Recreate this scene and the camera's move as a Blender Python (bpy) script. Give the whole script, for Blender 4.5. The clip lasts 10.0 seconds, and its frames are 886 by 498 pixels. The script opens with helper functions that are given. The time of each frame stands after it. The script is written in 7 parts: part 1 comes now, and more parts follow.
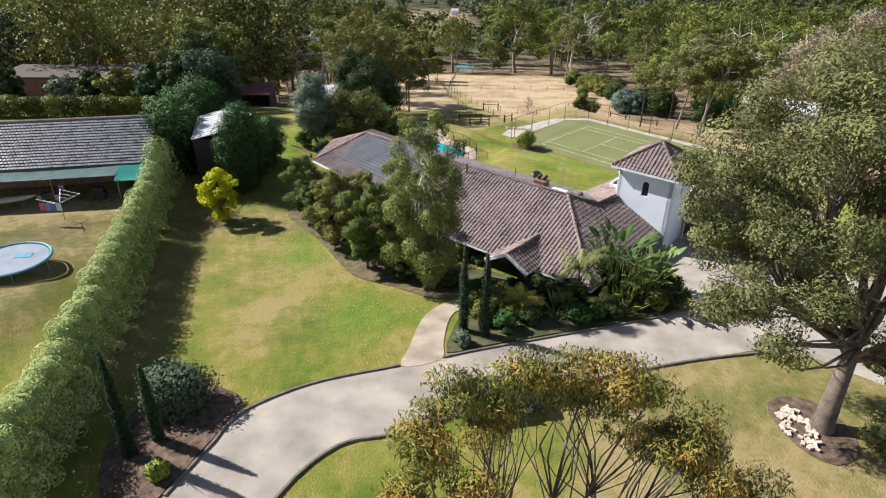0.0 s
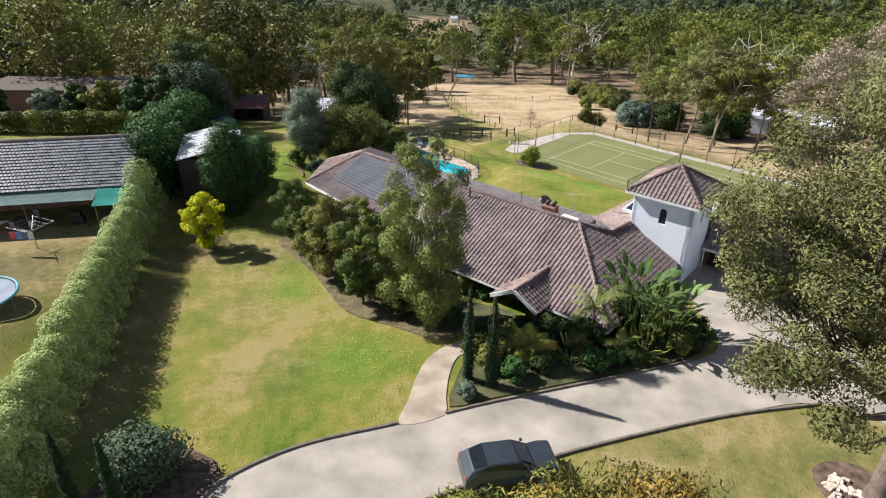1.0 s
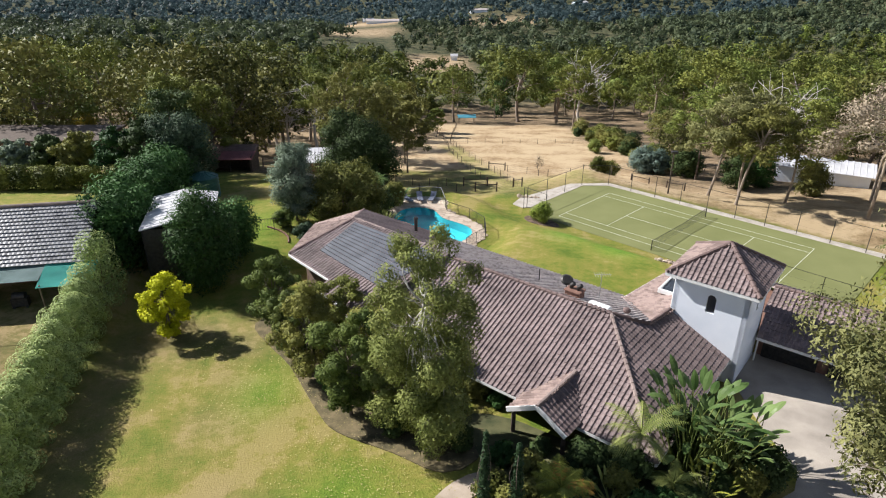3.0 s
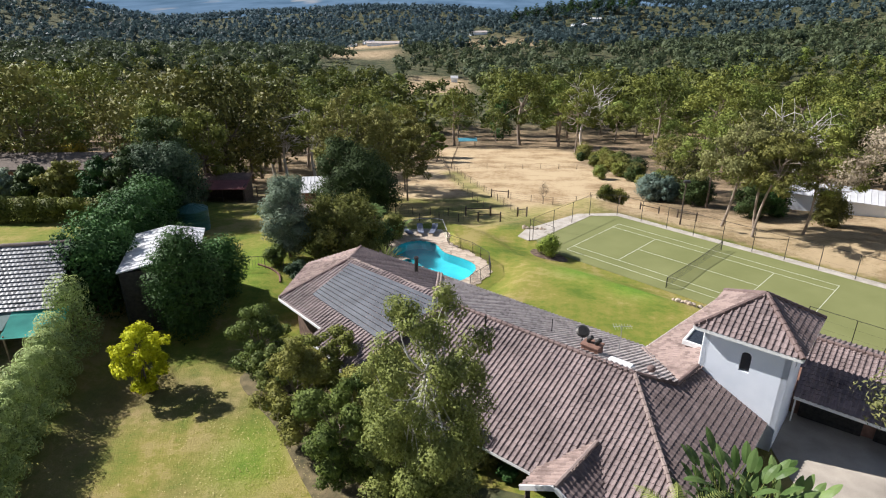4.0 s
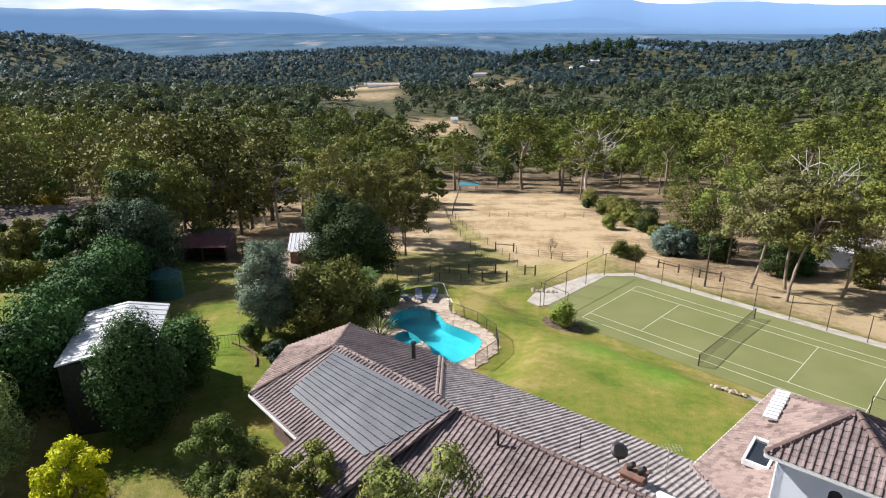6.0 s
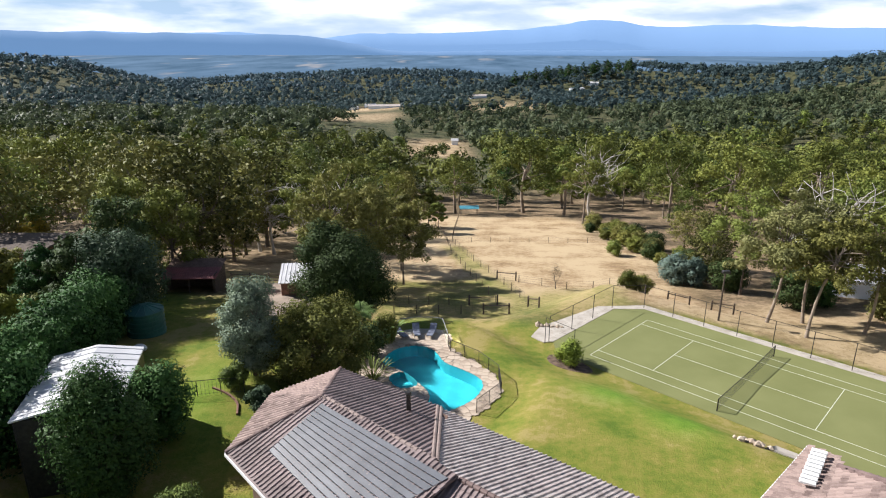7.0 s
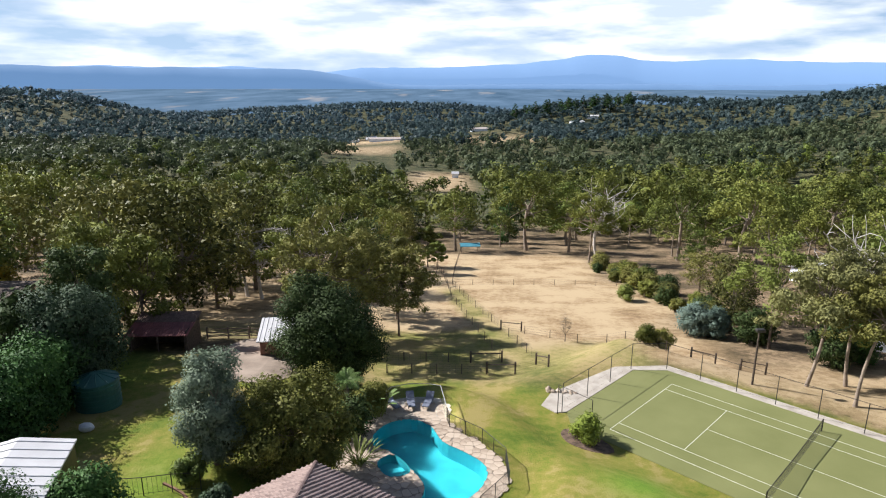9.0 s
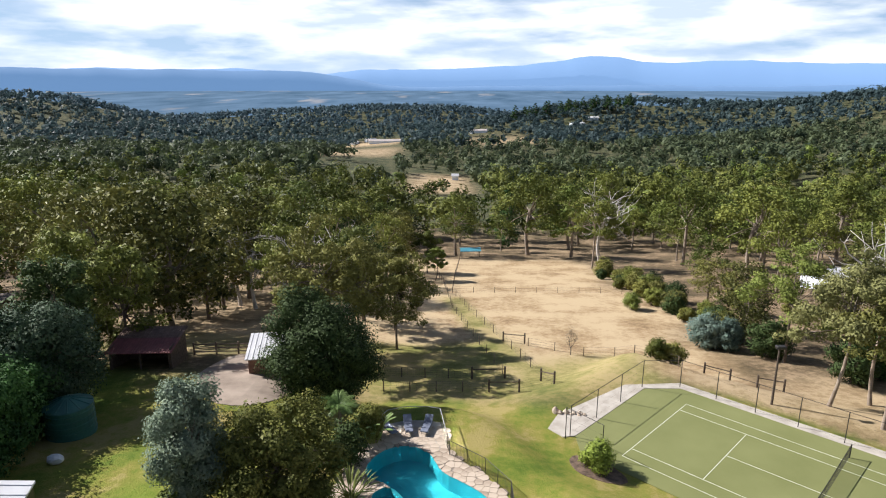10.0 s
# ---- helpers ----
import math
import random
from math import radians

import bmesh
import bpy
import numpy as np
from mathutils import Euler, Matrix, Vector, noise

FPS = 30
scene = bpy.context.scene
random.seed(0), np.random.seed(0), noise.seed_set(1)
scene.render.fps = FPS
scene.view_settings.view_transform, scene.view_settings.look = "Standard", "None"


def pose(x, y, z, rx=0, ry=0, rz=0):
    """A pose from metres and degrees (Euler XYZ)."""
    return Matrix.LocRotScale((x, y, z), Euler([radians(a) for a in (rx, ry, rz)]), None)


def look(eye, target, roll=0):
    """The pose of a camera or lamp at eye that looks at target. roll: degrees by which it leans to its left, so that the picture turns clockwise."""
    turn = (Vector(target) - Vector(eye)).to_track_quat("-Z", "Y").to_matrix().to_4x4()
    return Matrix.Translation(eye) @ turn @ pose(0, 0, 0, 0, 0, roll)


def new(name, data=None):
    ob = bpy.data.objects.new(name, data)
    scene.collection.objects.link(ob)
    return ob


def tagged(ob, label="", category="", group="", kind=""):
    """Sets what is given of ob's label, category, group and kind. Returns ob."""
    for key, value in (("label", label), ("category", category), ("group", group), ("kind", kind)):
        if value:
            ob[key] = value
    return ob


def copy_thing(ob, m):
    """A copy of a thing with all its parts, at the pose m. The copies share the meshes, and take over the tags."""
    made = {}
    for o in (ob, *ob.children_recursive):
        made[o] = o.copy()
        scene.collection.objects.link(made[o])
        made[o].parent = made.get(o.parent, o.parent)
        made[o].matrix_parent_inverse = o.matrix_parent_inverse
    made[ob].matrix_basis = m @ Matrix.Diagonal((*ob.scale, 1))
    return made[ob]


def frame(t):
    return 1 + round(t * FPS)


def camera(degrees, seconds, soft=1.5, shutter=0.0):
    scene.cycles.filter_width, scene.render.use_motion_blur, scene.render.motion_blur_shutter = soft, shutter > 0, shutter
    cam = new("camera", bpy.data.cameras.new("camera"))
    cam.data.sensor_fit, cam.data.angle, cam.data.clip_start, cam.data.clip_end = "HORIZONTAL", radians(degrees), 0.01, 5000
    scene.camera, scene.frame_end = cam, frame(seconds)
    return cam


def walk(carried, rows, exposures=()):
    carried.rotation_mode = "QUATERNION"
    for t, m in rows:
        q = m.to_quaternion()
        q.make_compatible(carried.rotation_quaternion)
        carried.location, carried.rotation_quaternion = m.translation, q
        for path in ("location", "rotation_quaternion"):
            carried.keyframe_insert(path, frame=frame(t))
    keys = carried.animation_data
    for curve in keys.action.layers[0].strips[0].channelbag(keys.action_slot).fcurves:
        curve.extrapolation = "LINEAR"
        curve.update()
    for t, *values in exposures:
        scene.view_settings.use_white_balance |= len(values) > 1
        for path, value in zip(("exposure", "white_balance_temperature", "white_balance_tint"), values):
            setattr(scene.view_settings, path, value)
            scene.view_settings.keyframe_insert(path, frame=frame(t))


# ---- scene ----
cam = camera(70.8, 10.0, 1.1)
PATH = [
    (0, (0.95, 1.165, 26.827), (0.937, 2.924, 25.876), 0.5),
    (0.5, (0.824, 3.123, 26.803), (0.813, 4.885, 25.857), 0.5),
    (1, (0.724, 5.203, 26.791), (0.714, 6.971, 25.857), 0.5),
    (1.5, (0.701, 7.154, 26.748), (0.69, 8.932, 25.832), 0.4),
    (2, (0.626, 9.273, 26.711), (0.614, 11.064, 25.821), 0.3),
    (2.5, (0.533, 11.299, 26.685), (0.52, 13.102, 25.82), 0.3),
    (3.8, (0.308, 16.646, 26.727), (0.292, 18.481, 25.932), -0.1),
    (4, (0.239, 17.397, 26.727), (0.224, 19.238, 25.944), 0.1),
    (4.5, (0.048, 19.125, 26.762), (0.036, 20.977, 26.007), 0.3),
    (5, (-0.022, 21.137, 26.781), (-0.035, 23.0, 26.055), 0.2),
    (5.5, (0.003, 22.947, 26.793), (-0.011, 24.821, 26.094), 0.1),
    (7, (0.165, 28.406, 26.787), (0.148, 30.311, 26.178), 0.1),
    (7.5, (0.224, 30.12, 26.783), (0.206, 32.034, 26.203), 0.1),
    (8, (0.318, 31.919, 26.808), (0.299, 33.841, 26.256), 0.1),
    (8.5, (0.318, 33.678, 26.79), (0.299, 35.608, 26.262), 0.1),
    (9, (0.321, 35.536, 26.781), (0.301, 37.469, 26.268), 0.1),
    (9.5, (0.334, 37.234, 26.787), (0.314, 39.167, 26.277), 0.1),
    (10, (0.322, 39.049, 26.774), (0.302, 40.983, 26.266), -0.0),
]
walk(cam, [(t, look(eye, target, roll)) for t, eye, target, roll in PATH])

# ---- world, sun, exposure ----
SUN_ELEV, SUN_FROM = radians(38), Vector((-0.925, 0.38, 0))
sun_dir = (SUN_FROM.normalized() * math.cos(SUN_ELEV) + Vector((0, 0, math.sin(SUN_ELEV))))
sun = new("sun", bpy.data.lights.new("sun", "SUN"))
sun.data.energy, sun.data.angle, sun.data.color = 5.0, radians(0.6), (1.0, 0.965, 0.95)
sun.matrix_world = look(sun_dir * 100, (0, 0, 0))
scene.view_settings.exposure = 0.80

world = bpy.data.worlds.new("sky")
scene.world = world
world.use_nodes = True
wn, wl = world.node_tree.nodes, world.node_tree.links
wn.clear()
sky = wn.new("ShaderNodeTexSky")
sky.sky_type, sky.sun_disc = "NISHITA", False
sky.sun_elevation, sky.sun_rotation = SUN_ELEV, math.atan2(SUN_FROM.x, SUN_FROM.y)
sky.air_density, sky.dust_density = 1.0, 0.6
w_out, w_bg = wn.new("ShaderNodeOutputWorld"), wn.new("ShaderNodeBackground")
w_bg.inputs["Strength"].default_value = 0.031
tc, mp = wn.new("ShaderNodeTexCoord"), wn.new("ShaderNodeMapping")
mp.inputs["Scale"].default_value = (2.2, 2.2, 11.0)
mp.inputs["Location"].default_value = (0.35, 0.1, 0.2)
cloud = wn.new("ShaderNodeTexNoise")
cloud.inputs["Scale"].default_value, cloud.inputs["Detail"].default_value, cloud.inputs["Roughness"].default_value = 1.5, 7, 0.52
cr = wn.new("ShaderNodeValToRGB")
cr.color_ramp.elements[0].position, cr.color_ramp.elements[1].position = 0.40, 0.56
shade = wn.new("ShaderNodeTexNoise")
shade.inputs["Scale"].default_value, shade.inputs["Detail"].default_value = 2.4, 5
sr = wn.new("ShaderNodeValToRGB")
sr.color_ramp.elements[0].position, sr.color_ramp.elements[1].position = 0.36, 0.54
sr.color_ramp.elements[0].color, sr.color_ramp.elements[1].color = (13.5, 16, 20, 1), (25, 25.3, 25.8, 1)
mixc = wn.new("ShaderNodeMix")
mixc.data_type = "RGBA"
wl.new(tc.outputs["Generated"], mp.inputs["Vector"])
wl.new(mp.outputs["Vector"], cloud.inputs["Vector"])
wl.new(mp.outputs["Vector"], shade.inputs["Vector"])
wl.new(cloud.outputs["Fac"], cr.inputs["Fac"])
wl.new(shade.outputs["Fac"], sr.inputs["Fac"])
sepz, hz_f, hz_m = wn.new("ShaderNodeSeparateXYZ"), wn.new("ShaderNodeMapRange"), wn.new("ShaderNodeMix")
hz_m.data_type = "RGBA"
hz_f.inputs["From Min"].default_value, hz_f.inputs["From Max"].default_value = 0.0, 0.3
hz_f.inputs["To Min"].default_value, hz_f.inputs["To Max"].default_value = 0.9, 0.0
hz_m.inputs["B"].default_value = (10.5, 14.5, 20.5, 1)
wl.new(tc.outputs["Generated"], sepz.inputs[0])
wl.new(sepz.outputs["Z"], hz_f.inputs["Value"])
wl.new(hz_f.outputs["Result"], hz_m.inputs["Factor"])
low_f, low_m = wn.new("ShaderNodeMapRange"), wn.new("ShaderNodeMath")
low_f.inputs["From Min"].default_value, low_f.inputs["From Max"].default_value = 0.2, 0.5
low_f.inputs["To Min"].default_value, low_f.inputs["To Max"].default_value = 1.0, 0.06
low_m.operation = "MULTIPLY"
wl.new(sepz.outputs["Z"], low_f.inputs["Value"])
wl.new(low_f.outputs["Result"], low_m.inputs[0])
wl.new(cr.outputs["Color"], low_m.inputs[1])
wl.new(low_m.outputs[0], mixc.inputs["Factor"])
tint = wn.new("ShaderNodeMix")
tint.data_type, tint.blend_type = "RGBA", "MULTIPLY"
tint.inputs["Factor"].default_value = 1.0
tint.inputs["B"].default_value = (.8, 1.0, 1.3, 1)
wl.new(sky.outputs["Color"], tint.inputs["A"])
wl.new(tint.outputs["Result"], hz_m.inputs["A"])
wl.new(hz_m.outputs["Result"], mixc.inputs["A"])
wl.new(sr.outputs["Color"], mixc.inputs["B"])
wl.new(mixc.outputs["Result"], w_bg.inputs["Color"])
wl.new(w_bg.outputs["Background"], w_out.inputs["Surface"])

# ---- materials ----
def surface(name, dark, light, scale=4.0, rough=0.85, bump=0.3, metal=0.0, grain=40.0, spec=0.4, random_tint=0.0, detail=6.0):
    """Two colours mixed by noise at two scales, with a fine relief."""
    m = bpy.data.materials.new(name)
    m.use_nodes = True
    n, l = m.node_tree.nodes, m.node_tree.links
    b = n["Principled BSDF"]
    b.inputs["Roughness"].default_value, b.inputs["Metallic"].default_value = rough, metal
    b.inputs["Specular IOR Level"].default_value = spec
    co = n.new("ShaderNodeTexCoord")
    big, fine = n.new("ShaderNodeTexNoise"), n.new("ShaderNodeTexNoise")
    big.inputs["Scale"].default_value, big.inputs["Detail"].default_value = scale, detail
    fine.inputs["Scale"].default_value, fine.inputs["Detail"].default_value = grain, 3
    l.new(co.outputs["Object"], big.inputs["Vector"])
    l.new(co.outputs["Object"], fine.inputs["Vector"])
    add = n.new("ShaderNodeMath")
    add.operation = "MULTIPLY_ADD"
    add.inputs[1].default_value = 0.35
    l.new(fine.outputs["Fac"], add.inputs[0])
    l.new(big.outputs["Fac"], add.inputs[2])
    last = add.outputs[0]
    if random_tint:
        geo, oi = n.new("ShaderNodeNewGeometry"), n.new("ShaderNodeObjectInfo")
        s = n.new("ShaderNodeMath")
        s.operation = "ADD"
        l.new(geo.outputs["Random Per Island"], s.inputs[0])
        l.new(oi.outputs["Random"], s.inputs[1])
        f = n.new("ShaderNodeMath")
        f.operation = "FRACT"
        l.new(s.outputs[0], f.inputs[0])
        k = n.new("ShaderNodeMath")
        k.operation = "MULTIPLY_ADD"
        k.inputs[1].default_value = random_tint
        l.new(f.outputs[0], k.inputs[0])
        l.new(last, k.inputs[2])
        last = k.outputs[0]
    ramp = n.new("ShaderNodeValToRGB")
    ramp.color_ramp.elements[0].position, ramp.color_ramp.elements[1].position = 0.45, 0.9 + random_tint * 0.7
    ramp.color_ramp.elements[0].color, ramp.color_ramp.elements[1].color = (*dark, 1), (*light, 1)
    l.new(last, ramp.inputs["Fac"])
    l.new(ramp.outputs["Color"], b.inputs["Base Color"])
    if bump:
        bp = n.new("ShaderNodeBump")
        bp.inputs["Strength"].default_value, bp.inputs["Distance"].default_value = bump, 0.02
        l.new(fine.outputs["Fac"], bp.inputs["Height"])
        l.new(bp.outputs["Normal"], b.inputs["Normal"])
    return m


def foliage(name, dark, light, through_light=0.13, rough=0.55, tip=None, patch=0.7, leafwise=0.17, own=0.5, ends=(0.45, 1.02)):
    """Leaves: a colour for each leaf, a second tone for each plant, some light passing through."""
    m = bpy.data.materials.new(name)
    m.use_nodes = True
    n, l = m.node_tree.nodes, m.node_tree.links
    b = n["Principled BSDF"]
    b.inputs["Roughness"].default_value = rough
    b.inputs["Specular IOR Level"].default_value = 0.09
    geo, oi = n.new("ShaderNodeNewGeometry"), n.new("ShaderNodeObjectInfo")
    co, nz = n.new("ShaderNodeTexCoord"), n.new("ShaderNodeTexNoise")
    nz.inputs["Scale"].default_value, nz.inputs["Detail"].default_value = patch, 3
    l.new(co.outputs["Object"], nz.inputs["Vector"])
    a = n.new("ShaderNodeMath")
    a.operation = "MULTIPLY_ADD"
    a.inputs[1].default_value = leafwise
    l.new(geo.outputs["Random Per Island"], a.inputs[0])
    l.new(nz.outputs["Fac"], a.inputs[2])
    a2 = n.new("ShaderNodeMath")
    a2.operation = "MULTIPLY_ADD"
    a2.inputs[1].default_value = own
    l.new(oi.outputs["Random"], a2.inputs[0])
    l.new(a.outputs[0], a2.inputs[2])
    ramp = n.new("ShaderNodeValToRGB")
    e = ramp.color_ramp.elements
    e[0].position, e[1].position = ends
    e[0].color, e[1].color = (*dark, 1), (*light, 1)
    if tip:
        t = e.new(0.98)
        t.color = (*light, 1)
        e[-1].position, e[-1].color = 1.0, (*tip, 1)
    l.new(a2.outputs[0], ramp.inputs["Fac"])
    l.new(ramp.outputs["Color"], b.inputs["Base Color"])
    tr, mx = n.new("ShaderNodeBsdfTranslucent"), n.new("ShaderNodeMixShader")
    mx.inputs[0].default_value = through_light
    l.new(ramp.outputs["Color"], tr.inputs["Color"])
    l.new(b.outputs[0], mx.inputs[1])
    l.new(tr.outputs[0], mx.inputs[2])
    l.new(mx.outputs[0], n["Material Output"].inputs["Surface"])
    return m


M = {
    "drive": surface("pale_gravel", (.22, .194, .163), (.45, .398, .333), .45, .95, .5, grain=25),
    "path": surface("sandy_concrete", (.27, .215, .16), (.46, .385, .3), 1.0, .95, .3, grain=30),
    # thin grass with the shade of the front bed put into its colour
    "ground_cover": surface("thin_shade_darkened_grass", (.035, .045, .015), (.12, .115, .05), 1.2, .95, .8, grain=22),
    "leafy_bed": surface("leaf_strewn_soil", (.055, .05, .022), (.2, .155, .08), 1.6, .95, .9, grain=16),
    "yard": surface("bare_trodden_yard", (.2, .155, .12), (.36, .29, .23), .6, .95, .4),
    "kerb": surface("concrete_edging", (.1, .085, .07), (.22, .19, .16), 3, .9, .4),
    "mulch": surface("bark_mulch", (.04, .027, .018), (.2, .135, .095), 2.5, .95, .9, grain=18),
    "court": surface("synthetic_turf", (.15, .162, .055), (.19, .2, .075), .25, .95, .2, grain=30),
    "line": surface("court_line_paint", (.5, .52, .38), (.64, .65, .54), 3, .9, .1),
    "concrete": surface("weathered_concrete", (.31, .275, .23), (.5, .455, .395), 1.0, .9, .3),
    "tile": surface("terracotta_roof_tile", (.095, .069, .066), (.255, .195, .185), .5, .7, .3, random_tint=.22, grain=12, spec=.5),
    # mottled tile, made lighter for the slopes that face the sun
    "tile_light": surface("mottled_sunlit_roof_tile", (.1, .066, .058), (.31, .23, .2), .9, .75, .3, random_tint=.4, grain=12),
    "tile_grey": surface("pale_grey_roof_tile", (.18, .15, .14), (.46, .405, .38), 1.3, .7, .3, random_tint=.4, grain=12),
    "tile_nb": surface("slate_grey_roof_tile", (.035, .036, .04), (.2, .202, .21), 1.4, .32, .3, random_tint=.5, grain=12, spec=.6),
    "cap": surface("ridge_cap_tile", (.1, .065, .06), (.2, .14, .125), 1.2, .75, .3),
    "cap_pale": surface("pale_mortar_cap", (.17, .125, .11), (.3, .235, .21), 1.5, .8, .3),
    "render": surface("bluish_white_render", (.69, .74, .81), (.78, .82, .88), .8, .85, .15),
    "white": surface("white_painted_timber", (.68, .68, .66), (.8, .8, .78), 2, .6, .1),
    "brick": surface("red_brown_brick", (.14, .075, .055), (.27, .15, .11), 3, .9, .5),
    # darkened brown: carries the shade under the house's eaves in its colour
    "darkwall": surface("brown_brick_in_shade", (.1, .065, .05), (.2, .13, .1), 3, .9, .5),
    "glass": surface("dark_window_glass", (.02, .025, .03), (.04, .045, .05), 1, .06, 0, spec=.8),
    "solar": surface("black_solar_matting", (.045, .05, .06), (.1, .108, .125), .8, .42, .2, grain=20, spec=.5),
    "metal_dark": surface("dark_metal", (.03, .03, .03), (.07, .065, .06), 5, .5, .1, metal=.6),
    "metal_grey": surface("galvanised_metal", (.3, .3, .3), (.5, .5, .5), 4, .45, .1, metal=.7),
    "colorbond": surface("white_steel_roofing", (.48, .48, .49), (.62, .62, .63), .6, .45, .1),
    "red_iron": surface("dull_red_iron_roofing", (.13, .04, .04), (.24, .08, .075), 1.2, .6, .2),
    "tank": surface("green_poly_tank", (.02, .085, .07), (.035, .13, .105), 1.0, .5, .05),
    "timber": surface("weathered_timber", (.1, .07, .05), (.25, .19, .14), 4, .9, .5),
    "post": surface("dark_treated_post", (.05, .035, .028), (.13, .1, .075), 4, .9, .5),
    "shade": surface("teal_shade_cloth", (.01, .3, .25), (.03, .42, .35), 1.0, .7, .2),
    "shade_grey": surface("faded_green_shade_cloth", (.11, .2, .19), (.2, .3, .29), 1.0, .7, .2),
    "stone": surface("pale_sandstone_paving", (.24, .18, .13), (.5, .41, .32), 1.1, .85, .5, random_tint=.45, grain=14),
    "grout": surface("paving_mortar", (.2, .165, .13), (.33, .28, .23), 2, .95, .4),
    "pool_shell": surface("aqua_pool_plaster", (.015, .31, .37), (.035, .42, .47), .8, .6, .05),
    "lounger": surface("navy_lounger_fabric", (.1, .115, .16), (.2, .22, .28), 4, .7, .3),
    "car": surface("dark_grey_car_paint", (.035, .043, .052), (.055, .066, .078), 1, .2, 0, metal=.2, spec=.7),
    "red_lamp": surface("red_lamp_lens", (.25, .01, .01), (.4, .02, .02), 4, .2, 0, spec=.6),
    "rubber": surface("tyre_rubber", (.015, .015, .015), (.03, .03, .03), 5, .9, .2),
    "bark": surface("grey_brown_bark", (.07, .052, .04), (.22, .175, .14), 1.6, .95, .9, grain=9),
    "bark_pale": surface("pale_gum_bark", (.15, .115, .085), (.37, .3, .235), 1.0, .9, .5, grain=7),
    "bark_white": surface("bleached_dead_timber", (.4, .37, .34), (.6, .56, .52), 1.5, .9, .4),
    "bark_birch": surface("silver_birch_bark", (.3, .28, .25), (.65, .62, .58), 4, .85, .3),
    "tramp": surface("trampoline_mat", (.16, .2, .25), (.24, .28, .33), 1, .6, .1),
    "tramp_pad": surface("blue_trampoline_pad", (.05, .22, .3), (.09, .32, .4), 2, .6, .1),
    "chips": surface("split_firewood", (.35, .27, .2), (.62, .53, .44), 3, .9, .4, random_tint=.5),
    "gumleaf": foliage("gum_leaves", (.095, .105, .038), (.34, .33, .13), ends=(.42, 1.05)),
    "gumgold": foliage("gum_leaves_golden", (.07, .085, .02), (.21, .205, .05), tip=(.32, .22, .05)),
    "gumgrey": foliage("gum_leaves_grey_green", (.06, .07, .026), (.22, .22, .085)),
    "gumpink": foliage("gum_leaves_dry_pinkish", (.12, .09, .065), (.34, .28, .2)),
    "bush_dark": foliage("dark_glossy_leaves", (.014, .028, .01), (.06, .09, .03), .12, .65),
    "wood_green": foliage("woodland_leaves", (.03, .048, .01), (.205, .225, .052)),
    "wood_bright": foliage("woodland_leaves_bright", (.06, .09, .02), (.19, .23, .055)),
    "wood_olive": foliage("woodland_leaves_olive", (.038, .046, .013), (.2, .195, .055)),
    "mid_bright": foliage("valley_gum_leaves_bright", (.03, .055, .01), (.2, .25, .055), patch=.1, leafwise=.12, own=0, ends=(.35, .72)),
    # far_green, far_blue, far_haze: bluer, flatter leaf colours that paint in the haze
    "far_green": foliage("far_leaves_haze_tint", (.022, .038, .022), (.14, .17, .085), through_light=.25, patch=.07, leafwise=.12, own=0, ends=(.4, .74)),
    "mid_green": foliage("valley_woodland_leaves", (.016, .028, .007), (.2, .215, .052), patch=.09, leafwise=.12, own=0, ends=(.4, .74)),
    "far_blue": foliage("distant_leaves_haze_tint", (.034, .06, .064), (.092, .135, .136), through_light=.4, patch=.05, leafwise=.12, own=0, ends=(.4, .74)),
    "far_haze": foliage("remote_leaves_haze_tint", (.04, .07, .088), (.1, .15, .165), through_light=.4, patch=.04, leafwise=.12, own=0, ends=(.4, .74)),
    "hedge": foliage("clipped_hedge_leaves", (.15, .21, .055), (.42, .5, .19), .02, patch=2.2, leafwise=.12, own=.12, ends=(.36, .8)),
    "laurel": foliage("laurel_hedge_leaves", (.018, .05, .014), (.06, .13, .036), .12, .62),
    "birch": foliage("birch_leaves", (.07, .1, .022), (.25, .275, .08)),
    "maple": foliage("garden_tree_leaves", (.05, .085, .02), (.18, .22, .055), tip=(.3, .17, .07)),
    "yellow": foliage("golden_leaves", (.42, .45, .015), (.8, .78, .05), .3),
    "conifer": foliage("conifer_needles", (.014, .042, .012), (.05, .1, .028), .15),
    "cypress": foliage("pencil_cypress_leaves", (.012, .03, .014), (.035, .065, .028), .15),
    "silver": foliage("silver_grey_leaves", (.085, .125, .08), (.25, .31, .21)),
    "shrub": foliage("olive_shrub_leaves", (.065, .08, .018), (.24, .235, .06)),
    "camellia": foliage("camellia_leaves", (.02, .042, .024), (.085, .125, .07), .12, .6),
    "palm": foliage("palm_fronds", (.07, .1, .025), (.27, .3, .09)),
    "palm_orange": foliage("palm_fronds_browned", (.11, .13, .02), (.33, .34, .06), tip=(.46, .26, .06)),
    "banana": foliage("broad_banana_leaves", (.06, .11, .03), (.2, .28, .1), .3, .35),
    "blue_bush": foliage("blue_grey_wattle_leaves", (.06, .095, .075), (.16, .22, .18)),
    "bright_bush": foliage("lime_green_leaves", (.09, .14, .02), (.26, .32, .06)),
    "autumn": foliage("autumn_yellow_leaves", (.22, .17, .02), (.45, .36, .06)),
    "leaf_litter": foliage("fallen_leaves", (.22, .18, .05), (.46, .4, .18), .1),
}

# ---- mesh helpers ----
def part(name, bm, material, parent=None, label=""):
    me = bpy.data.meshes.new(name)
    bm.to_mesh(me)
    bm.free()
    me.materials.append(material)
    ob = new(name, me)
    ob.parent = parent
    if label:
        ob["label"] = label
    return ob


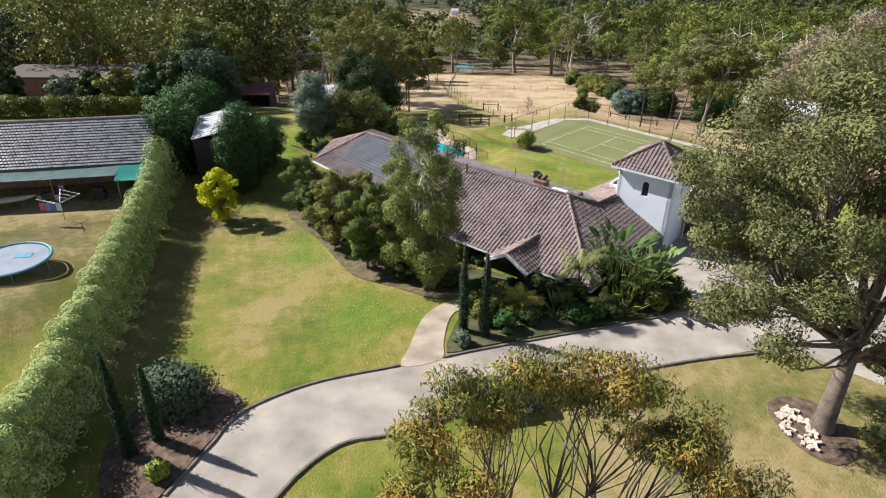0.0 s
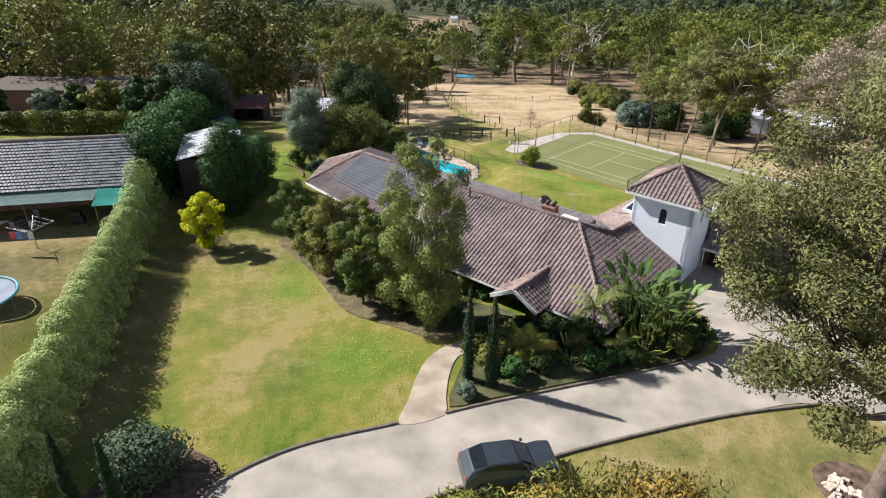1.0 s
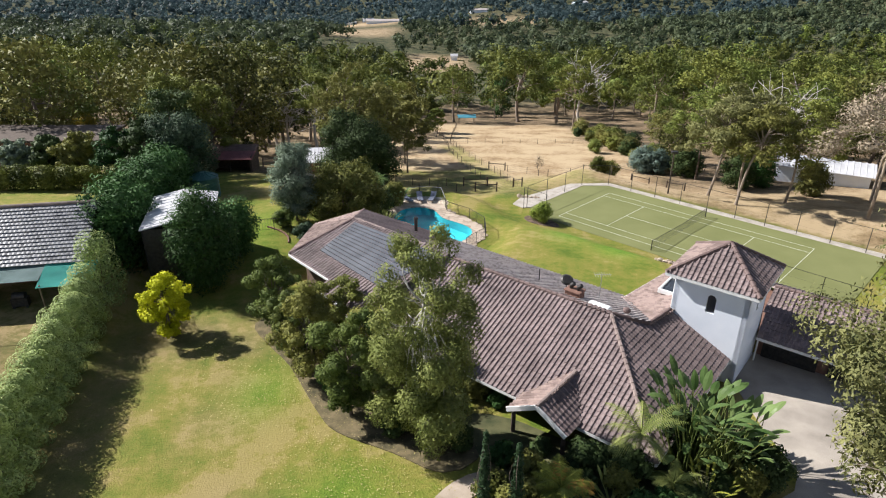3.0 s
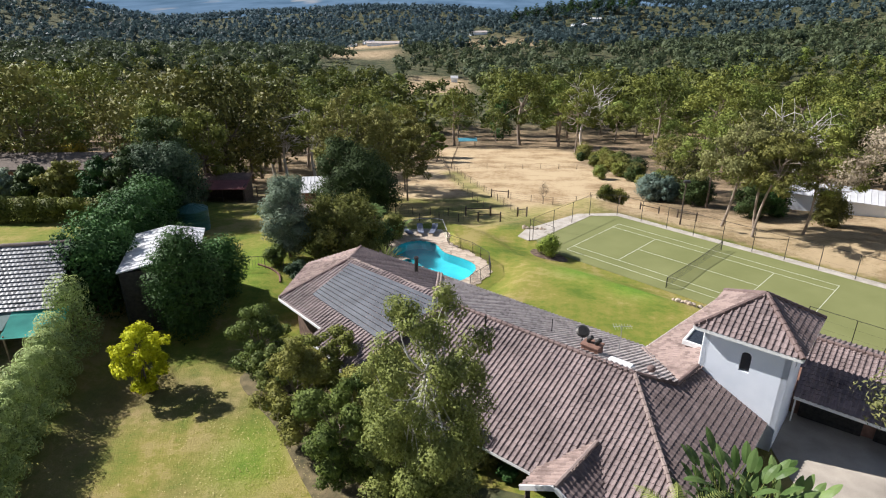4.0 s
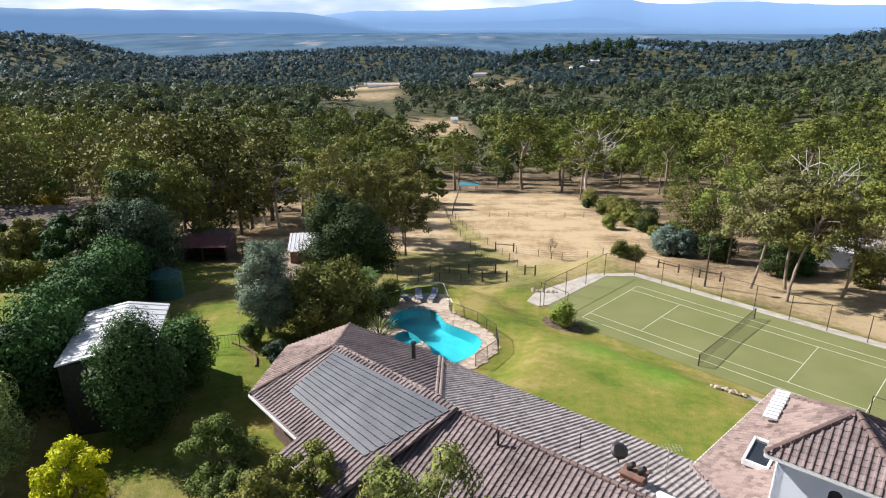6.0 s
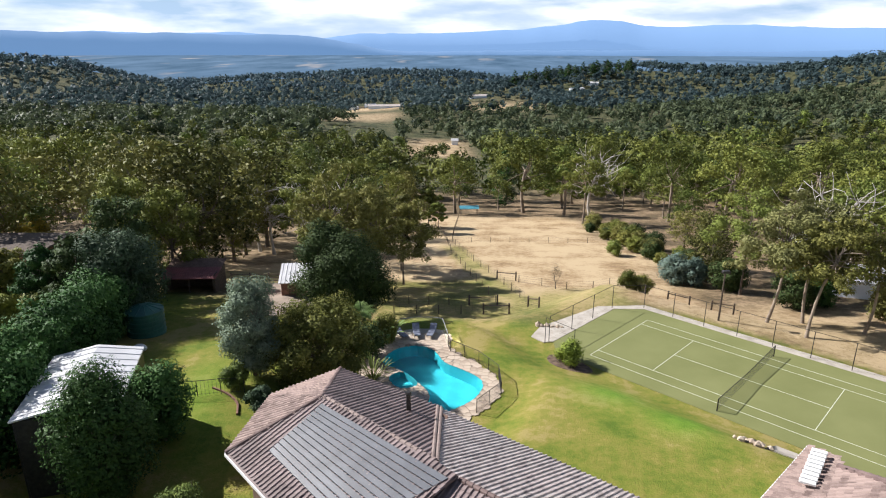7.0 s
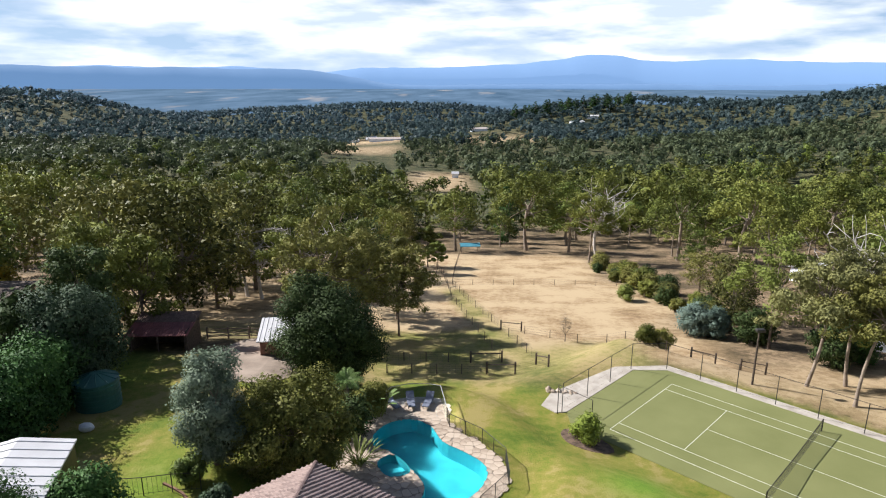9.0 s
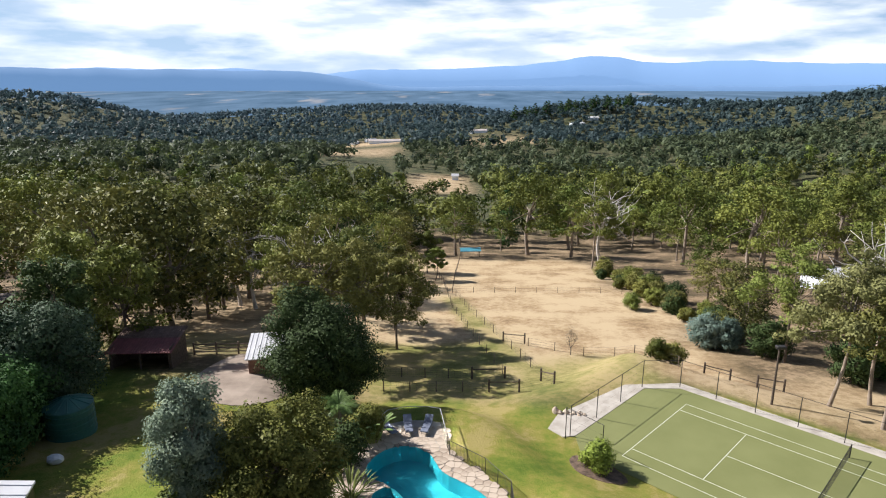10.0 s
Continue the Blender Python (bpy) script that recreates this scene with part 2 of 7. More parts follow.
def raw(name, verts, faces, material, parent=None, smooth=False, normals=None):
    me = bpy.data.meshes.new(name)
    me.from_pydata(verts if isinstance(verts, list) else verts.tolist(), [], faces if isinstance(faces, list) else faces.tolist())
    me.materials.append(material)
    if smooth:
        me.polygons.foreach_set("use_smooth", [True] * len(me.polygons))
    if normals is not None:
        # leaves shade with the mass that they belong to
        me.polygons.foreach_set("use_smooth", [True] * len(me.polygons))
        me.normals_split_custom_set_from_vertices(normals.tolist())
    ob = new(name, me)
    ob.parent = parent
    return ob


def thing(name, x, y, z, label, category, group="", turn=0.0):
    ob = new(name)
    ob.matrix_world = pose(x, y, z, 0, 0, turn)
    return tagged(ob, label, category, group)


def add_box(bm, cx, cy, cz, sx, sy, sz, turn=0.0, bevel=0.0):
    m = Matrix.Translation((cx, cy, cz)) @ Matrix.Rotation(turn, 4, "Z") @ Matrix.Diagonal((sx, sy, sz, 1))
    r = bmesh.ops.create_cube(bm, size=1, matrix=m)
    if bevel:
        bmesh.ops.bevel(bm, geom=list({e for v in r["verts"] for e in v.link_edges}), offset=bevel, segments=1, affect="EDGES")


def add_bar(bm, a, b, r0, r1=None, sides=6):
    """A tapered round bar from a to b."""
    a, b = Vector(a), Vector(b)
    d = b - a
    m = Matrix.Translation((a + b) / 2) @ d.to_track_quat("Z", "Y").to_matrix().to_4x4()
    bmesh.ops.create_cone(bm, cap_ends=True, segments=sides, radius1=r0, radius2=r0 if r1 is None else r1, depth=d.length, matrix=m)


def add_prism(bm, outline, z0, z1):
    """A solid with this plan outline."""
    lo = [bm.verts.new((x, y, z0)) for x, y in outline]
    hi = [bm.verts.new((x, y, z1)) for x, y in outline]
    bm.faces.new(hi)
    bm.faces.new(lo[::-1])
    k = len(outline)
    for i in range(k):
        bm.faces.new((lo[i], lo[(i + 1) % k], hi[(i + 1) % k], hi[i]))
    bmesh.ops.recalc_face_normals(bm, faces=bm.faces[:])


def inside(x, y, poly):
    hit = False
    for (x0, y0), (x1, y1) in zip(poly, poly[1:] + poly[:1]):
        if (y0 > y) != (y1 > y) and x < (x1 - x0) * (y - y0) / (y1 - y0) + x0:
            hit = not hit
    return hit


def curve(points, step=0.6, closed=False):
    """A smooth line through points (Catmull-Rom), in about equal steps."""
    p = [Vector((*q, 0)[:3]) if len(q) == 2 else Vector(q) for q in points]
    k, out = len(p), []
    for i in range(k if closed else k - 1):
        a, b = p[i], p[(i + 1) % k]
        z = p[i - 1] if closed or i else a * 2 - b
        c = p[(i + 2) % k] if closed or i < k - 2 else b * 2 - a
        n = max(1, int((b - a).length / step))
        for j in range(n):
            t = j / n
            out.append(0.5 * (2 * a + (b - z) * t + (2 * z - 5 * a + 4 * b - c) * t * t + (3 * a - z - 3 * b + c) * t ** 3))
    if not closed:
        out.append(p[-1])
    return [(v.x, v.y) for v in out]


# ---- the lie of the land ----
YS = (-60, 0, 20, 32, 40, 50, 62, 72, 82, 93, 112, 140, 180, 240, 330, 480, 900, 1250, 1500, 2300, 4900)
ZS = (6.5, 5.2, 4.9, 4.4, 3.5, 3.0, 2.8, 2.0, .4, -1.8, -4.6, -8.3, -15, -24, -33, -40, -53, -58, -62, -75, -90)


def sm(a, b, v):
    t = np.clip((v - a) / (b - a), 0, 1)
    return t * t * (3 - 2 * t)


CA, CC = Vector((.7172, -.6969)), Vector((-.6969, -.7172))  # the court's length and width
CO = Vector((21.25, 88.45))


def court_uv(x, y):
    return (x - CO.x) * CA.x + (y - CO.y) * CA.y, (x - CO.x) * CC.x + (y - CO.y) * CC.y


def court_xy(a, c):
    return CO.x + CA.x * a + CC.x * c, CO.y + CA.y * a + CC.y * c


def ground_z(x, y):
    """Height of the ground; takes numbers or arrays."""
    z = np.interp(y, YS, ZS)
    z = z + np.interp(y, (55, 62, 69, 78, 90, 96, 112, 130), (0, .8, 1.7, 2, 3, 3, 1.2, 0)) * (1 - sm(-17, -6, x))
    z = z + 1.1 * (1 - sm(-26, -22.5, x)) * sm(24, 34, y) * (1 - sm(60, 70, y))
    a, c = court_uv(x, y)
    d = np.maximum(np.maximum(-7.5 - a, a - 31), np.maximum(-5.5 - c, c - 13.5))
    k = 1 - sm(0, 7, d)
    z = z * (1 - k)
    k = 1 - sm(1, 1.45, np.hypot((x + 1) / 6.5, (y - 74.5) / 10))
    z = z * (1 - k) + 1.3 * k
    # far hills: a wooded hill on either side and a low ridge across the valley
    z = z + 72 * np.exp(-((x - 760) / 330) ** 2 - ((y - 900) / 360) ** 2)
    z = z + 60 * np.exp(-((x + 790) / 210) ** 2 - ((y - 1180) / 260) ** 2)
    z = z + 36 * np.exp(-((x + 170) / 330) ** 2 - ((y - 1560) / 220) ** 2)
    z = z + 44 * np.exp(-((x - 290) / 230) ** 2 - ((y - 1150) / 170) ** 2)
    z = z + 7 * np.sin(x / 90 + 1) * np.sin(y / 120) * sm(220, 500, y)
    return z


def gz(x, y):
    return float(ground_z(x, y))

# ---- plants ----
def leaf_cloud(rng, blobs, size, per_m2=None, count=None, shell=0.55, droop=0.0, long=1.6, flat=0.0, tri=False, toss=0.42, knob=1.0):
    """Vertices and faces of many small leaves spread through ellipsoids (cx, cy, cz, rx, ry, rz)."""
    bl = np.array(blobs, float)
    area = (bl[:, 3] * bl[:, 4] * bl[:, 5]) ** (2 / 3)
    n = count
    which = rng.choice(len(bl), n, p=area / area.sum())
    b = bl[which]
    d = rng.normal(size=(n, 3))
    d /= np.linalg.norm(d, axis=1)[:, None]
    # knobbly radius, so that outlines are uneven
    r = shell + (1 - shell) * rng.random(n) ** 0.6
    r *= 1 + knob * (0.16 * np.sin(d[:, 0] * 7 + which) * np.sin(d[:, 1] * 6 + which * 2) + 0.1 * np.sin(d[:, 2] * 9 + which))
    c = b[:, :3] + d * r[:, None] * b[:, 3:]
    out = d * 0.9 + rng.normal(size=(n, 3)) * toss
    out[:, 2] += 0.35
    out /= np.linalg.norm(out, axis=1)[:, None]
    t = np.cross(out, rng.normal(size=(n, 3)))
    t[:, 2] -= droop
    t -= out * (t * out).sum(1)[:, None] * (1 - flat)
    t /= np.linalg.norm(t, axis=1)[:, None] + 1e-9
    s = np.cross(out, t)
    L = (size * (0.6 + 0.8 * rng.random(n)))[:, None]
    W = L / long
    soft = d + rng.normal(size=(n, 3)) * toss * .7
    soft[:, 2] += .2
    soft /= np.linalg.norm(soft, axis=1)[:, None]
    if tri:
        v = np.stack([c - t * L * .8 + s * W, c - t * L * .5 - s * W, c + t * L], 1).reshape(-1, 3)
        return v, np.arange(n * 3).reshape(-1, 3), np.repeat(soft, 3, 0)
    v = np.stack([c - t * L, c - s * W, c + t * L, c + s * W], 1).reshape(-1, 3)
    return v, np.arange(n * 4).reshape(-1, 4), np.repeat(soft, 4, 0)


def add_limb(verts, faces, pts, radii, sides=6):
    """A tapered tube along points, appended to the lists."""
    base = len(verts)
    for i, p in enumerate(pts):
        d = (pts[min(i + 1, len(pts) - 1)] - pts[max(i - 1, 0)]).normalized()
        x = d.cross(Vector((0.3, 0.9, 0.2))).normalized()
        y = d.cross(x)
        for k in range(sides):
            a = 2 * math.pi * k / sides
            verts.append(tuple(p + (x * math.cos(a) + y * math.sin(a)) * radii[i]))
    for i in range(len(pts) - 1):
        for k in range(sides):
            a, b = base + i * sides + k, base + i * sides + (k + 1) % sides
            faces.append((a, b, b + sides, a + sides))
    faces.append(tuple(base + (len(pts) - 1) * sides + k for k in range(sides)))


def bent(a, b, rng, sag=0.12, n=4):
    a, b = Vector(a), Vector(b)
    L = (b - a).length
    off = Vector(rng.normal(size=3)) * L * sag
    return [a.lerp(b, i / n) + off * math.sin(math.pi * i / n) for i in range(n + 1)]


def wood(rng, blobs, fork, radius, base=(0, 0, -0.3), sides=7, twigs=2, lean=(0, 0)):
    """Trunk from the base to the fork, and a limb to every blob with twigs into it."""
    V, F = [], []
    fork = Vector((lean[0], lean[1], fork))
    add_limb(V, F, bent(base, fork, rng, .04, 5), [radius * k for k in (1.35, 1, .9, .82, .76, .7)], sides)
    for b in blobs:
        c = Vector(b[:3])
        r = radius * (0.28 + 0.25 * rng.random())
        start = Vector(base).lerp(fork, 0.75 + 0.25 * rng.random())
        p = bent(start, c, rng, .11)
        add_limb(V, F, p, [r, r * .8, r * .62, r * .45, r * .25], 5)
        for _ in range(twigs):
            e = c + Vector([rng.uniform(-.8, .8) * b[3 + k] for k in range(3)])
            add_limb(V, F, bent(p[2], e, rng, .12, 3), [r * .42, r * .3, r * .2, r * .08], 4)
    return V, F


def plant(name, label, category, blobs, leaf, count, size, mat, bark="bark", fork=2.0, radius=0.15, at=(0, 0), group="", seed=1,
          shell=0.55, droop=0.0, long=1.6, twigs=2, sink=0.0, lean=(0, 0), crown_name="crown", core=0.09, clump=0, tri=True, toss=0.42, knob=1.0):
    """A tree or bush: an Empty at its base, with its trunk and its crown of leaves."""
    rng = np.random.default_rng(seed)
    ob = thing(name, at[0], at[1], gz(*at) - sink, label, category, group)
    if clump:
        fine = []
        for b in blobs:
            for _ in range(clump):
                d = rng.normal(size=3)
                d /= np.linalg.norm(d)
                q = rng.uniform(.2, 1.0)
                k = rng.uniform(.38, .7)
                fine.append((b[0] + d[0] * q * b[3], b[1] + d[1] * q * b[4], b[2] + d[2] * q * b[5], b[3] * k, b[4] * k, b[5] * k * .85))
        leafy = fine
    else:
        leafy = blobs
    V, F = wood(rng, blobs[::2] if name == "woodland_tree" else blobs, fork, radius, twigs=twigs, lean=lean, sides=5 if name == "woodland_tree" else 7)
    raw("trunk", V, F, M[bark], ob, True)
    v, f, nr = leaf_cloud(rng, leafy, size, count=count, shell=.45 if clump else shell, droop=droop, long=long, tri=tri, toss=toss, knob=knob)
    if core:
        small = [(*b[:3], b[3] * .72, b[4] * .72, b[5] * .72) for b in blobs]
        v2, f2, nr2 = leaf_cloud(rng, small, size * 1.6, count=int(count * core * 2.4), shell=.35, long=1.5, tri=tri)
        v, f, nr = np.concatenate([v, v2]), np.concatenate([f, f2 + len(v)]), np.concatenate([nr, nr2])
    raw(crown_name, v, f, M[mat], ob, normals=nr)
    return ob


def gum_blobs(rng, n, r, z0, z1, blob, squash=0.7):
    """Separate leaf masses at the ends of limbs, as gum trees carry them."""
    out = []
    for i in range(n):
        a, q = i * 2.4 + rng.uniform(-.4, .4), math.sqrt((i + .5) / n)
        z = z1 - (z1 - z0) * (0.75 * q ** 1.6 + 0.25 * rng.random())
        s = blob * rng.uniform(.7, 1.25)
        out.append((math.cos(a) * r * q, math.sin(a) * r * q, z, s, s, s * squash))
    return out


def round_blobs(rng, n, r, z0, z1, blob):
    out = []
    for i in range(n):
        a, h = i * 2.4, (i + .5) / n
        q = math.sqrt(max(0.05, 1 - (2 * h - 1) ** 2)) * .7 * rng.uniform(.6, 1.1)
        s = blob * rng.uniform(.75, 1.2)
        out.append((math.cos(a) * r * q, math.sin(a) * r * q, z0 + (z1 - z0) * h, s, s, s * .85))
    return out


# ---- ground ----
def steps(lo, hi, near_lo, near_hi, fine, grow=1.16):
    mid = list(np.arange(near_lo, near_hi + .01, fine))
    up, s = [], fine
    while (up[-1] if up else near_hi) < hi:
        s *= grow
        up.append((up[-1] if up else near_hi) + s)
    dn, s = [], fine
    while (dn[-1] if dn else near_lo) > lo:
        s *= grow
        dn.append((dn[-1] if dn else near_lo) - s)
    return np.array(dn[::-1] + mid + up)


DECK = curve([(-4.9, 80.4), (-3.5, 81.8), (0.1, 81.6), (.3, 78.8), (2.5, 76.1), (4.1, 73.5), (4.1, 70.8), (2, 68.2), (-1.0, 66.2), (-5.8, 69.0), (-7.2, 72.8), (-6.6, 77)], .7, True)
POOL = curve([(-5.3, 77), (-4.3, 78.7), (-2.6, 79.3), (-1.1, 78.4), (-.1, 76.2), (1.3, 75), (2.6, 73.7), (3, 72.4), (2.2, 70.4), (.5, 68.8), (-.9, 68.0), (-1.5, 69), (-1.2, 70.7), (-1.9, 72.3), (-3.9, 74.9), (-5.2, 75.6)], .5, True)
SPA = curve([(-4.6, 73.6), (-4.1, 74.3), (-3.4, 74.4), (-2.4, 73.1), (-2.35, 72.3), (-3.5, 71.9), (-4.3, 72.6)], .3, True)

# land cover: green lawn, dry straw, dark litter
gx, gy = steps(-4700, 4700, -72, 74, 1.0), steps(-90, 4900, -12, 150, 1.0, 1.1)
X, Y = np.meshgrid(gx, gy)
Z = ground_z(X, Y)
nxg, nyg = len(gx), len(gy)
gv = np.stack([X, Y, Z], -1).reshape(-1, 3)
idx = np.arange(nxg * nyg).reshape(nyg, nxg)
gf = np.stack([idx[:-1, :-1], idx[:-1, 1:], idx[1:, 1:], idx[1:, :-1]], -1).reshape(-1, 4)
keep = [not all(inside(gv[i][0], gv[i][1], DECK) for i in q) if (-9 < gv[q[0]][0] < 6 and 64 < gv[q[0]][1] < 84) else True for q in gf]
ground = raw("ground", gv, gf[np.array(keep)], M["mulch"], None, True)
tagged(ground, "grass, dry paddock and bush floor falling into the valley", "ground", kind="structure")


def soft_in(x, y, x0, x1, y0, y1, e):
    return sm(x0 - e, x0 + e, x) * (1 - sm(x1 - e, x1 + e, x)) * sm(y0 - e, y0 + e, y) * (1 - sm(y1 - e, y1 + e, y))


def land_cover(x, y):
    """Shares of watered lawn, dry straw and bush litter."""
    wob = 1.6 * np.sin(x * .21 + y * .13) + 1.1 * np.sin(y * .33 - x * .17)
    lawn = soft_in(x, y + wob, -80, 45, -60, 92, 4)
    lawn = np.maximum(lawn * (1 - .45 * sm(86, 92, y + wob)), .75 * soft_in(x, y + wob, -16, 8, 90, 112, 3))
    lawn = np.maximum(lawn, .55 * (1 - sm(1.2, 2.6, np.abs(x - (9.5 - (y - 95) * .2)))) * soft_in(x, y, -20, 20, 94, 140, 4))
    lawn = np.maximum(lawn, .6 * soft_in(x, y + wob, 4, 22, 90, 105, 4))
    lawn = lawn * (1 - .92 * sm(3.0, 4.2, -court_uv(x, y)[1]) * sm(-9, -3, court_uv(x, y)[0])) * (1 - .45 * soft_in(x, y, 7, 60, -30, 31, 2.5))
    straw = np.maximum(soft_in(x + wob, y, -16, 33, 92, 196, 4), .4 * soft_in(x + wob, y, -62, -22, 100, 172, 4))
    straw = np.maximum(straw, .85 * soft_in(x + wob, y, -33, -17, 99, 121, 3))
    lawn = np.maximum(lawn, .35 * soft_in(x + wob, y, -40, -17, 97, 112, 3))
    straw = np.maximum(straw, .7 * soft_in(x, y, 7, 60, -30, 31, 2.5))
    straw = np.maximum(straw, .7 * sm(3.0, 4.2, -court_uv(x, y)[1]) * soft_in(x, y, 18, 62, 60, 98, 4))
    # neighbour's yard: less lawn, the darker litter stands in for shade there
    lawn = lawn * (1 - .55 * (1 - sm(-27, -22, x)) * soft_in(x, y, -90, -20, 20, 60, 3))
    straw = straw * (1 - .5 * soft_in(x, y, 7, 60, -30, 33, 3))
    dry = .45 * np.exp(-((x + 9.2) / 2.4) ** 2 - ((y - 33.2) / 3) ** 2) + .4 * np.exp(-((x + 12.5) / 2) ** 2 - ((y - 40) / 3.5) ** 2) + .6 * np.exp(-((x + 14) / 5) ** 2 - ((y - 50) / 4) ** 2)
    dry *= .75 + .35 * np.sin(x * 1.3 + .7 * y) * np.sin(y * .9 - .4 * x)
    lawn, straw = lawn * (1 - dry), np.maximum(straw, dry * .9)
    far = np.maximum(.75 * soft_in(x, y, -30, 14, 430, 570, 12), .6 * soft_in(x, y, -150, -62, 720, 850, 20))
    far = np.maximum(far, soft_in(x, y, -150, -70, 905, 960, 12))
    far = np.maximum(far, .6 * soft_in(x, y, 20, 115, 830, 930, 20))
    far = np.maximum(far, soft_in(x, y, -150, -105, 330, 350, 10))
    plain = 0 * x
    return np.clip(lawn, 0, 1), np.clip(np.maximum(np.maximum(straw, far), plain), 0, 1)


lw, st = land_cover(gv[:, 0], gv[:, 1])
cover = ground.data.color_attributes.new("cover", "FLOAT_COLOR", "POINT")
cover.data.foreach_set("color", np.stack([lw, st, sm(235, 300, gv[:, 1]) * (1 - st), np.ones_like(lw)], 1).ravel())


lush = np.exp(-((gv[:, 0] - 12.8) / 2.6) ** 2 - ((gv[:, 1] - 70.6) / 2.6) ** 2) + np.exp(-((gv[:, 0] - 16.6) / 2.4) ** 2 - ((gv[:, 1] - 66) / 2.4) ** 2)
lush += .5 * np.exp(-((gv[:, 0] + 4.6) / 2.6) ** 2 - ((gv[:, 1] - 34.2) / 2.8) ** 2) + .6 * np.exp(-((gv[:, 0] + 10.5) / 2.0) ** 2 - ((gv[:, 1] - 43.6) / 3) ** 2)
lush += .7 * np.exp(-((gv[:, 0] + 17.5) / 2.0) ** 2 - ((gv[:, 1] - 66.5) / 5) ** 2)
# brown earth that also paints the lawn's shade by hedge and golden tree
shaded_earth = .5 * np.exp(-((gv[:, 0] + 18.2 + (gv[:, 1] - 35) * .22) / 2.4) ** 2) * soft_in(gv[:, 0], gv[:, 1], -40, 0, 25, 52, 4)
shaded_earth += .6 * np.exp(-((gv[:, 0] + 18.6) / 2.2) ** 2 - ((gv[:, 1] - 49.9) / 2.2) ** 2) + .5 * np.exp(-((gv[:, 0] + 30) / 2.5) ** 2 - ((gv[:, 1] - 44) / 3) ** 2)
lawn_tones = ground.data.color_attributes.new("lawn_tones", "FLOAT_COLOR", "POINT")
lawn_tones.data.foreach_set("color", np.stack([np.clip(lush, 0, 1), np.clip(shaded_earth, 0, 1), 0 * lush, 1 + 0 * lush], 1).ravel())


def ground_material():
    m = bpy.data.materials.new("lawn_and_dry_grass")
    m.use_nodes = True
    n, l = m.node_tree.nodes, m.node_tree.links
    b = n["Principled BSDF"]
    b.inputs["Roughness"].default_value, b.inputs["Specular IOR Level"].default_value = 0.95, 0.15
    at, co = n.new("ShaderNodeAttribute"), n.new("ShaderNodeTexCoord")
    at.attribute_name = "cover"
    sep = n.new("ShaderNodeSeparateColor")
    l.new(at.outputs["Color"], sep.inputs[0])

    def nz(scale, detail, rough=.6):
        t = n.new("ShaderNodeTexNoise")
        t.inputs["Scale"].default_value, t.inputs["Detail"].default_value, t.inputs["Roughness"].default_value = scale, detail, rough
        l.new(co.outputs["Object"], t.inputs["Vector"])
        return t.outputs["Fac"]

    def ramp(src, stops):
        r = n.new("ShaderNodeValToRGB")
        e = r.color_ramp.elements
        while len(e) < len(stops):
            e.new(.5)
        for k, (p, c) in enumerate(stops):
            e[k].position, e[k].color = p, (*c, 1)
        l.new(src, r.inputs["Fac"])
        return r.outputs["Color"]

    def mix(f, a, c):
        x = n.new("ShaderNodeMix")
        x.data_type = "RGBA"
        l.new(f, x.inputs["Factor"])
        l.new(a, x.inputs["A"])
        l.new(c, x.inputs["B"])
        return x.outputs["Result"]

    def blend(a, k, c):
        x = n.new("ShaderNodeMath")
        x.operation = "MULTIPLY_ADD"
        x.inputs[1].default_value = k
        l.new(a, x.inputs[0])
        l.new(c, x.inputs[2])
        return x.outputs[0]

    patch, tuft, grain = nz(.16, 6, .62), nz(1.3, 7, .68), nz(9, 4, .7)
    blade = nz(28, 3)
    lawn_f = blend(tuft, .42, blend(grain, .22, blend(blade, .16, patch)))
    lawn_c = ramp(lawn_f, [(.73, (.09, .14, .018)), (.84, (.162, .187, .03)), (.95, (.235, .212, .05)), (1.06, (.3, .245, .088))])
    at2, sep2 = n.new("ShaderNodeAttribute"), n.new("ShaderNodeSeparateColor")
    at2.attribute_name = "lawn_tones"
    l.new(at2.outputs["Color"], sep2.inputs[0])
    lush_c = ramp(blend(tuft, .5, blend(grain, .3, blade)), [(.7, (.075, .175, .014)), (1.1, (.17, .29, .034))])
    shaded_earth_c = ramp(blend(tuft, .7, blend(grain, .4, blade)), [(.8, (.095, .075, .035)), (1.2, (.2, .15, .085))])
    lawn_c = mix(sep2.outputs[1], mix(sep2.outputs[0], lawn_c, lush_c), shaded_earth_c)
    straw_c = ramp(blend(tuft, .6, blend(grain, .3, patch)), [(.66, (.185, .12, .062)), (.86, (.345, .245, .138)), (1.08, (.47, .36, .22))])
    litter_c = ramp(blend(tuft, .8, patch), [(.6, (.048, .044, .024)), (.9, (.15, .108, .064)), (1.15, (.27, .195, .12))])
    # bush floor, darkened so that it also holds the shade between far crowns
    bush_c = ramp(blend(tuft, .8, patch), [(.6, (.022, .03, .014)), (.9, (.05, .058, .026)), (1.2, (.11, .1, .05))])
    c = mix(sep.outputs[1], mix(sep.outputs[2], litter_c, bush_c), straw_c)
    c = mix(sep.outputs[0], c, lawn_c)
    l.new(c, b.inputs["Base Color"])
    bp = n.new("ShaderNodeBump")
    bp.inputs["Strength"].default_value, bp.inputs["Distance"].default_value = .8, .1
    l.new(blend(grain, 1.0, tuft), bp.inputs["Height"])
    l.new(bp.outputs["Normal"], b.inputs["Normal"])
    return m


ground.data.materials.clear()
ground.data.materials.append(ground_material())


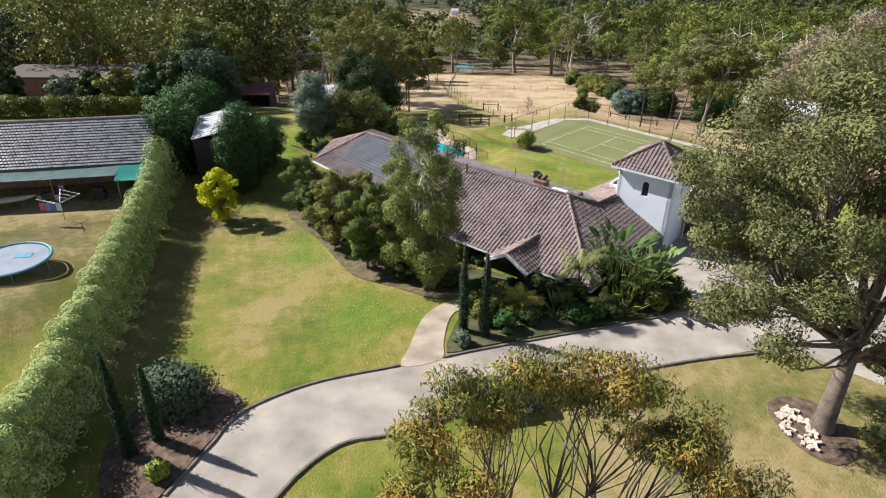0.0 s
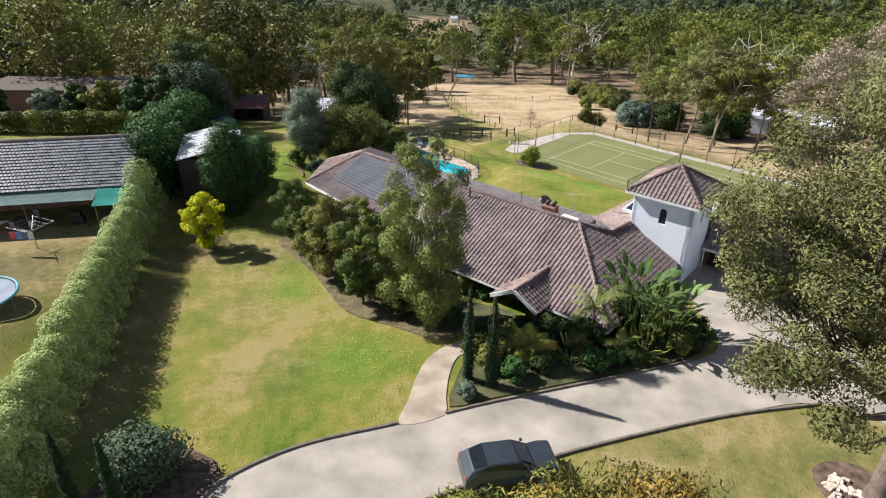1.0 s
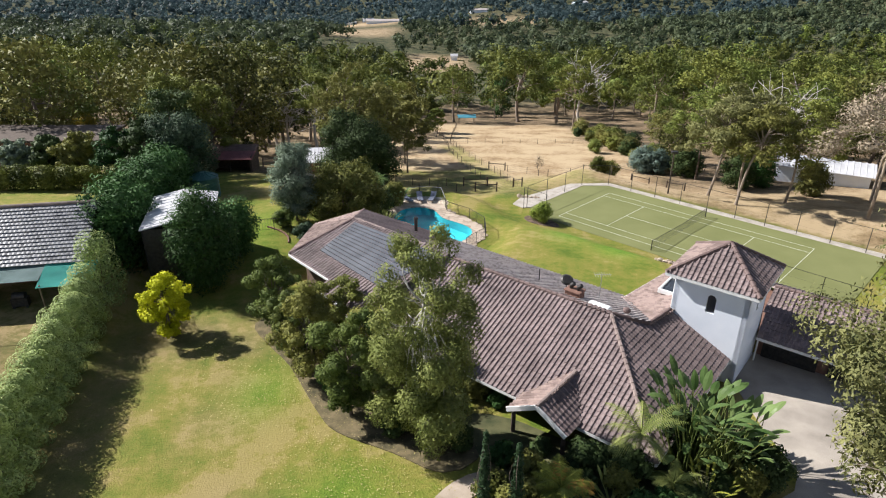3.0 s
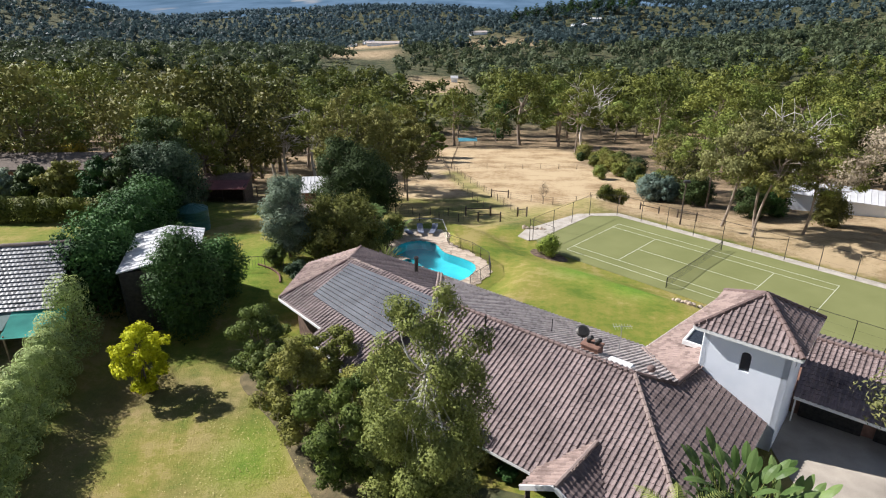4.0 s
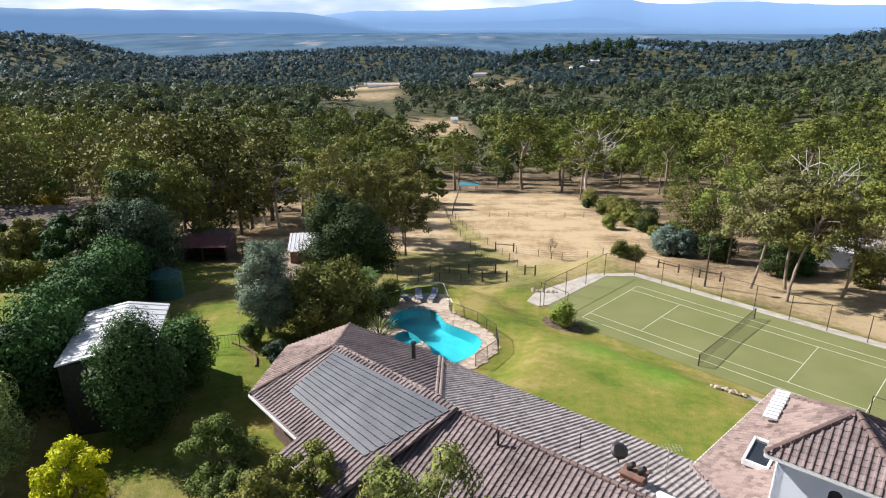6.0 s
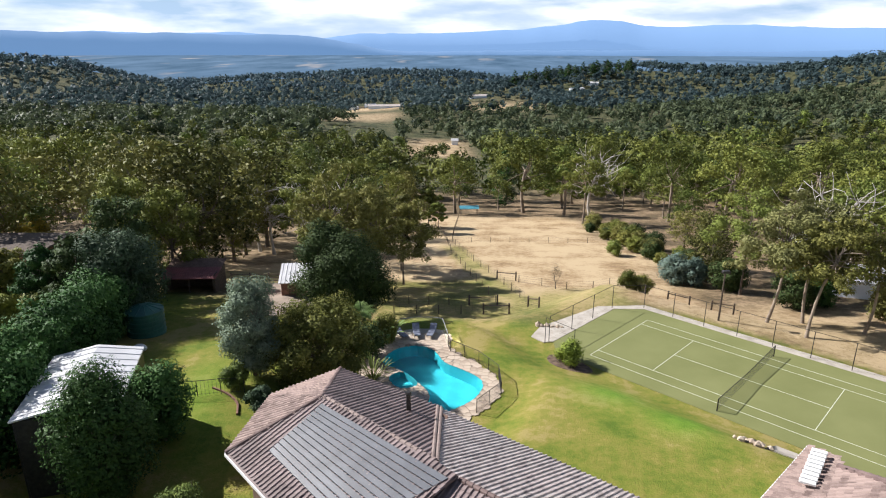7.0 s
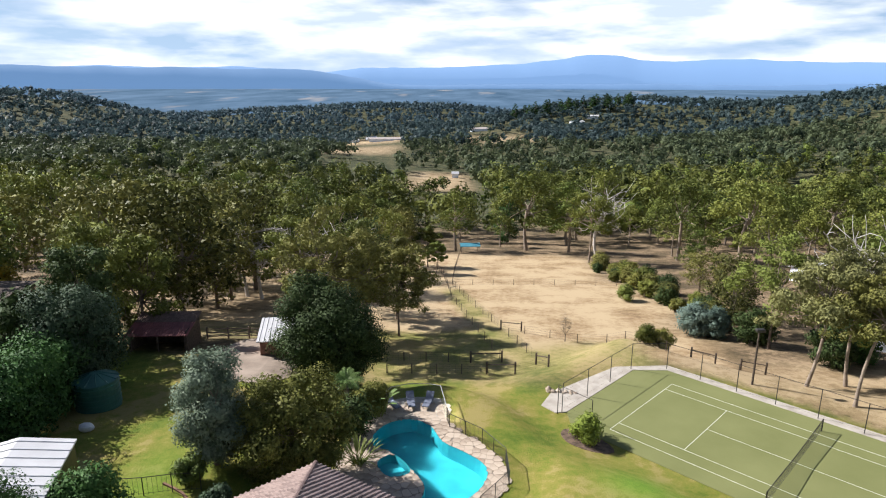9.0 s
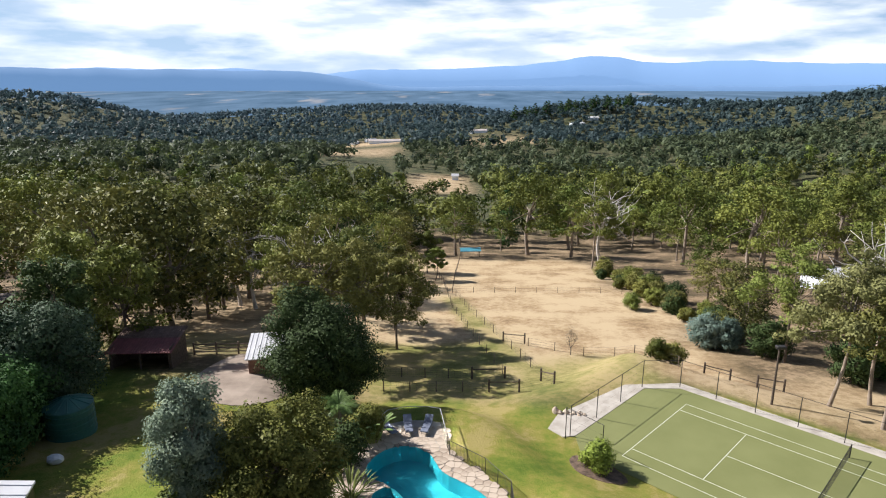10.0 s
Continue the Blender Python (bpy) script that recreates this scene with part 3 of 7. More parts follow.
def drape(name, outline, material, lift=0.03, holes=(), label="", category="", flat=None, kind="structure", cell=0.9, edge_depth=0.12):
    """A sheet with this outline laid on the ground, with a turned-down edge."""
    from mathutils import geometry
    pts, edges = [], []
    for loop in (outline, *holes):
        k = len(pts)
        pts += [Vector(p) for p in loop]
        edges += [(k + i, k + (i + 1) % len(loop)) for i in range(len(loop))]
    xs, ys = [p[0] for p in outline], [p[1] for p in outline]
    nb = len(pts)
    for x in np.arange(min(xs) + .3, max(xs), cell):
        for y in np.arange(min(ys) + .3, max(ys), cell):
            if inside(x, y, outline) and not any(inside(x, y, h) for h in holes):
                pts.append(Vector((x, y)))
    v, _, f, *_ = geometry.delaunay_2d_cdt(pts, edges, [], 0, 0.001)
    out = []
    for q in f:
        c = sum((v[i] for i in q), Vector((0, 0))) / len(q)
        if inside(c.x, c.y, outline) and not any(inside(c.x, c.y, h) for h in holes):
            out.append(list(q))
    verts = [(p.x, p.y, (gz(p.x, p.y) if flat is None else flat) + lift) for p in v]
    k = len(verts)
    verts += [(p[0], p[1], (gz(*p) if flat is None else flat) + lift - edge_depth) for p in outline]
    near = [min(range(len(v)), key=lambda i, p=p: (v[i] - Vector(p)).length) for p in outline]
    for i in range(len(outline)):
        j = (i + 1) % len(outline)
        out.append([near[i], near[j], k + j, k + i])
    ob = raw(name, verts, out, material)
    return tagged(ob, label, category, kind=kind)


# driveway, path, beds
drive_line = [(-16, 6), (-13.5, 14), (-10.9, 19.3), (-9.9, 22.5), (-9.2, 24.6), (-6.2, 26.9), (-1.3, 28.7), (3.2, 30.3), (9.9, 32.5), (15.5, 34.6), (17.6, 36.5), (17.8, 41), (18.4, 46.2), (20.9, 48.3), (24.4, 45.9), (28.6, 42.6), (33, 40), (36, 36), (36, 24), (30, 22),
              (24.5, 27.5), (20.5, 30.5), (14.9, 29.4), (7.6, 27.1), (3, 25.2), (-1.4, 23.2), (-4, 22.4), (-6.1, 19.4), (-7.5, 14), (-8.5, 6)]
DRIVE = curve(drive_line, 1.0, True)
drape("driveway", DRIVE, M["drive"], .03, label="pale gravel driveway curving past the house", category="driveway")
PATH_OUT = curve([(-1.5, 28.5), (-1.15, 30.5), (-.8, 32.6), (-.3, 34.3), (.8, 35.8), (2.2, 36.6), (2.6, 35.6), (1.5, 34.6), (1.0, 32.8), (.8, 30.6), (.7, 29.2)], .6, True)
drape("garden_path", PATH_OUT, M["path"], .05, label="sandy concrete path from the drive to the porch", category="path")
BED_A = curve([(1.0, 29.9), (3.2, 30.6), (9.9, 32.8), (15.3, 34.9), (17.0, 37), (16.8, 41), (13, 40), (9, 38), (4, 41), (1.5, 41), (2.4, 36.5), (1.8, 34), (1.3, 32)], .8, True)
drape("garden_bed", BED_A, M["ground_cover"], .07, label="shaded grassy bed before the house", category="garden bed")
BED_B = curve([(.2, 36.5), (-2.3, 38), (-5.4, 39.7), (-6.9, 41.6), (-9.6, 46.3), (-11.5, 48.7), (-13.3, 51.6), (-11, 53.5), (-7.5, 50.5), (-4.8, 46), (-1, 42.5), (2.4, 40.5), (2, 37.5)], .8, True)
drape("garden_bed", BED_B, M["leafy_bed"], .06, label="mulch bed of fallen leaves under garden trees", category="garden bed")
BED_C = curve([(-9.3, 25.2), (-10.9, 26.5), (-13.5, 27), (-14.8, 23.5), (-14.3, 20.5), (-12.2, 17.5), (-11.1, 19.3), (-10.1, 22.5)], .7, True)
drape("garden_bed", BED_C, M["mulch"], .06, label="mulch bed with a round bush beside the drive", category="garden bed")
BED_D = curve([(17.3, 25.2), (18.0, 26.2), (19.5, 26.3), (20.6, 25), (20.4, 22.6), (18.8, 21.6), (17.6, 22.8)], .5, True)
drape("tree_bed", BED_D, M["mulch"], .05, label="mulch ring round the large gum tree", category="garden bed")
drape("yard", curve([(-22, 90), (-20.5, 97), (-14, 97), (-13, 88), (-15.5, 83), (-19, 84)], 1, True), M["yard"], .04, label="pale bare yard by the white shed", category="yard")
drape("court_step", [(20.9, 63.4), (23.4, 66.4), (24.7, 65.3), (22.4, 62.4)], M["concrete"], .06, label="pale concrete slab between lawn and court", category="paving")
drape("bush_bed", curve([(9.2, 79.6), (10.2, 80.3), (12.3, 78.6), (12.8, 77.0), (11.4, 76.6), (9.6, 77.6)], .5, True), M["mulch"], .05, label="bare mulch bed under the court bush", category="garden bed")
drape("paving", curve([(-6.2, 68), (-7.8, 72), (-6.5, 74), (-3, 71), (-1, 66.5), (-2.5, 65.5)], .8, True), M["concrete"], .03, label="pale concrete paving behind the house", category="paving")


def edging(name, line, lift=.08, width=.12, mat="kerb", label="low concrete garden edging"):
    bm = bmesh.new()
    pts = [Vector((x, y, gz(x, y) + lift)) for x, y in line]
    for i in range(len(pts) - 1):
        d = (pts[i + 1] - pts[i])
        if d.length > .02:
            m = Matrix.Translation((pts[i] + pts[i + 1]) / 2 - Vector((0, 0, .06))) @ d.to_track_quat("X", "Z").to_matrix().to_4x4() @ Matrix.Diagonal((d.length + .02, width, .22, 1))
            bmesh.ops.create_cube(bm, size=1, matrix=m)
    return tagged(part(name, bm, M[mat]), label, "edging", kind="structure")


edging("kerb", curve([(-10.9, 19.3), (-9.9, 22.5), (-9.2, 24.6), (-6.2, 26.9), (-1.6, 28.6)], .8))
edging("kerb", curve([(.8, 29.4), (3.2, 30.3), (9.9, 32.5), (15.5, 34.6)], .8))
edging("kerb", curve([(20.5, 30.5), (14.9, 29.4), (7.6, 27.1), (3, 25.2), (-1.4, 23.2), (-4, 22.4), (-6.1, 19.4), (-7.5, 14)], .8))
edging("kerb", curve([(-16.5, 67.4), (-15.1, 66.7), (-14.2, 65.7), (-13.9, 64.6)], .6), mat="brick", label="red brick garden edging")

# ---- tennis court ----
def court_outline(pad):
    return [court_xy(a, c) for a, c in pad]


bm = bmesh.new()
add_prism(bm, court_outline([(-4.0, 11.6), (-4.0, .4), (-1.6, -1.9), (29.6, -1.9), (29.6, 13.2), (-2.5, 13.2)]), -.1, .05)
court = tagged(part("tennis_court", bm, M["court"]), "green synthetic turf tennis court with white lines", "tennis court", kind="structure")
bm = bmesh.new()
add_prism(bm, court_outline([(-6.2, 12.2), (-6.9, 9.8), (-5.6, 1.0), (-2.1, -2.9), (31, -3.1), (31, -1.9), (-1.6, -1.9), (-4.0, .4), (-4.0, 11.6), (-4.6, 12.4)]), -.1, .075)
tagged(part("court_apron", bm, M["concrete"]), "pale concrete strip round the tennis court", "paving", kind="structure")


def court_line(a0, c0, a1, c1, w=.06):
    bm = bmesh.new()
    da, dc = a1 - a0, c1 - c0
    k = math.hypot(da, dc)
    pa, pc = -dc / k * w / 2, da / k * w / 2
    add_prism(bm, court_outline([(a0 + pa, c0 + pc + LINE_IN), (a1 + pa, c1 + pc + LINE_IN), (a1 - pa, c1 - pc + LINE_IN), (a0 - pa, c0 - pc + LINE_IN)]), .045, .058)
    return part("court_line", bm, M["line"], court)


W, LN, LINE_IN = 10.97, 23.77, .5
for a0, c0, a1, c1 in [(0, 0, LN, 0), (0, W, LN, W), (0, 1.37, LN, 1.37), (0, 9.6, LN, 9.6), (0, 0, 0, W), (LN, 0, LN, W), (5.485, 1.37, 5.485, 9.6), (18.285, 1.37, 18.285, 9.6), (5.485, W / 2, 18.285, W / 2)]:
    court_line(a0, c0, a1, c1, .05)

net = thing("tennis_net", *court_xy(LN / 2 + .2, W / 2 + .75), .05, "dark tennis net with a cord between two posts", "net", turn=math.degrees(math.atan2(CC.y, CC.x)))
for s in (-1, 1):
    bm = bmesh.new()
    add_bar(bm, (s * 6.4, 0, 0), (s * 6.4, 0, 1.1), .05, sides=8)
    part("post", bm, M["metal_dark"], net)
bm = bmesh.new()
for i in range(118):
    x = -6.35 + i * 12.7 / 117
    h = 1.06 - .15 * (1 - abs(x) / 6.35)
    add_bar(bm, (x, 0, .02), (x, 0, h), .006, sides=3)
for j in range(10):
    for s in (-1, 1):
        add_bar(bm, (0, 0, .05 + j * .096), (s * 6.35, 0, .05 + j * .11), .006, sides=3)
part("mesh", bm, M["metal_dark"], net)
bm = bmesh.new()
for s in (-1, 1):
    add_bar(bm, (0, 0, .915), (s * 6.4, 0, 1.07), .028, sides=6)
part("headband", bm, M["metal_dark"], net)


def wire_fence(name, line, height, spacing, label, post="post", post_r=.05, wires=5, wire_r=.006, group="", closed=False, rail=0.0, upright=0.0):
    """Posts along a line on the ground, with wires (or pickets) between."""
    pts = [Vector((x, y, 0)) for x, y in line]
    run, posts = 0.0, [pts[0]]
    for a, b in zip(pts, pts[1:]):
        n = max(1, round((b - a).length / spacing))
        posts += [a.lerp(b, (i + 1) / n) for i in range(n)]
    x0, y0 = posts[0].x, posts[0].y
    fence = thing(name, x0, y0, gz(x0, y0), label, "fence", group)
    rel = [Vector((p.x - x0, p.y - y0, gz(p.x, p.y) - gz(x0, y0))) for p in posts]
    me = None
    for p in rel:
        if me is None:
            bm = bmesh.new()
            add_bar(bm, (0, 0, -.3), (0, 0, height), post_r, sides=6)
            first = part("post", bm, M[post], fence)
            me = first.data
        else:
            first = new("post", me)
            first.parent = fence
        first.location = p
    bm = bmesh.new()
    for a, b in zip(rel, rel[1:]):
        for k in range(wires):
            h = Vector((0, 0, height * (.98 - .86 * k / max(1, wires - 1))))
            add_bar(bm, a + h, b + h, wire_r, sides=3)
        if upright:
            n = max(1, int((b - a).length / upright))
            for i in range(1, n):
                p = a.lerp(b, i / n)
                add_bar(bm, p + Vector((0, 0, .06)), p + Vector((0, 0, height * .97)), wire_r, sides=3)
    part("wire", bm, M["metal_dark" if post != "metal_grey" else "metal_grey"], fence)
    if rail:
        for a, b in zip(rel, rel[1:]):
            bm = bmesh.new()
            add_bar(bm, a + Vector((0, 0, height)), b + Vector((0, 0, height)), rail, sides=6)
            part("rail", bm, M[post], fence)
    return fence


cf = [court_xy(*q) for q in [(-4.3, 11.9), (-4.25, .3), (-1.8, -2.15), (31, -2.15)]]
wire_fence("court_fence", cf, 2.7, 3.4, "tall dark chain-link fence along the tennis court", "metal_dark", .035, 4, .004, rail=.022)
wire_fence("court_fence", [court_xy(*q) for q in [(-1.0, 12.7), (-4.4, 12.4)]], 2.7, 3.4, "short chain-link panel at the corner of the court", "metal_dark", .035, 4, .004, rail=.022)
wire_fence("court_fence", [court_xy(*q) for q in [(24.2, 12.8), (31, 12.8)]], 2.7, 3.4, "chain-link panel beside the court", "metal_dark", .035, 4, .004, rail=.022)

lamp = thing("court_lamp", 28.3, 88.2, gz(28.3, 88.2), "dark timber pole with a floodlight over the court", "lamp post")
bm = bmesh.new()
add_bar(bm, (0, 0, -.3), (0, 0, 5.3), .11, .08, 8)
part("pole", bm, M["post"], lamp)
bm = bmesh.new()
add_box(bm, 0, -.15, 5.4, .8, .5, .3, 0, .06)
part("lamp_head", bm, M["metal_dark"], lamp)

# ---- pool ----
WATER = 1.22
drape("pool_deck", DECK, M["grout"], .04, holes=(POOL, SPA), label="pale stone paving round the pool", category="paving", flat=1.3)


def basin(name, loop, depth, label):
    k = len(loop)
    cx, cy = sum(p[0] for p in loop) / k, sum(p[1] for p in loop) / k
    V = [(x, y, 1.36) for x, y in loop] + [(cx + (x - cx) * .96, cy + (y - cy) * .96, 1.3 - depth) for x, y in loop]
    F = [(i, (i + 1) % k, k + (i + 1) % k, k + i) for i in range(k)] + [tuple(range(k, 2 * k))]
    return tagged(raw(name, V, F, M["pool_shell"]), label, "pool", kind="structure")


basin("pool_basin", POOL, 1.5, "aqua plastered freeform swimming pool")
basin("spa_basin", SPA, .8, "small round aqua spa beside the pool")
wm = bpy.data.materials.new("pool_water")
wm.use_nodes = True
nb = wm.node_tree.nodes["Principled BSDF"]
nb.inputs["Base Color"].default_value = (.55, .95, 1, 1)
nb.inputs["Roughness"].default_value, nb.inputs["IOR"].default_value, nb.inputs["Transmission Weight"].default_value = .02, 1.2, 1
rip, bmp = wm.node_tree.nodes.new("ShaderNodeTexNoise"), wm.node_tree.nodes.new("ShaderNodeBump")
rip.inputs["Scale"].default_value = 2.2
bmp.inputs["Strength"].default_value, bmp.inputs["Distance"].default_value = .15, .05
wm.node_tree.links.new(rip.outputs["Fac"], bmp.inputs["Height"])
wm.node_tree.links.new(bmp.outputs["Normal"], nb.inputs["Normal"])
for nm, loop in (("pool_water", POOL), ("spa_water", SPA)):
    ob = raw(nm, [(x, y, WATER) for x, y in loop], [tuple(range(len(loop)))[::-1]], wm)
    ob.visible_shadow = False
    tagged(ob, "clear turquoise water" if nm == "pool_water" else "clear turquoise spa water", "water", kind="structure")

# ---- the house ----
HU = Vector((.78, -.626)).normalized()
HW = Vector((-HU.y, HU.x))
HO = Vector((10.1, 45.05))
HOUSE_Z = 2.6


def hp(u, w, z):
    p = HO + HU * u + HW * w
    return Vector((p.x, p.y, z))


def tile_mesh(name, w=.31, d=.36):
    """One interlocking roof tile with a raised roll and a front lip."""
    prof = [(0, .0), (w * .28, -.012), (w * .54, -.004), (w * .68, .05), (w * .88, .052), (w * 1.0, .0)]
    V = []
    for x, z in prof:
        V += [(x, 0, z + .052), (x, d, z + .016), (x, 0, z + .0)]
    F = []
    for i in range(len(prof) - 1):
        a, b = i * 3, i * 3 + 3
        F += [(a, b, b + 1, a + 1), (a + 2, b + 2, b, a)]
    return V, F


def slab_mesh(w=.3, d=.36):
    """A flat shingle-like tile with a thick front lip."""
    V = []
    for x, z in ((.006, 0), (w * .5, .01), (w - .006, 0)):
        V += [(x, 0, z + .085), (x, d, z + .012), (x, 0, z + .0)]
    return V, [(a, a + 3, a + 4, a + 1) for a in (0, 3)] + [(a + 2, a + 5, a + 3, a) for a in (0, 3)]


TILE_V, TILE_F = tile_mesh("tile")
SLAB = tuple(np.array(q) for q in slab_mesh())
TILE_A, TILE_Q = np.array(TILE_V), np.array(TILE_F)


def roof_plane(parent, pts, mat, cap_mat=None, singles=None, budget=0, name="roof_slope", thick=.14, tw=.3, td=.32, shape=None, stagger=0.0):
    """A roof slope: a closed board under rows of tiles. pts[0] to pts[1] is its eave."""
    p = [Vector(q) for q in pts]
    right = (p[1] - p[0]).normalized()
    nrm = (p[1] - p[0]).cross(p[-1] - p[0]).normalized()
    if nrm.z < 0:
        nrm = -nrm
    up = nrm.cross(right)
    if up.z < 0:
        up, right = -up, -right
    o = p[0]
    p2 = [((q - o).dot(right), (q - o).dot(up)) for q in p]
    flat = [o + right * s + up * t for s, t in p2]
    k = len(flat)
    V = [tuple(q) for q in flat] + [tuple(q - nrm * thick) for q in flat]
    F = [tuple(range(k)), tuple(range(2 * k - 1, k - 1, -1))] + [(i, (i + 1) % k, k + (i + 1) % k, k + i) for i in range(k)]
    slope = raw(name, V, F, mat, parent)
    xs, ys = [q[0] for q in p2], [q[1] for q in p2]
    m = np.array([list(right), list(up), list(nrm)])
    spots = []
    for j in range(int((max(ys) - min(ys)) / td) + 1):
        for i in range(int((max(xs) - min(xs)) / tw) + 2):
            s, t = min(xs) + (i - (j % 2) * stagger) * tw, min(ys) - .04 + j * td
            if inside(s + tw / 2, t + td * .5, p2):
                spots.append((s, t))
    loose, rest = [], []
    for s, t in spots:
        c = o + right * s + up * t
        (loose if budget and singles and singles(c) and len(loose) < budget else rest).append((s, t))
    if rest:
        r = np.array(rest)
        base = np.array(o) + r[:, :1] * m[0] + r[:, 1:] * m[1]
        jit = np.random.default_rng(len(rest)).normal(size=(len(r), 1)) * .004
        tv, tf = shape or (TILE_A, TILE_Q)
        v = (tv @ m)[None] + (base + jit * m[2])[:, None]
        f = tf[None] + (np.arange(len(r)) * len(tv))[:, None, None]
        st = raw("tiles", v.reshape(-1, 3), f.reshape(-1, 4), mat, slope)
        st["kind"] = "stuff"
    return slope, [(np.array(o) + s * m[0] + t * m[1], m) for s, t in loose]


def single_tiles(spots, slope, mat):
    me = bpy.data.meshes.new("tile")
    me.from_pydata(TILE_V, [], TILE_F)
    me.materials.append(mat)
    for c, m in spots:
        t = new("tile", me)
        t.parent = slope
        t.matrix_world = Matrix(((m[0][0], m[1][0], m[2][0], c[0]), (m[0][1], m[1][1], m[2][1], c[1]), (m[0][2], m[1][2], m[2][2], c[2]), (0, 0, 0, 1)))


def ridge_cap(parent, a, b, mat="cap", r=.13, name="ridge_cap"):
    """Overlapping half-round caps along a ridge or hip."""
    a, b = Vector(a), Vector(b)
    d = b - a
    n = max(1, int(d.length / .4))
    up = Vector((0, 0, .03))
    V, F, pts, rad = [], [], [], []
    for i in range(n):
        pts += [a + d * (i / n) + up, a + d * ((i + .96) / n) + up]
        rad += [r * .9, r * 1.12]
    add_limb(V, F, pts, rad, 8)
    return raw(name, V, F, M[mat], parent)


def board(parent, a, b, w=.05, h=.2, mat="white", name="gutter", drop=.1):
    a, b = Vector(a), Vector(b)
    d = b - a
    bm = bmesh.new()
    m = Matrix.Translation((a + b) / 2 - Vector((0, 0, drop))) @ d.to_track_quat("X", "Z").to_matrix().to_4x4() @ Matrix.Diagonal((d.length, w, h, 1))
    bmesh.ops.create_cube(bm, size=1, matrix=m)
    return part(name, bm, M[mat], parent)


house = tagged(new("house"), "single-storey white house with brown tiled hip roofs and a tower", "house")
EZ, RZ = 5.0, 7.9
front_eave = (hp(-15.6, -6.8, EZ), hp(5.9, -6.8, EZ))
f_main, spots = roof_plane(house, [front_eave[0], front_eave[1], hp(0, 0, RZ), hp(-13.7, 0, RZ)], M["tile"], singles=lambda c: True, budget=0)
f_end, spots_end = roof_plane(house, [hp(5.9, -6.8, EZ), hp(5.9, 4.4, EZ), hp(2.0, 4.4, 6.93), hp(1.7, 1.6, 7.08), hp(0, 0, RZ)], M["tile"], singles=lambda c: True, budget=298)
f_rear, _ = roof_plane(house, [hp(-19.6, 7.6, EZ), hp(-2.2, 7.6, EZ), hp(1.7, 1.6, 7.25), hp(0, 0, RZ), hp(-13.7, 0.1, RZ)], M["tile_grey"])
f_back, _ = roof_plane(house, [hp(-2.0, 6.4, 5.35), hp(-.4, 17.6, 5.35), hp(1.0, 16.4, 6.45), hp(2.1, 10, 7.0), hp(2.1, 4.4, 7.0), hp(1.75, 1.6, 7.0)], M["tile_light"])
JN, AP = hp(-13.7, .3, RZ + .02), hp(-22.5, .75, RZ + .02)
WF = [hp(-24.6, -4.4, 6.0), hp(-18.9, -5.3, 6.0), hp(-19.0, -6.35, 5.6), hp(-14.3, -7.1, 5.6), hp(-12.0, -.02, RZ + .02), AP]
f_wing, _ = roof_plane(house, WF, M["tile"])
BK = hp(-26.9, 5.9, 6.0)
LC = hp(-27.7, .82, 6.0)
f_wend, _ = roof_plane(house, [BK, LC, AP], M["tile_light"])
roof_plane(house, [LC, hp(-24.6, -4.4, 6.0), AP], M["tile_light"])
f_wrear, _ = roof_plane(house, [hp(-19.7, 7.7, EZ), hp(-26.9, 5.9, 6.0), AP, JN], M["tile"])
for a, b, mt in [(hp(-12, 0, RZ), hp(0, 0, RZ), "cap"), (hp(0, 0, RZ), hp(5.9, -6.8, EZ), "cap_pale"), (AP, JN, "cap_pale"), (AP, hp(-24.6, -4.4, 6.0), "cap"), (AP, BK, "cap"),
                 (hp(0, 0, RZ), hp(1.7, 1.6, 7.15), "cap"), (hp(1.7, 1.6, 7.1), hp(2.0, 4.3, 7.0), "cap"), (hp(1.7, 1.6, 7.1), hp(-2.0, 6.6, 5.4), "cap_pale")]:
    ridge_cap(house, a, b, mt)
# pale flashing in the rear valley
for s in (-.14, .14):
    bm = bmesh.new()
    add_bar(bm, hp(-13.75 + s, .3, RZ + .05), hp(-19.5 + s, 7.6, EZ + .12), .11, sides=8)
    part("valley_flashing", bm, M["cap_pale"], house)
for a, b in [(front_eave[0], hp(-1.6, -6.8, EZ)), (hp(1.5, -6.8, EZ), front_eave[1]), (hp(5.9, -6.8, EZ), hp(5.9, 4.2, EZ)), (hp(-19.6, 7.6, EZ), hp(-2.2, 7.6, EZ)), (hp(-2.05, 6.6, 5.35), hp(-.45, 17.6, 5.35)), (WF[0], WF[1]), (WF[2], WF[3]), (WF[1], WF[2]), (BK, LC), (LC, WF[0])]:
    board(house, a, b, .12, .16)
# walls under the eaves
def wall_block(parent, outline, z0, z1, mat, name="wall"):
    bm = bmesh.new()
    add_prism(bm, [tuple(hp(u, w, 0).xy) for u, w in outline], z0, z1)
    return part(name, bm, M[mat], parent)


# dark walls here: the eaves' shade is put into the wall colour
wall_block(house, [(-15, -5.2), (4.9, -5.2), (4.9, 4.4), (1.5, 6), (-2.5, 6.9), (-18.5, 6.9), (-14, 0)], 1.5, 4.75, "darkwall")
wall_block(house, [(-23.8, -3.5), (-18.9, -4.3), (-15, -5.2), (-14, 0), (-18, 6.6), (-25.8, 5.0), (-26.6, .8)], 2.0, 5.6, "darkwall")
wall_block(house, [(-1.3, 6.9), (.2, 16.9), (5, 16.9), (5, 8.8), (1.5, 6)], 1.0, 5.2, "render")
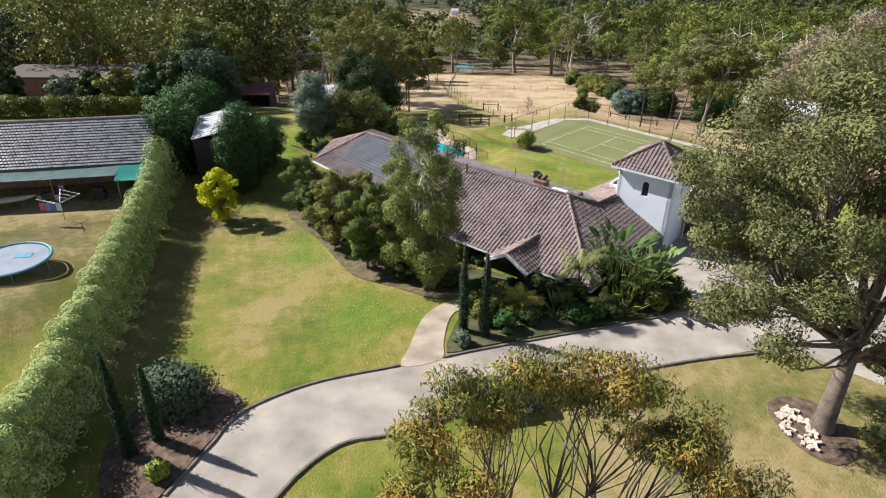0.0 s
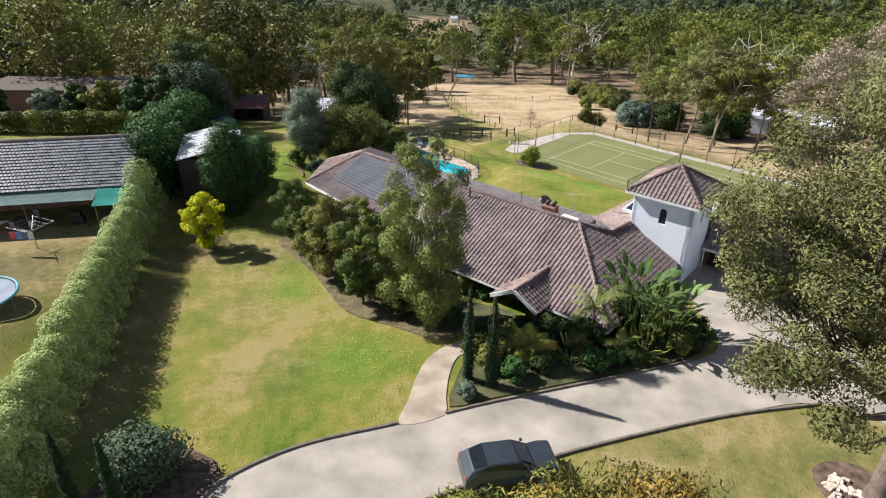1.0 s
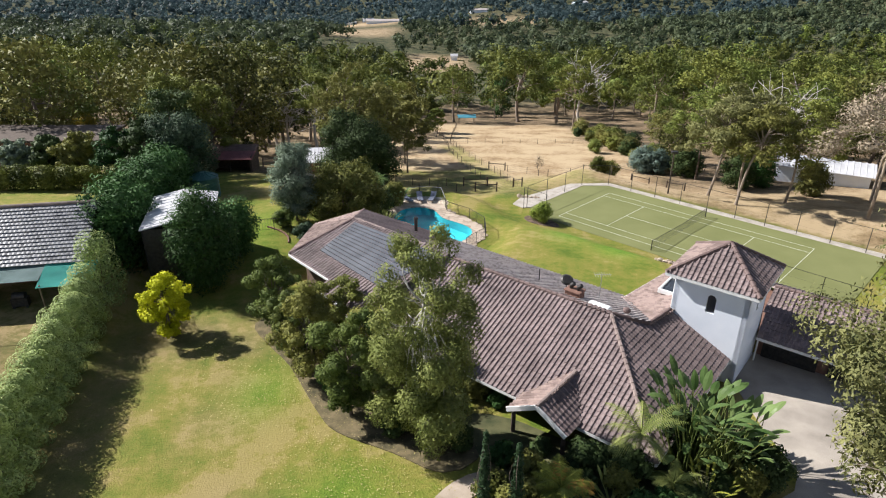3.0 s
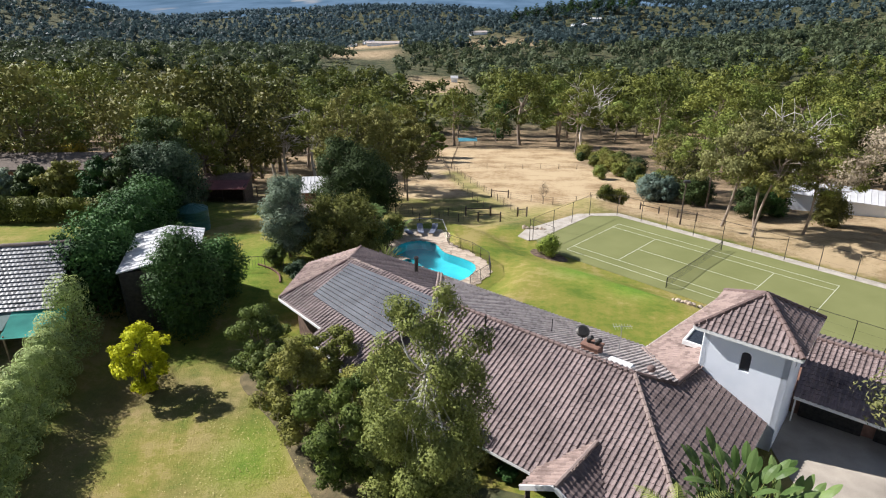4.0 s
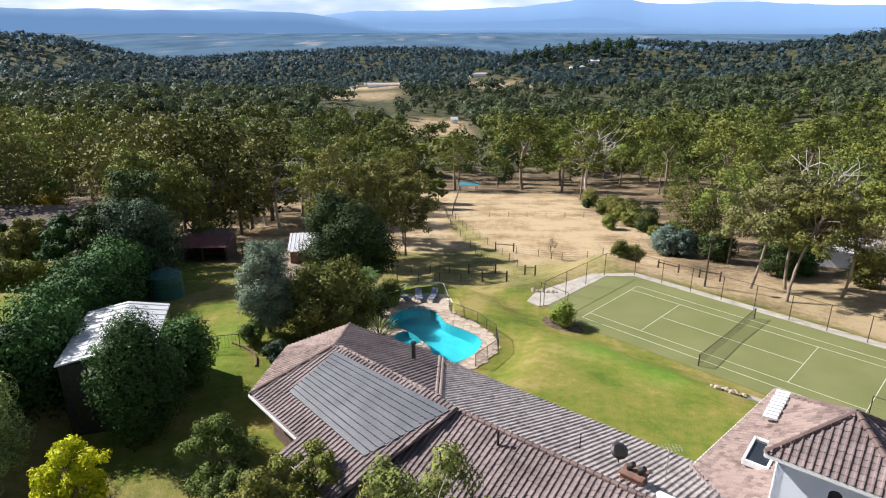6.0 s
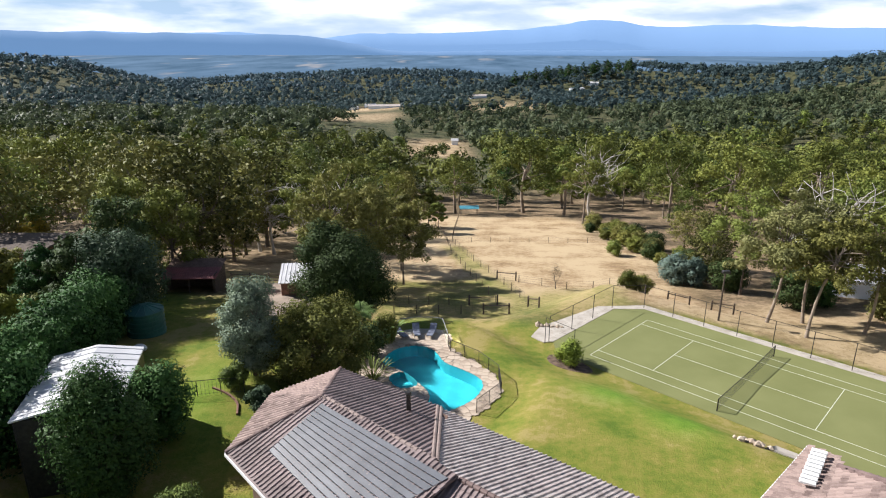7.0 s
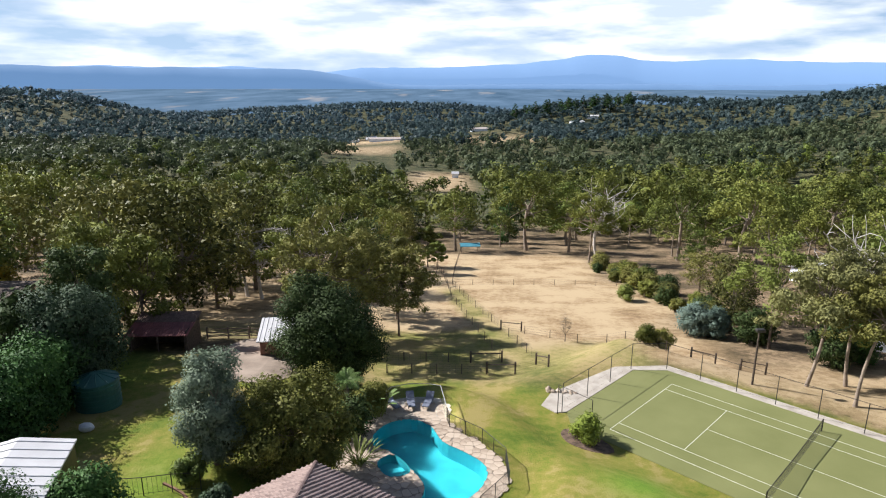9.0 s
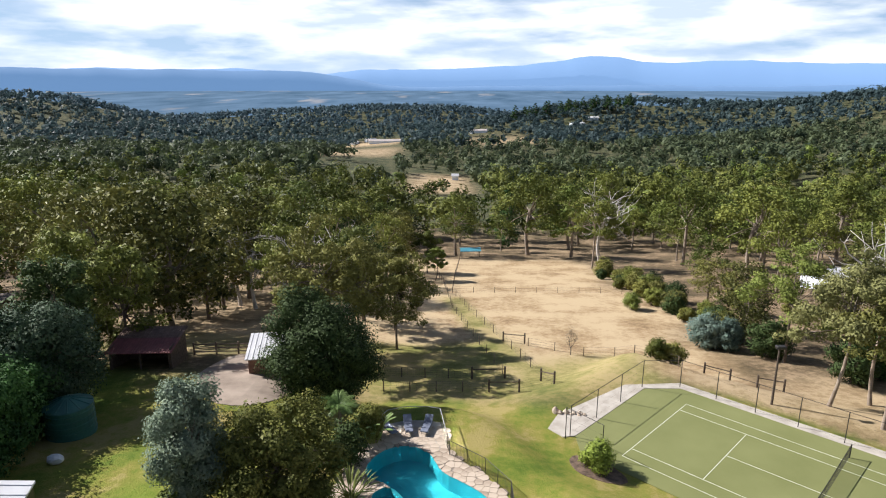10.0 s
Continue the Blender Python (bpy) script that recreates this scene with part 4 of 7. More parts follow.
# porch gable on the front slope
PF = -8.1
pa, pl, pr = hp(0, PF, 6.15), hp(-1.75, PF, 5.15), hp(1.75, PF, 5.15)
pb = hp(0.1, -4.15, 6.15)
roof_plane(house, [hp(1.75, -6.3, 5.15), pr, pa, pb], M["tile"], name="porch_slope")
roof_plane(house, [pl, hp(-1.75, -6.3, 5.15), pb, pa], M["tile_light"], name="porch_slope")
ridge_cap(house, pa, pb, "cap_pale")
for a, b in ((pa, pl), (pa, pr)):
    board(house, a, b, .08, .26, "white", "barge_board", .02)
board(house, pl, hp(-1.75, -6.6, 5.15), .1, .16)
for s in (-1.5, 1.5):
    bm = bmesh.new()
    p = hp(s, PF + .3, 0)
    add_box(bm, p.x, p.y, 4.0, .22, .22, 2.6, 0, .02)
    part("porch_post", bm, M["post"], house)
# windows of the front wall, set into dark reveals
for u in (-11, -7.5, -4, 3.2):
    win = new("window")
    win.parent = house
    for du, dz, su, sz, mt, nm in [(0, 0, 1.3, 1.2, "glass", "pane"), (0, .65, 1.5, .1, "white", "window_frame"), (0, -.65, 1.5, .1, "white", "window_sill"), (-.7, 0, .1, 1.2, "white", "window_frame"), (.7, 0, .1, 1.2, "white", "window_frame"), (0, 0, .06, 1.2, "white", "window_frame")]:
        bm = bmesh.new()
        p = hp(u + du, -5.22 - (.04 if mt == "white" else 0), 0)
        add_box(bm, p.x, p.y, 3.75 + dz, su, .08, sz, math.atan2(HU.y, HU.x))
        part(nm, bm, M[mt], win)

# tower
tower = tagged(new("tower"), "square white rendered tower with a tiled pyramid roof", "tower")
T0, T1, S0, S1, TZ = 2.0, 6.35, 4.4, 8.8, 9.55


def arch_wall(parent, a, b, z0, z1, openings, thick=.3, mat="render"):
    """A wall from a to b with arched openings (distance along, sill height, width, height)."""
    a, b = Vector(a), Vector(b)
    d = (b - a).normalized()
    L = (b - a).length
    bm = bmesh.new()
    cuts = sorted(openings)
    x = 0.0
    n = Vector((d.y, -d.x, 0))

    def solid(poly):
        lo = [bm.verts.new(a + d * s + Vector((0, 0, z - a.z))) for s, z in poly]
        hi = [bm.verts.new(v.co - n * thick) for v in lo]
        bm.faces.new(lo)
        bm.faces.new(hi[::-1])
        k = len(poly)
        for i in range(k):
            bm.faces.new((lo[i], hi[i], hi[(i + 1) % k], lo[(i + 1) % k]))
    for s, sill, w, h in cuts:
        solid([(x, z0), (s - w / 2, z0), (s - w / 2, z1), (x, z1)])
        solid([(s - w / 2, z0), (s + w / 2, z0), (s + w / 2, sill), (s - w / 2, sill)])
        r = w / 2
        arc = [(s + r * math.cos(t), sill + h - r + r * math.sin(t)) for t in np.linspace(0, math.pi, 9)]
        for p, q in zip(arc, arc[1:]):
            solid([q, p, (p[0], z1), (q[0], z1)])
        x = s + w / 2
    solid([(x, z0), (L, z0), (L, z1), (x, z1)])
    bmesh.ops.recalc_face_normals(bm, faces=bm.faces[:])
    return part("wall", bm, M[mat], parent)


ZB = 1.4
arch_wall(tower, hp(T0, S0, ZB), hp(T1, S0, ZB), ZB, TZ, [(2.25, 7.55, .52, 1.2)])
arch_wall(tower, hp(T1, S0, ZB), hp(T1, S1, ZB), ZB, TZ, [(2.2, 7.55, .5, 1.2)])
arch_wall(tower, hp(T1, S1, ZB), hp(T0, S1, ZB), ZB, TZ, [(2.2, 7.55, .5, 1.2)])
arch_wall(tower, hp(T0, S1, ZB), hp(T0, S0, ZB), ZB, TZ, [(2.2, 7.55, .5, 1.2)])
bm = bmesh.new()
c = hp((T0 + T1) / 2, (S0 + S1) / 2, 0)
add_box(bm, c.x, c.y, 7.4, 3.6, 3.6, .1, math.atan2(HU.y, HU.x))
part("floor", bm, M["timber"], tower)
for u, w in (((T0 + T0 + 4.5) / 2, S0 + .14), (T1 - .14, S0 + 2.2)):
    bm = bmesh.new()
    p = hp(u, w, 0)
    add_box(bm, p.x, p.y, 8.1, .5 if w < S0 + 1 else .03, .03 if w < S0 + 1 else .5, 1.1, math.atan2(HU.y, HU.x))
    part("window_pane", bm, M["glass"], tower)
O0, O1, Q0, Q1 = T0 - .5, T1 + .5, S0 - .5, S1 + .5
tap = hp((O0 + O1) / 2, (Q0 + Q1) / 2, 11.35)
cs = [hp(O0, Q0, 9.62), hp(O1, Q0, 9.62), hp(O1, Q1, 9.62), hp(O0, Q1, 9.62)]
for i in range(4):
    # the sunward slope takes the lighter tile, with sunlight in its colour
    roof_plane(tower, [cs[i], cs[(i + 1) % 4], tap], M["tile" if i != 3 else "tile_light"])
    ridge_cap(tower, tap, cs[i], "cap", .14)
    board(tower, cs[i], cs[(i + 1) % 4], .1, .2, "white", "fascia")
bm = bmesh.new()
add_prism(bm, [tuple(q.xy) for q in (hp(O0 + .06, Q0 + .06, 0), hp(O1 - .06, Q0 + .06, 0), hp(O1 - .06, Q1 - .06, 0), hp(O0 + .06, Q1 - .06, 0))], 9.44, 9.5)
part("soffit", bm, M["white"], tower)
bm = bmesh.new()
p = hp(T0 - .05, S0 + .2, 0)
add_bar(bm, (p.x, p.y, 6.6), (p.x, p.y, 9.4), .06, sides=8)
part("downpipe", bm, M["white"], tower)

# garage wing beside the tower
garage = tagged(new("garage"), "low garage wing with a brown tiled roof and dark doors", "garage")
roof_plane(garage, [hp(6.5, 8.0, 5.0), hp(15.5, 8.0, 5.0), hp(15.5, 12.4, 6.7), hp(6.2, 12.4, 6.7)], M["tile"])
roof_plane(garage, [hp(15.5, 16.6, 5.0), hp(4.5, 16.6, 5.0), hp(6.2, 12.4, 6.7), hp(15.5, 12.4, 6.7)], M["tile"])
ridge_cap(garage, hp(6.2, 12.4, 6.72), hp(15.5, 12.4, 6.72))
board(garage, hp(6.5, 8.0, 5.0), hp(15.5, 8.0, 5.0), .12, .18)
wall_block(garage, [(6.4, 9.2), (15, 9.2), (15, 16), (5.2, 16)], 1.0, 4.85, "brick")
for u in (8.4, 12.2):
    bm = bmesh.new()
    p = hp(u, 9.12, 0)
    add_box(bm, p.x, p.y, 3.5, 3.2, .1, 2.3, math.atan2(HU.y, HU.x))
    for k in range(4):
        add_box(bm, p.x - HW.x * .06, p.y - HW.y * .06, 2.7 + k * .55, 3.1, .06, .48, math.atan2(HU.y, HU.x))
    part("garage_door", bm, M["metal_dark"], garage)
bm = bmesh.new()
p = hp(6.6, 8.2, 0)
add_bar(bm, (p.x, p.y, 2.2), (p.x, p.y, 4.9), .05, sides=8)
part("downpipe", bm, M["white"], garage)

# solar pool-heating mat on the wing roof
def on_wing(u, w, lift=.1):
    a, b, c = WF[0], WF[1], AP
    nrm = (b - a).cross(c - a).normalized()
    p = hp(u, w, 0)
    z = a.z - (nrm.x * (p.x - a.x) + nrm.y * (p.y - a.y)) / nrm.z
    return Vector((p.x, p.y, z + lift))


mat_ob = tagged(new("solar_mat"), "black ribbed solar pool-heating mat on the roof", "solar panel")
q0, q1, q2, q3 = (-22.0, .25), (-22.2, -3.3), (-14.6, -4.6), (-12.3, -.5)
n_strip = 12
for i in range(12):
    bm = bmesh.new()
    for j in range(1):
        for k in range(1):
            s0, s1 = i / n_strip, (i + .8) / n_strip
            def at_strip(s, t):
                u = (q0[0] * (1 - s) + q1[0] * s) * (1 - t) + (q3[0] * (1 - s) + q2[0] * s) * t
                w = (q0[1] * (1 - s) + q1[1] * s) * (1 - t) + (q3[1] * (1 - s) + q2[1] * s) * t
                return on_wing(u, w, .11)
            c4 = [at_strip(s0, 0), at_strip(s0, 1), at_strip(s1, 1), at_strip(s1, 0)]
            top = [bm.verts.new(v) for v in c4]
            low = [bm.verts.new(v - Vector((0, 0, .08))) for v in c4]
            bm.faces.new(top)
            for m_ in range(4):
                bm.faces.new((top[m_], low[m_], low[(m_ + 1) % 4], top[(m_ + 1) % 4]))
    bmesh.ops.recalc_face_normals(bm, faces=bm.faces[:])
    part("panel", bm, M["solar"], mat_ob)

# things on the roof
def pipe(name, u, w, z0, h, r, label, mat="metal_dark", hat=True, cat="flue"):
    p = hp(u, w, z0)
    ob = thing(name, p.x, p.y, z0, label, cat)
    bm = bmesh.new()
    add_bar(bm, (0, 0, -.3), (0, 0, h), r, sides=12)
    part("pipe", bm, M[mat], ob)
    if hat:
        bm = bmesh.new()
        add_bar(bm, (0, 0, h), (0, 0, h + .12), r * 1.4, r * 1.1, 12)
        part("cowl", bm, M[mat], ob)
    return ob


pipe("flue", -19.4, 4.6, 6.15, 1.35, .14, "dark metal flue pipe on the rear roof")
pipe("vent_pipe", -9.1, -.75, 7.6, .75, .06, "dark vent pipe with a bent arm on the roof")
pipe("vent_pipe", -6.2, 2.2, 7.1, .9, .03, "thin vent pipe on the rear roof", hat=False)
ch = hp(-3.0, 1.1, 7.2)
chimney = thing("chimney", ch.x, ch.y, 7.2, "squat brown brick chimney with two metal cowls", "chimney", turn=math.degrees(math.atan2(HU.y, HU.x)))
bm = bmesh.new()
add_box(bm, 0, 0, .35, 1.0, .75, 1.0, 0, .02)
add_box(bm, 0, 0, .82, 1.12, .87, .1, 0, .02)
part("stack", bm, M["brick"], chimney)
for s in (-.25, .25):
    bm = bmesh.new()
    add_bar(bm, (s, 0, .85), (s, 0, 1.05), .12, sides=10)
    add_bar(bm, (s, 0, 1.05), (s + .2, 0, 1.25), .15, .13, 10)
    part("cowl", bm, M["metal_dark"], chimney)
dp = hp(-4.3, 2.5, 6.95)
dish = thing("satellite_dish", dp.x, dp.y, 6.95, "dark grey satellite dish on a short mast", "satellite dish")
bm = bmesh.new()
add_bar(bm, (0, 0, -.1), (0, 0, .7), .03)
part("mast", bm, M["metal_dark"], dish)
bm = bmesh.new()
bmesh.ops.create_cone(bm, cap_ends=True, segments=20, radius1=.42, radius2=.3, depth=.1, matrix=Matrix.Translation((0, 0, .8)) @ Matrix.Rotation(radians(35), 4, "X"))
part("reflector", bm, M["metal_dark"], dish)
ap = hp(-2.2, 3.1, 6.7)
aerial = thing("aerial", ap.x, ap.y, 6.7, "thin metal television aerial mast", "aerial")
bm = bmesh.new()
add_bar(bm, (0, 0, -.1), (0, 0, 1.9), .02)
part("mast", bm, M["metal_grey"], aerial)
bm = bmesh.new()
add_bar(bm, (-.5, 0, 1.85), (.6, 0, 1.85), .012)
for k in range(7):
    add_bar(bm, (-.45 + k * .16, -.35 + k * .02, 1.85), (-.45 + k * .16, .35 - k * .02, 1.85), .008, sides=4)
part("elements", bm, M["metal_grey"], aerial)
sk = hp(-1.1, .75, 7.62)
dome = thing("skylight", sk.x, sk.y, 7.6, "white domed skylight on the ridge", "skylight", turn=math.degrees(math.atan2(HU.y, HU.x)))
bm = bmesh.new()
add_box(bm, 0, 0, .08, 1.5, .6, .3, 0, .12)
part("dome", bm, M["white"], dome)
kn = hp(.35, 1.45, 7.3)
knob = thing("roof_ventilator", kn.x, kn.y, 7.2, "rusty brown round roof ventilator", "vent")
bm = bmesh.new()
add_bar(bm, (0, 0, -.2), (0, 0, .3), .12, sides=10)
bmesh.ops.create_uvsphere(bm, u_segments=12, v_segments=8, radius=.24, matrix=Matrix.Translation((0, 0, .42)) @ Matrix.Diagonal((1, 1, .8, 1)))
part("ventilator", bm, M["cap"], knob)
# white louvred strip on the rear wing
lv = thing("louvre_strip", *hp(.2, 14.2, 6.1).xy, 6.1, "white louvred roof light on the rear wing", "skylight", turn=math.degrees(math.atan2(HW.y, HW.x)))
for k in range(9):
    bm = bmesh.new()
    add_box(bm, -1.6 + k * .4, -.05 + .0 * k, .12, .3, .75, .14, .15, .02)
    part("louvre", bm, M["white"], lv)
# roof well with a white lining beside the tower
wl_ = thing("roof_well", *hp(.75, 8.3, 6.35).xy, 6.35, "white lined light well in the rear roof", "skylight", turn=math.degrees(math.atan2(HW.y, HW.x)))
bm = bmesh.new()
for x, y, sx, sy in ((0, .55, 2.4, .12), (0, -.55, 2.4, .12), (1.15, 0, .12, 1.1), (-1.15, 0, .12, 1.1)):
    add_box(bm, x, y, .2, sx, sy, .3, 0, .01)
part("upstand", bm, M["white"], wl_)
bm = bmesh.new()
add_box(bm, 0, 0, .2, 2.2, 1.0, .06)
part("pane", bm, M["glass"], wl_)

# ---- outbuildings and neighbours ----
def block(parent, name, x, y, z0, z1, sx, sy, mat, turn=0.0, bevel=.02):
    bm = bmesh.new()
    add_box(bm, x, y, (z0 + z1) / 2, sx, sy, z1 - z0, turn, bevel)
    return part(name, bm, M[mat], parent)


def ribbed(bm, x0, x1, y0, z0, y1, z1, ribs, th=.08):
    """A sheet from the eave (y0, z0) to the ridge (y1, z1), folded into ribs along x, with a closed underside."""
    n = max(1, int((x1 - x0) / ribs)) if ribs else 1
    prof = [(x0, 0.0)]
    for i in range(n if ribs else 0):
        c = x0 + (i + .5) * (x1 - x0) / n
        prof += [(c - .06, 0), (c - .025, .045), (c + .025, .045), (c + .06, 0)]
    prof.append((x1, 0.0))
    a = [bm.verts.new((x, y0, z0 + h)) for x, h in prof]
    b = [bm.verts.new((x, y1, z1 + h)) for x, h in prof]
    for i in range(len(prof) - 1):
        bm.faces.new((a[i], a[i + 1], b[i + 1], b[i]))
    u = [bm.verts.new(p) for p in ((x0, y0, z0 - th), (x1, y0, z0 - th), (x1, y1, z1 - th), (x0, y1, z1 - th))]
    bm.faces.new(u[::-1])
    bm.faces.new((*a[::-1], u[0], u[1]))
    bm.faces.new((*b, u[2], u[3]))
    bm.faces.new((a[0], b[0], u[3], u[0]))
    bm.faces.new((a[-1], u[1], u[2], b[-1]))
    bmesh.ops.recalc_face_normals(bm, faces=bm.faces[:])


def gable_roof(parent, L, W_, z_eave, z_ridge, mat, over=.4, ribs=0.0, th=.1, name="roof"):
    """Two sheets meeting at a ridge along x."""
    for s in (-1, 1):
        bm = bmesh.new()
        ribbed(bm, -L / 2 - over, L / 2 + over, s * (W_ / 2 + over), z_eave, 0, z_ridge, ribs, th)
        part(name, bm, M[mat], parent)


# large white-roofed shed
shed = thing("garden_shed", -21.4, 61.0, 3.2, "large dark-walled shed with a white steel gable roof", "shed", turn=105.3)
block(shed, "wall", 0, 2.5, -.6, 4.75, 7.4, .12, "metal_dark")
block(shed, "wall", 0, -2.5, -.6, 4.75, 7.4, .12, "metal_dark")
block(shed, "wall", 3.65, 0, -.6, 4.8, .12, 4.9, "metal_dark")
block(shed, "wall", -3.65, 0, -.6, 4.8, .12, 4.9, "metal_dark")
gable_roof(shed, 7.5, 5.1, 4.9, 5.4, "colorbond", .1, .76)

tank = thing("water_tank", -26.2, 78.0, gz(-26.2, 78.0), "round dark green ribbed rainwater tank", "water tank")
bm = bmesh.new()
ring = []
for z_, r_ in [(-.1, 1.55)] + [(.2 + .42 * k + dz, 1.55 + dr) for k in range(5) for dz, dr in ((0, 0), (.03, .05), (.09, .05), (.12, 0))] + [(2.28, 1.55)]:
    ring.append([bm.verts.new((r_ * math.cos(a * math.pi / 16), r_ * math.sin(a * math.pi / 16), z_)) for a in range(32)])
for r0, r1 in zip(ring, ring[1:]):
    for a in range(32):
        bm.faces.new((r0[a], r0[(a + 1) % 32], r1[(a + 1) % 32], r1[a]))
part("wall", bm, M["tank"], tank)
bm = bmesh.new()
bmesh.ops.create_cone(bm, cap_ends=True, segments=32, radius1=1.6, radius2=.3, depth=.5, matrix=Matrix.Translation((0, 0, 2.5)))
for k in range(12):
    a = k * math.pi / 6
    rb_ = bmesh.new()
    add_bar(rb_, (1.55 * math.cos(a), 1.55 * math.sin(a), 2.28), (.3 * math.cos(a), .3 * math.sin(a), 2.77), .04, sides=5)
    part("rib", rb_, M["tank"], tank)
part("lid", bm, M["tank"], tank)

stable = thing("stable_shed", -28.0, 93.2, 1.2, "open dark shed with a dull red iron roof", "shed", turn=3)
for x in (-2.6, 0, 2.6):
    block(stable, "post", x, -1.9, -.4, 2.1, .14, .14, "post")
block(stable, "wall", 0, 1.9, -.5, 2.6, 5.6, .1, "post")
block(stable, "wall", -2.75, 0, -.5, 2.4, .1, 3.8, "post")
block(stable, "wall", 2.75, 0, -.5, 2.4, .1, 3.8, "post")
for y0, y1, za, zb, mt in ((-2.3, .2, 2.1, 2.55, "red_iron"), (.2, 2.3, 2.57, 2.9, "darkwall")):
    bm = bmesh.new()
    ribbed(bm, -3, 3, y0, za, y1, zb, .25, .06)
    part("roof", bm, M[mt], stable)

ws = thing("white_shed", -16.3, 91.9, gz(-16.3, 91.9), "small brick shed with a white sloping roof", "shed", turn=8)
block(ws, "wall", 0, 0, -.6, 1.9, 3.0, 3.6, "brick")
bm = bmesh.new()
ribbed(bm, -1.75, 1.75, -2.1, 1.95, 2.1, 2.75, .4)
part("roof", bm, M["colorbond"], ws)

rf = thing("rail_fence", -25.2, 96.6, gz(-25.2, 96.6), "grey timber post and rail fence", "fence")
for k in range(5):
    x, y = k * 2.1, k * .35
    dz = gz(-25.2 + x, 96.6 + y) - gz(-25.2, 96.6)
    block(rf, "post", x, y, dz - .3, dz + 1.35, .14, .14, "timber")
    if k:
        for h in (.35, .75, 1.15):
            bm = bmesh.new()
            dz0 = gz(-25.2 + x - 2.1, 96.6 + y - .35) - gz(-25.2, 96.6)
            add_bar(bm, (x - 2.1, y - .42, dz0 + h), (x, y - .07, dz + h), .06, sides=4)
            part("rail", bm, M["timber"], rf)

# neighbour's house
nb_a, nb_b = Vector((-26.6, 58.2, 0)), Vector((-42.3, 55.0, 0))
neighbour = tagged(new("neighbour_house"), "long low house with a weathered slate-grey tiled roof", "house")
nd = (nb_a - nb_b).normalized()
nn = Vector((nd.y, -nd.x, 0))


def np_(s, t, z):
    p = nb_a - nd * s + nn * t
    return Vector((p.x, p.y, z))


roof_plane(neighbour, [np_(20, 4.8, 7.0), np_(0, 4.8, 7.0), np_(.0, 0, 9.8), np_(20, 0, 9.8)], M["tile_nb"], td=.34, tw=.31, shape=SLAB, stagger=.5)
roof_plane(neighbour, [np_(0, -5.0, 6.9), np_(20, -5.0, 6.9), np_(20, 0, 9.8), np_(0, 0, 9.8)], M["tile_nb"], td=.34, tw=.31, shape=SLAB, stagger=.5)
ridge_cap(neighbour, np_(0, 0, 9.8), np_(20, 0, 9.8), "cap_pale", .14)
bm = bmesh.new()
add_prism(bm, [tuple(np_(s, t, 0).xy) for s, t in ((.5, 1.4), (19.5, 1.4), (19.5, -4.2), (.5, -4.2))], 2.5, 6.8)
part("wall", bm, M["brick"], neighbour)
for s in (3, 7, 11):
    bm = bmesh.new()
    p = np_(s, 1.42, 4.0)
    add_box(bm, p.x, p.y, 5.6, 1.6, .1, 1.2, math.atan2(nd.y, nd.x))
    part("window", bm, M["glass"], neighbour)
awn = tagged(new("shade_awning"), "faded green shade cloth awning on timber posts", "awning")
for s0, s1, t0, t1, z0, z1, mt in ((2.6, 15.5, 4.7, 6.5, 6.95, 6.55, "shade_grey"), (-.9, 2.6, 4.7, 7.2, 7.0, 6.3, "shade")):
    bm = bmesh.new()
    grid = [[bm.verts.new(np_(s0 + (s1 - s0) * i / 8, t0 + (t1 - t0) * j / 4, z0 + (z1 - z0) * j / 4 - .12 * math.sin(math.pi * i / 8) * math.sin(math.pi * j / 4))) for j in range(5)] for i in range(9)]
    for i in range(8):
        for j in range(4):
            bm.faces.new((grid[i][j], grid[i + 1][j], grid[i + 1][j + 1], grid[i][j + 1]))
    bmesh.ops.solidify(bm, geom=bm.faces[:], thickness=.03)
    part("cloth", bm, M[mt], awn, "bright teal shade cloth" if mt == "shade" else "faded grey-green shade cloth")
for s, t in ((-.6, 7.0), (2.4, 7.0), (8, 6.1), (15, 6.1)):
    bm = bmesh.new()
    p = np_(s, t, 0)
    add_bar(bm, (p.x, p.y, gz(p.x, p.y) - .2), (p.x, p.y, 6.4), .06, sides=8)
    part("post", bm, M["timber"], awn)

def garden_table(x, y, turn):
    ob = thing("garden_table", x, y, gz(x, y), "dark timber outdoor table under the awning", "table", turn=turn)
    block(ob, "tabletop", 0, 0, .7, .75, 1.6, .85, "post")
    for sx in (-.7, .7):
        for sy in (-.34, .34):
            block(ob, "leg", sx, sy, 0, .7, .07, .07, "post", bevel=0)


def garden_chair(x, y, turn):
    ob = thing("garden_chair", x, y, gz(x, y), "grey plastic garden chair under the awning", "chair", "veranda chairs", turn)
    block(ob, "seat", 0, 0, .42, .47, .48, .46, "metal_grey")
    block(ob, "backrest", 0, .22, .47, .92, .48, .05, "metal_grey")
    for sx in (-.2, .2):
        for sy in (-.19, .19):
            block(ob, "leg", sx, sy, 0, .42, .04, .04, "metal_grey", bevel=0)


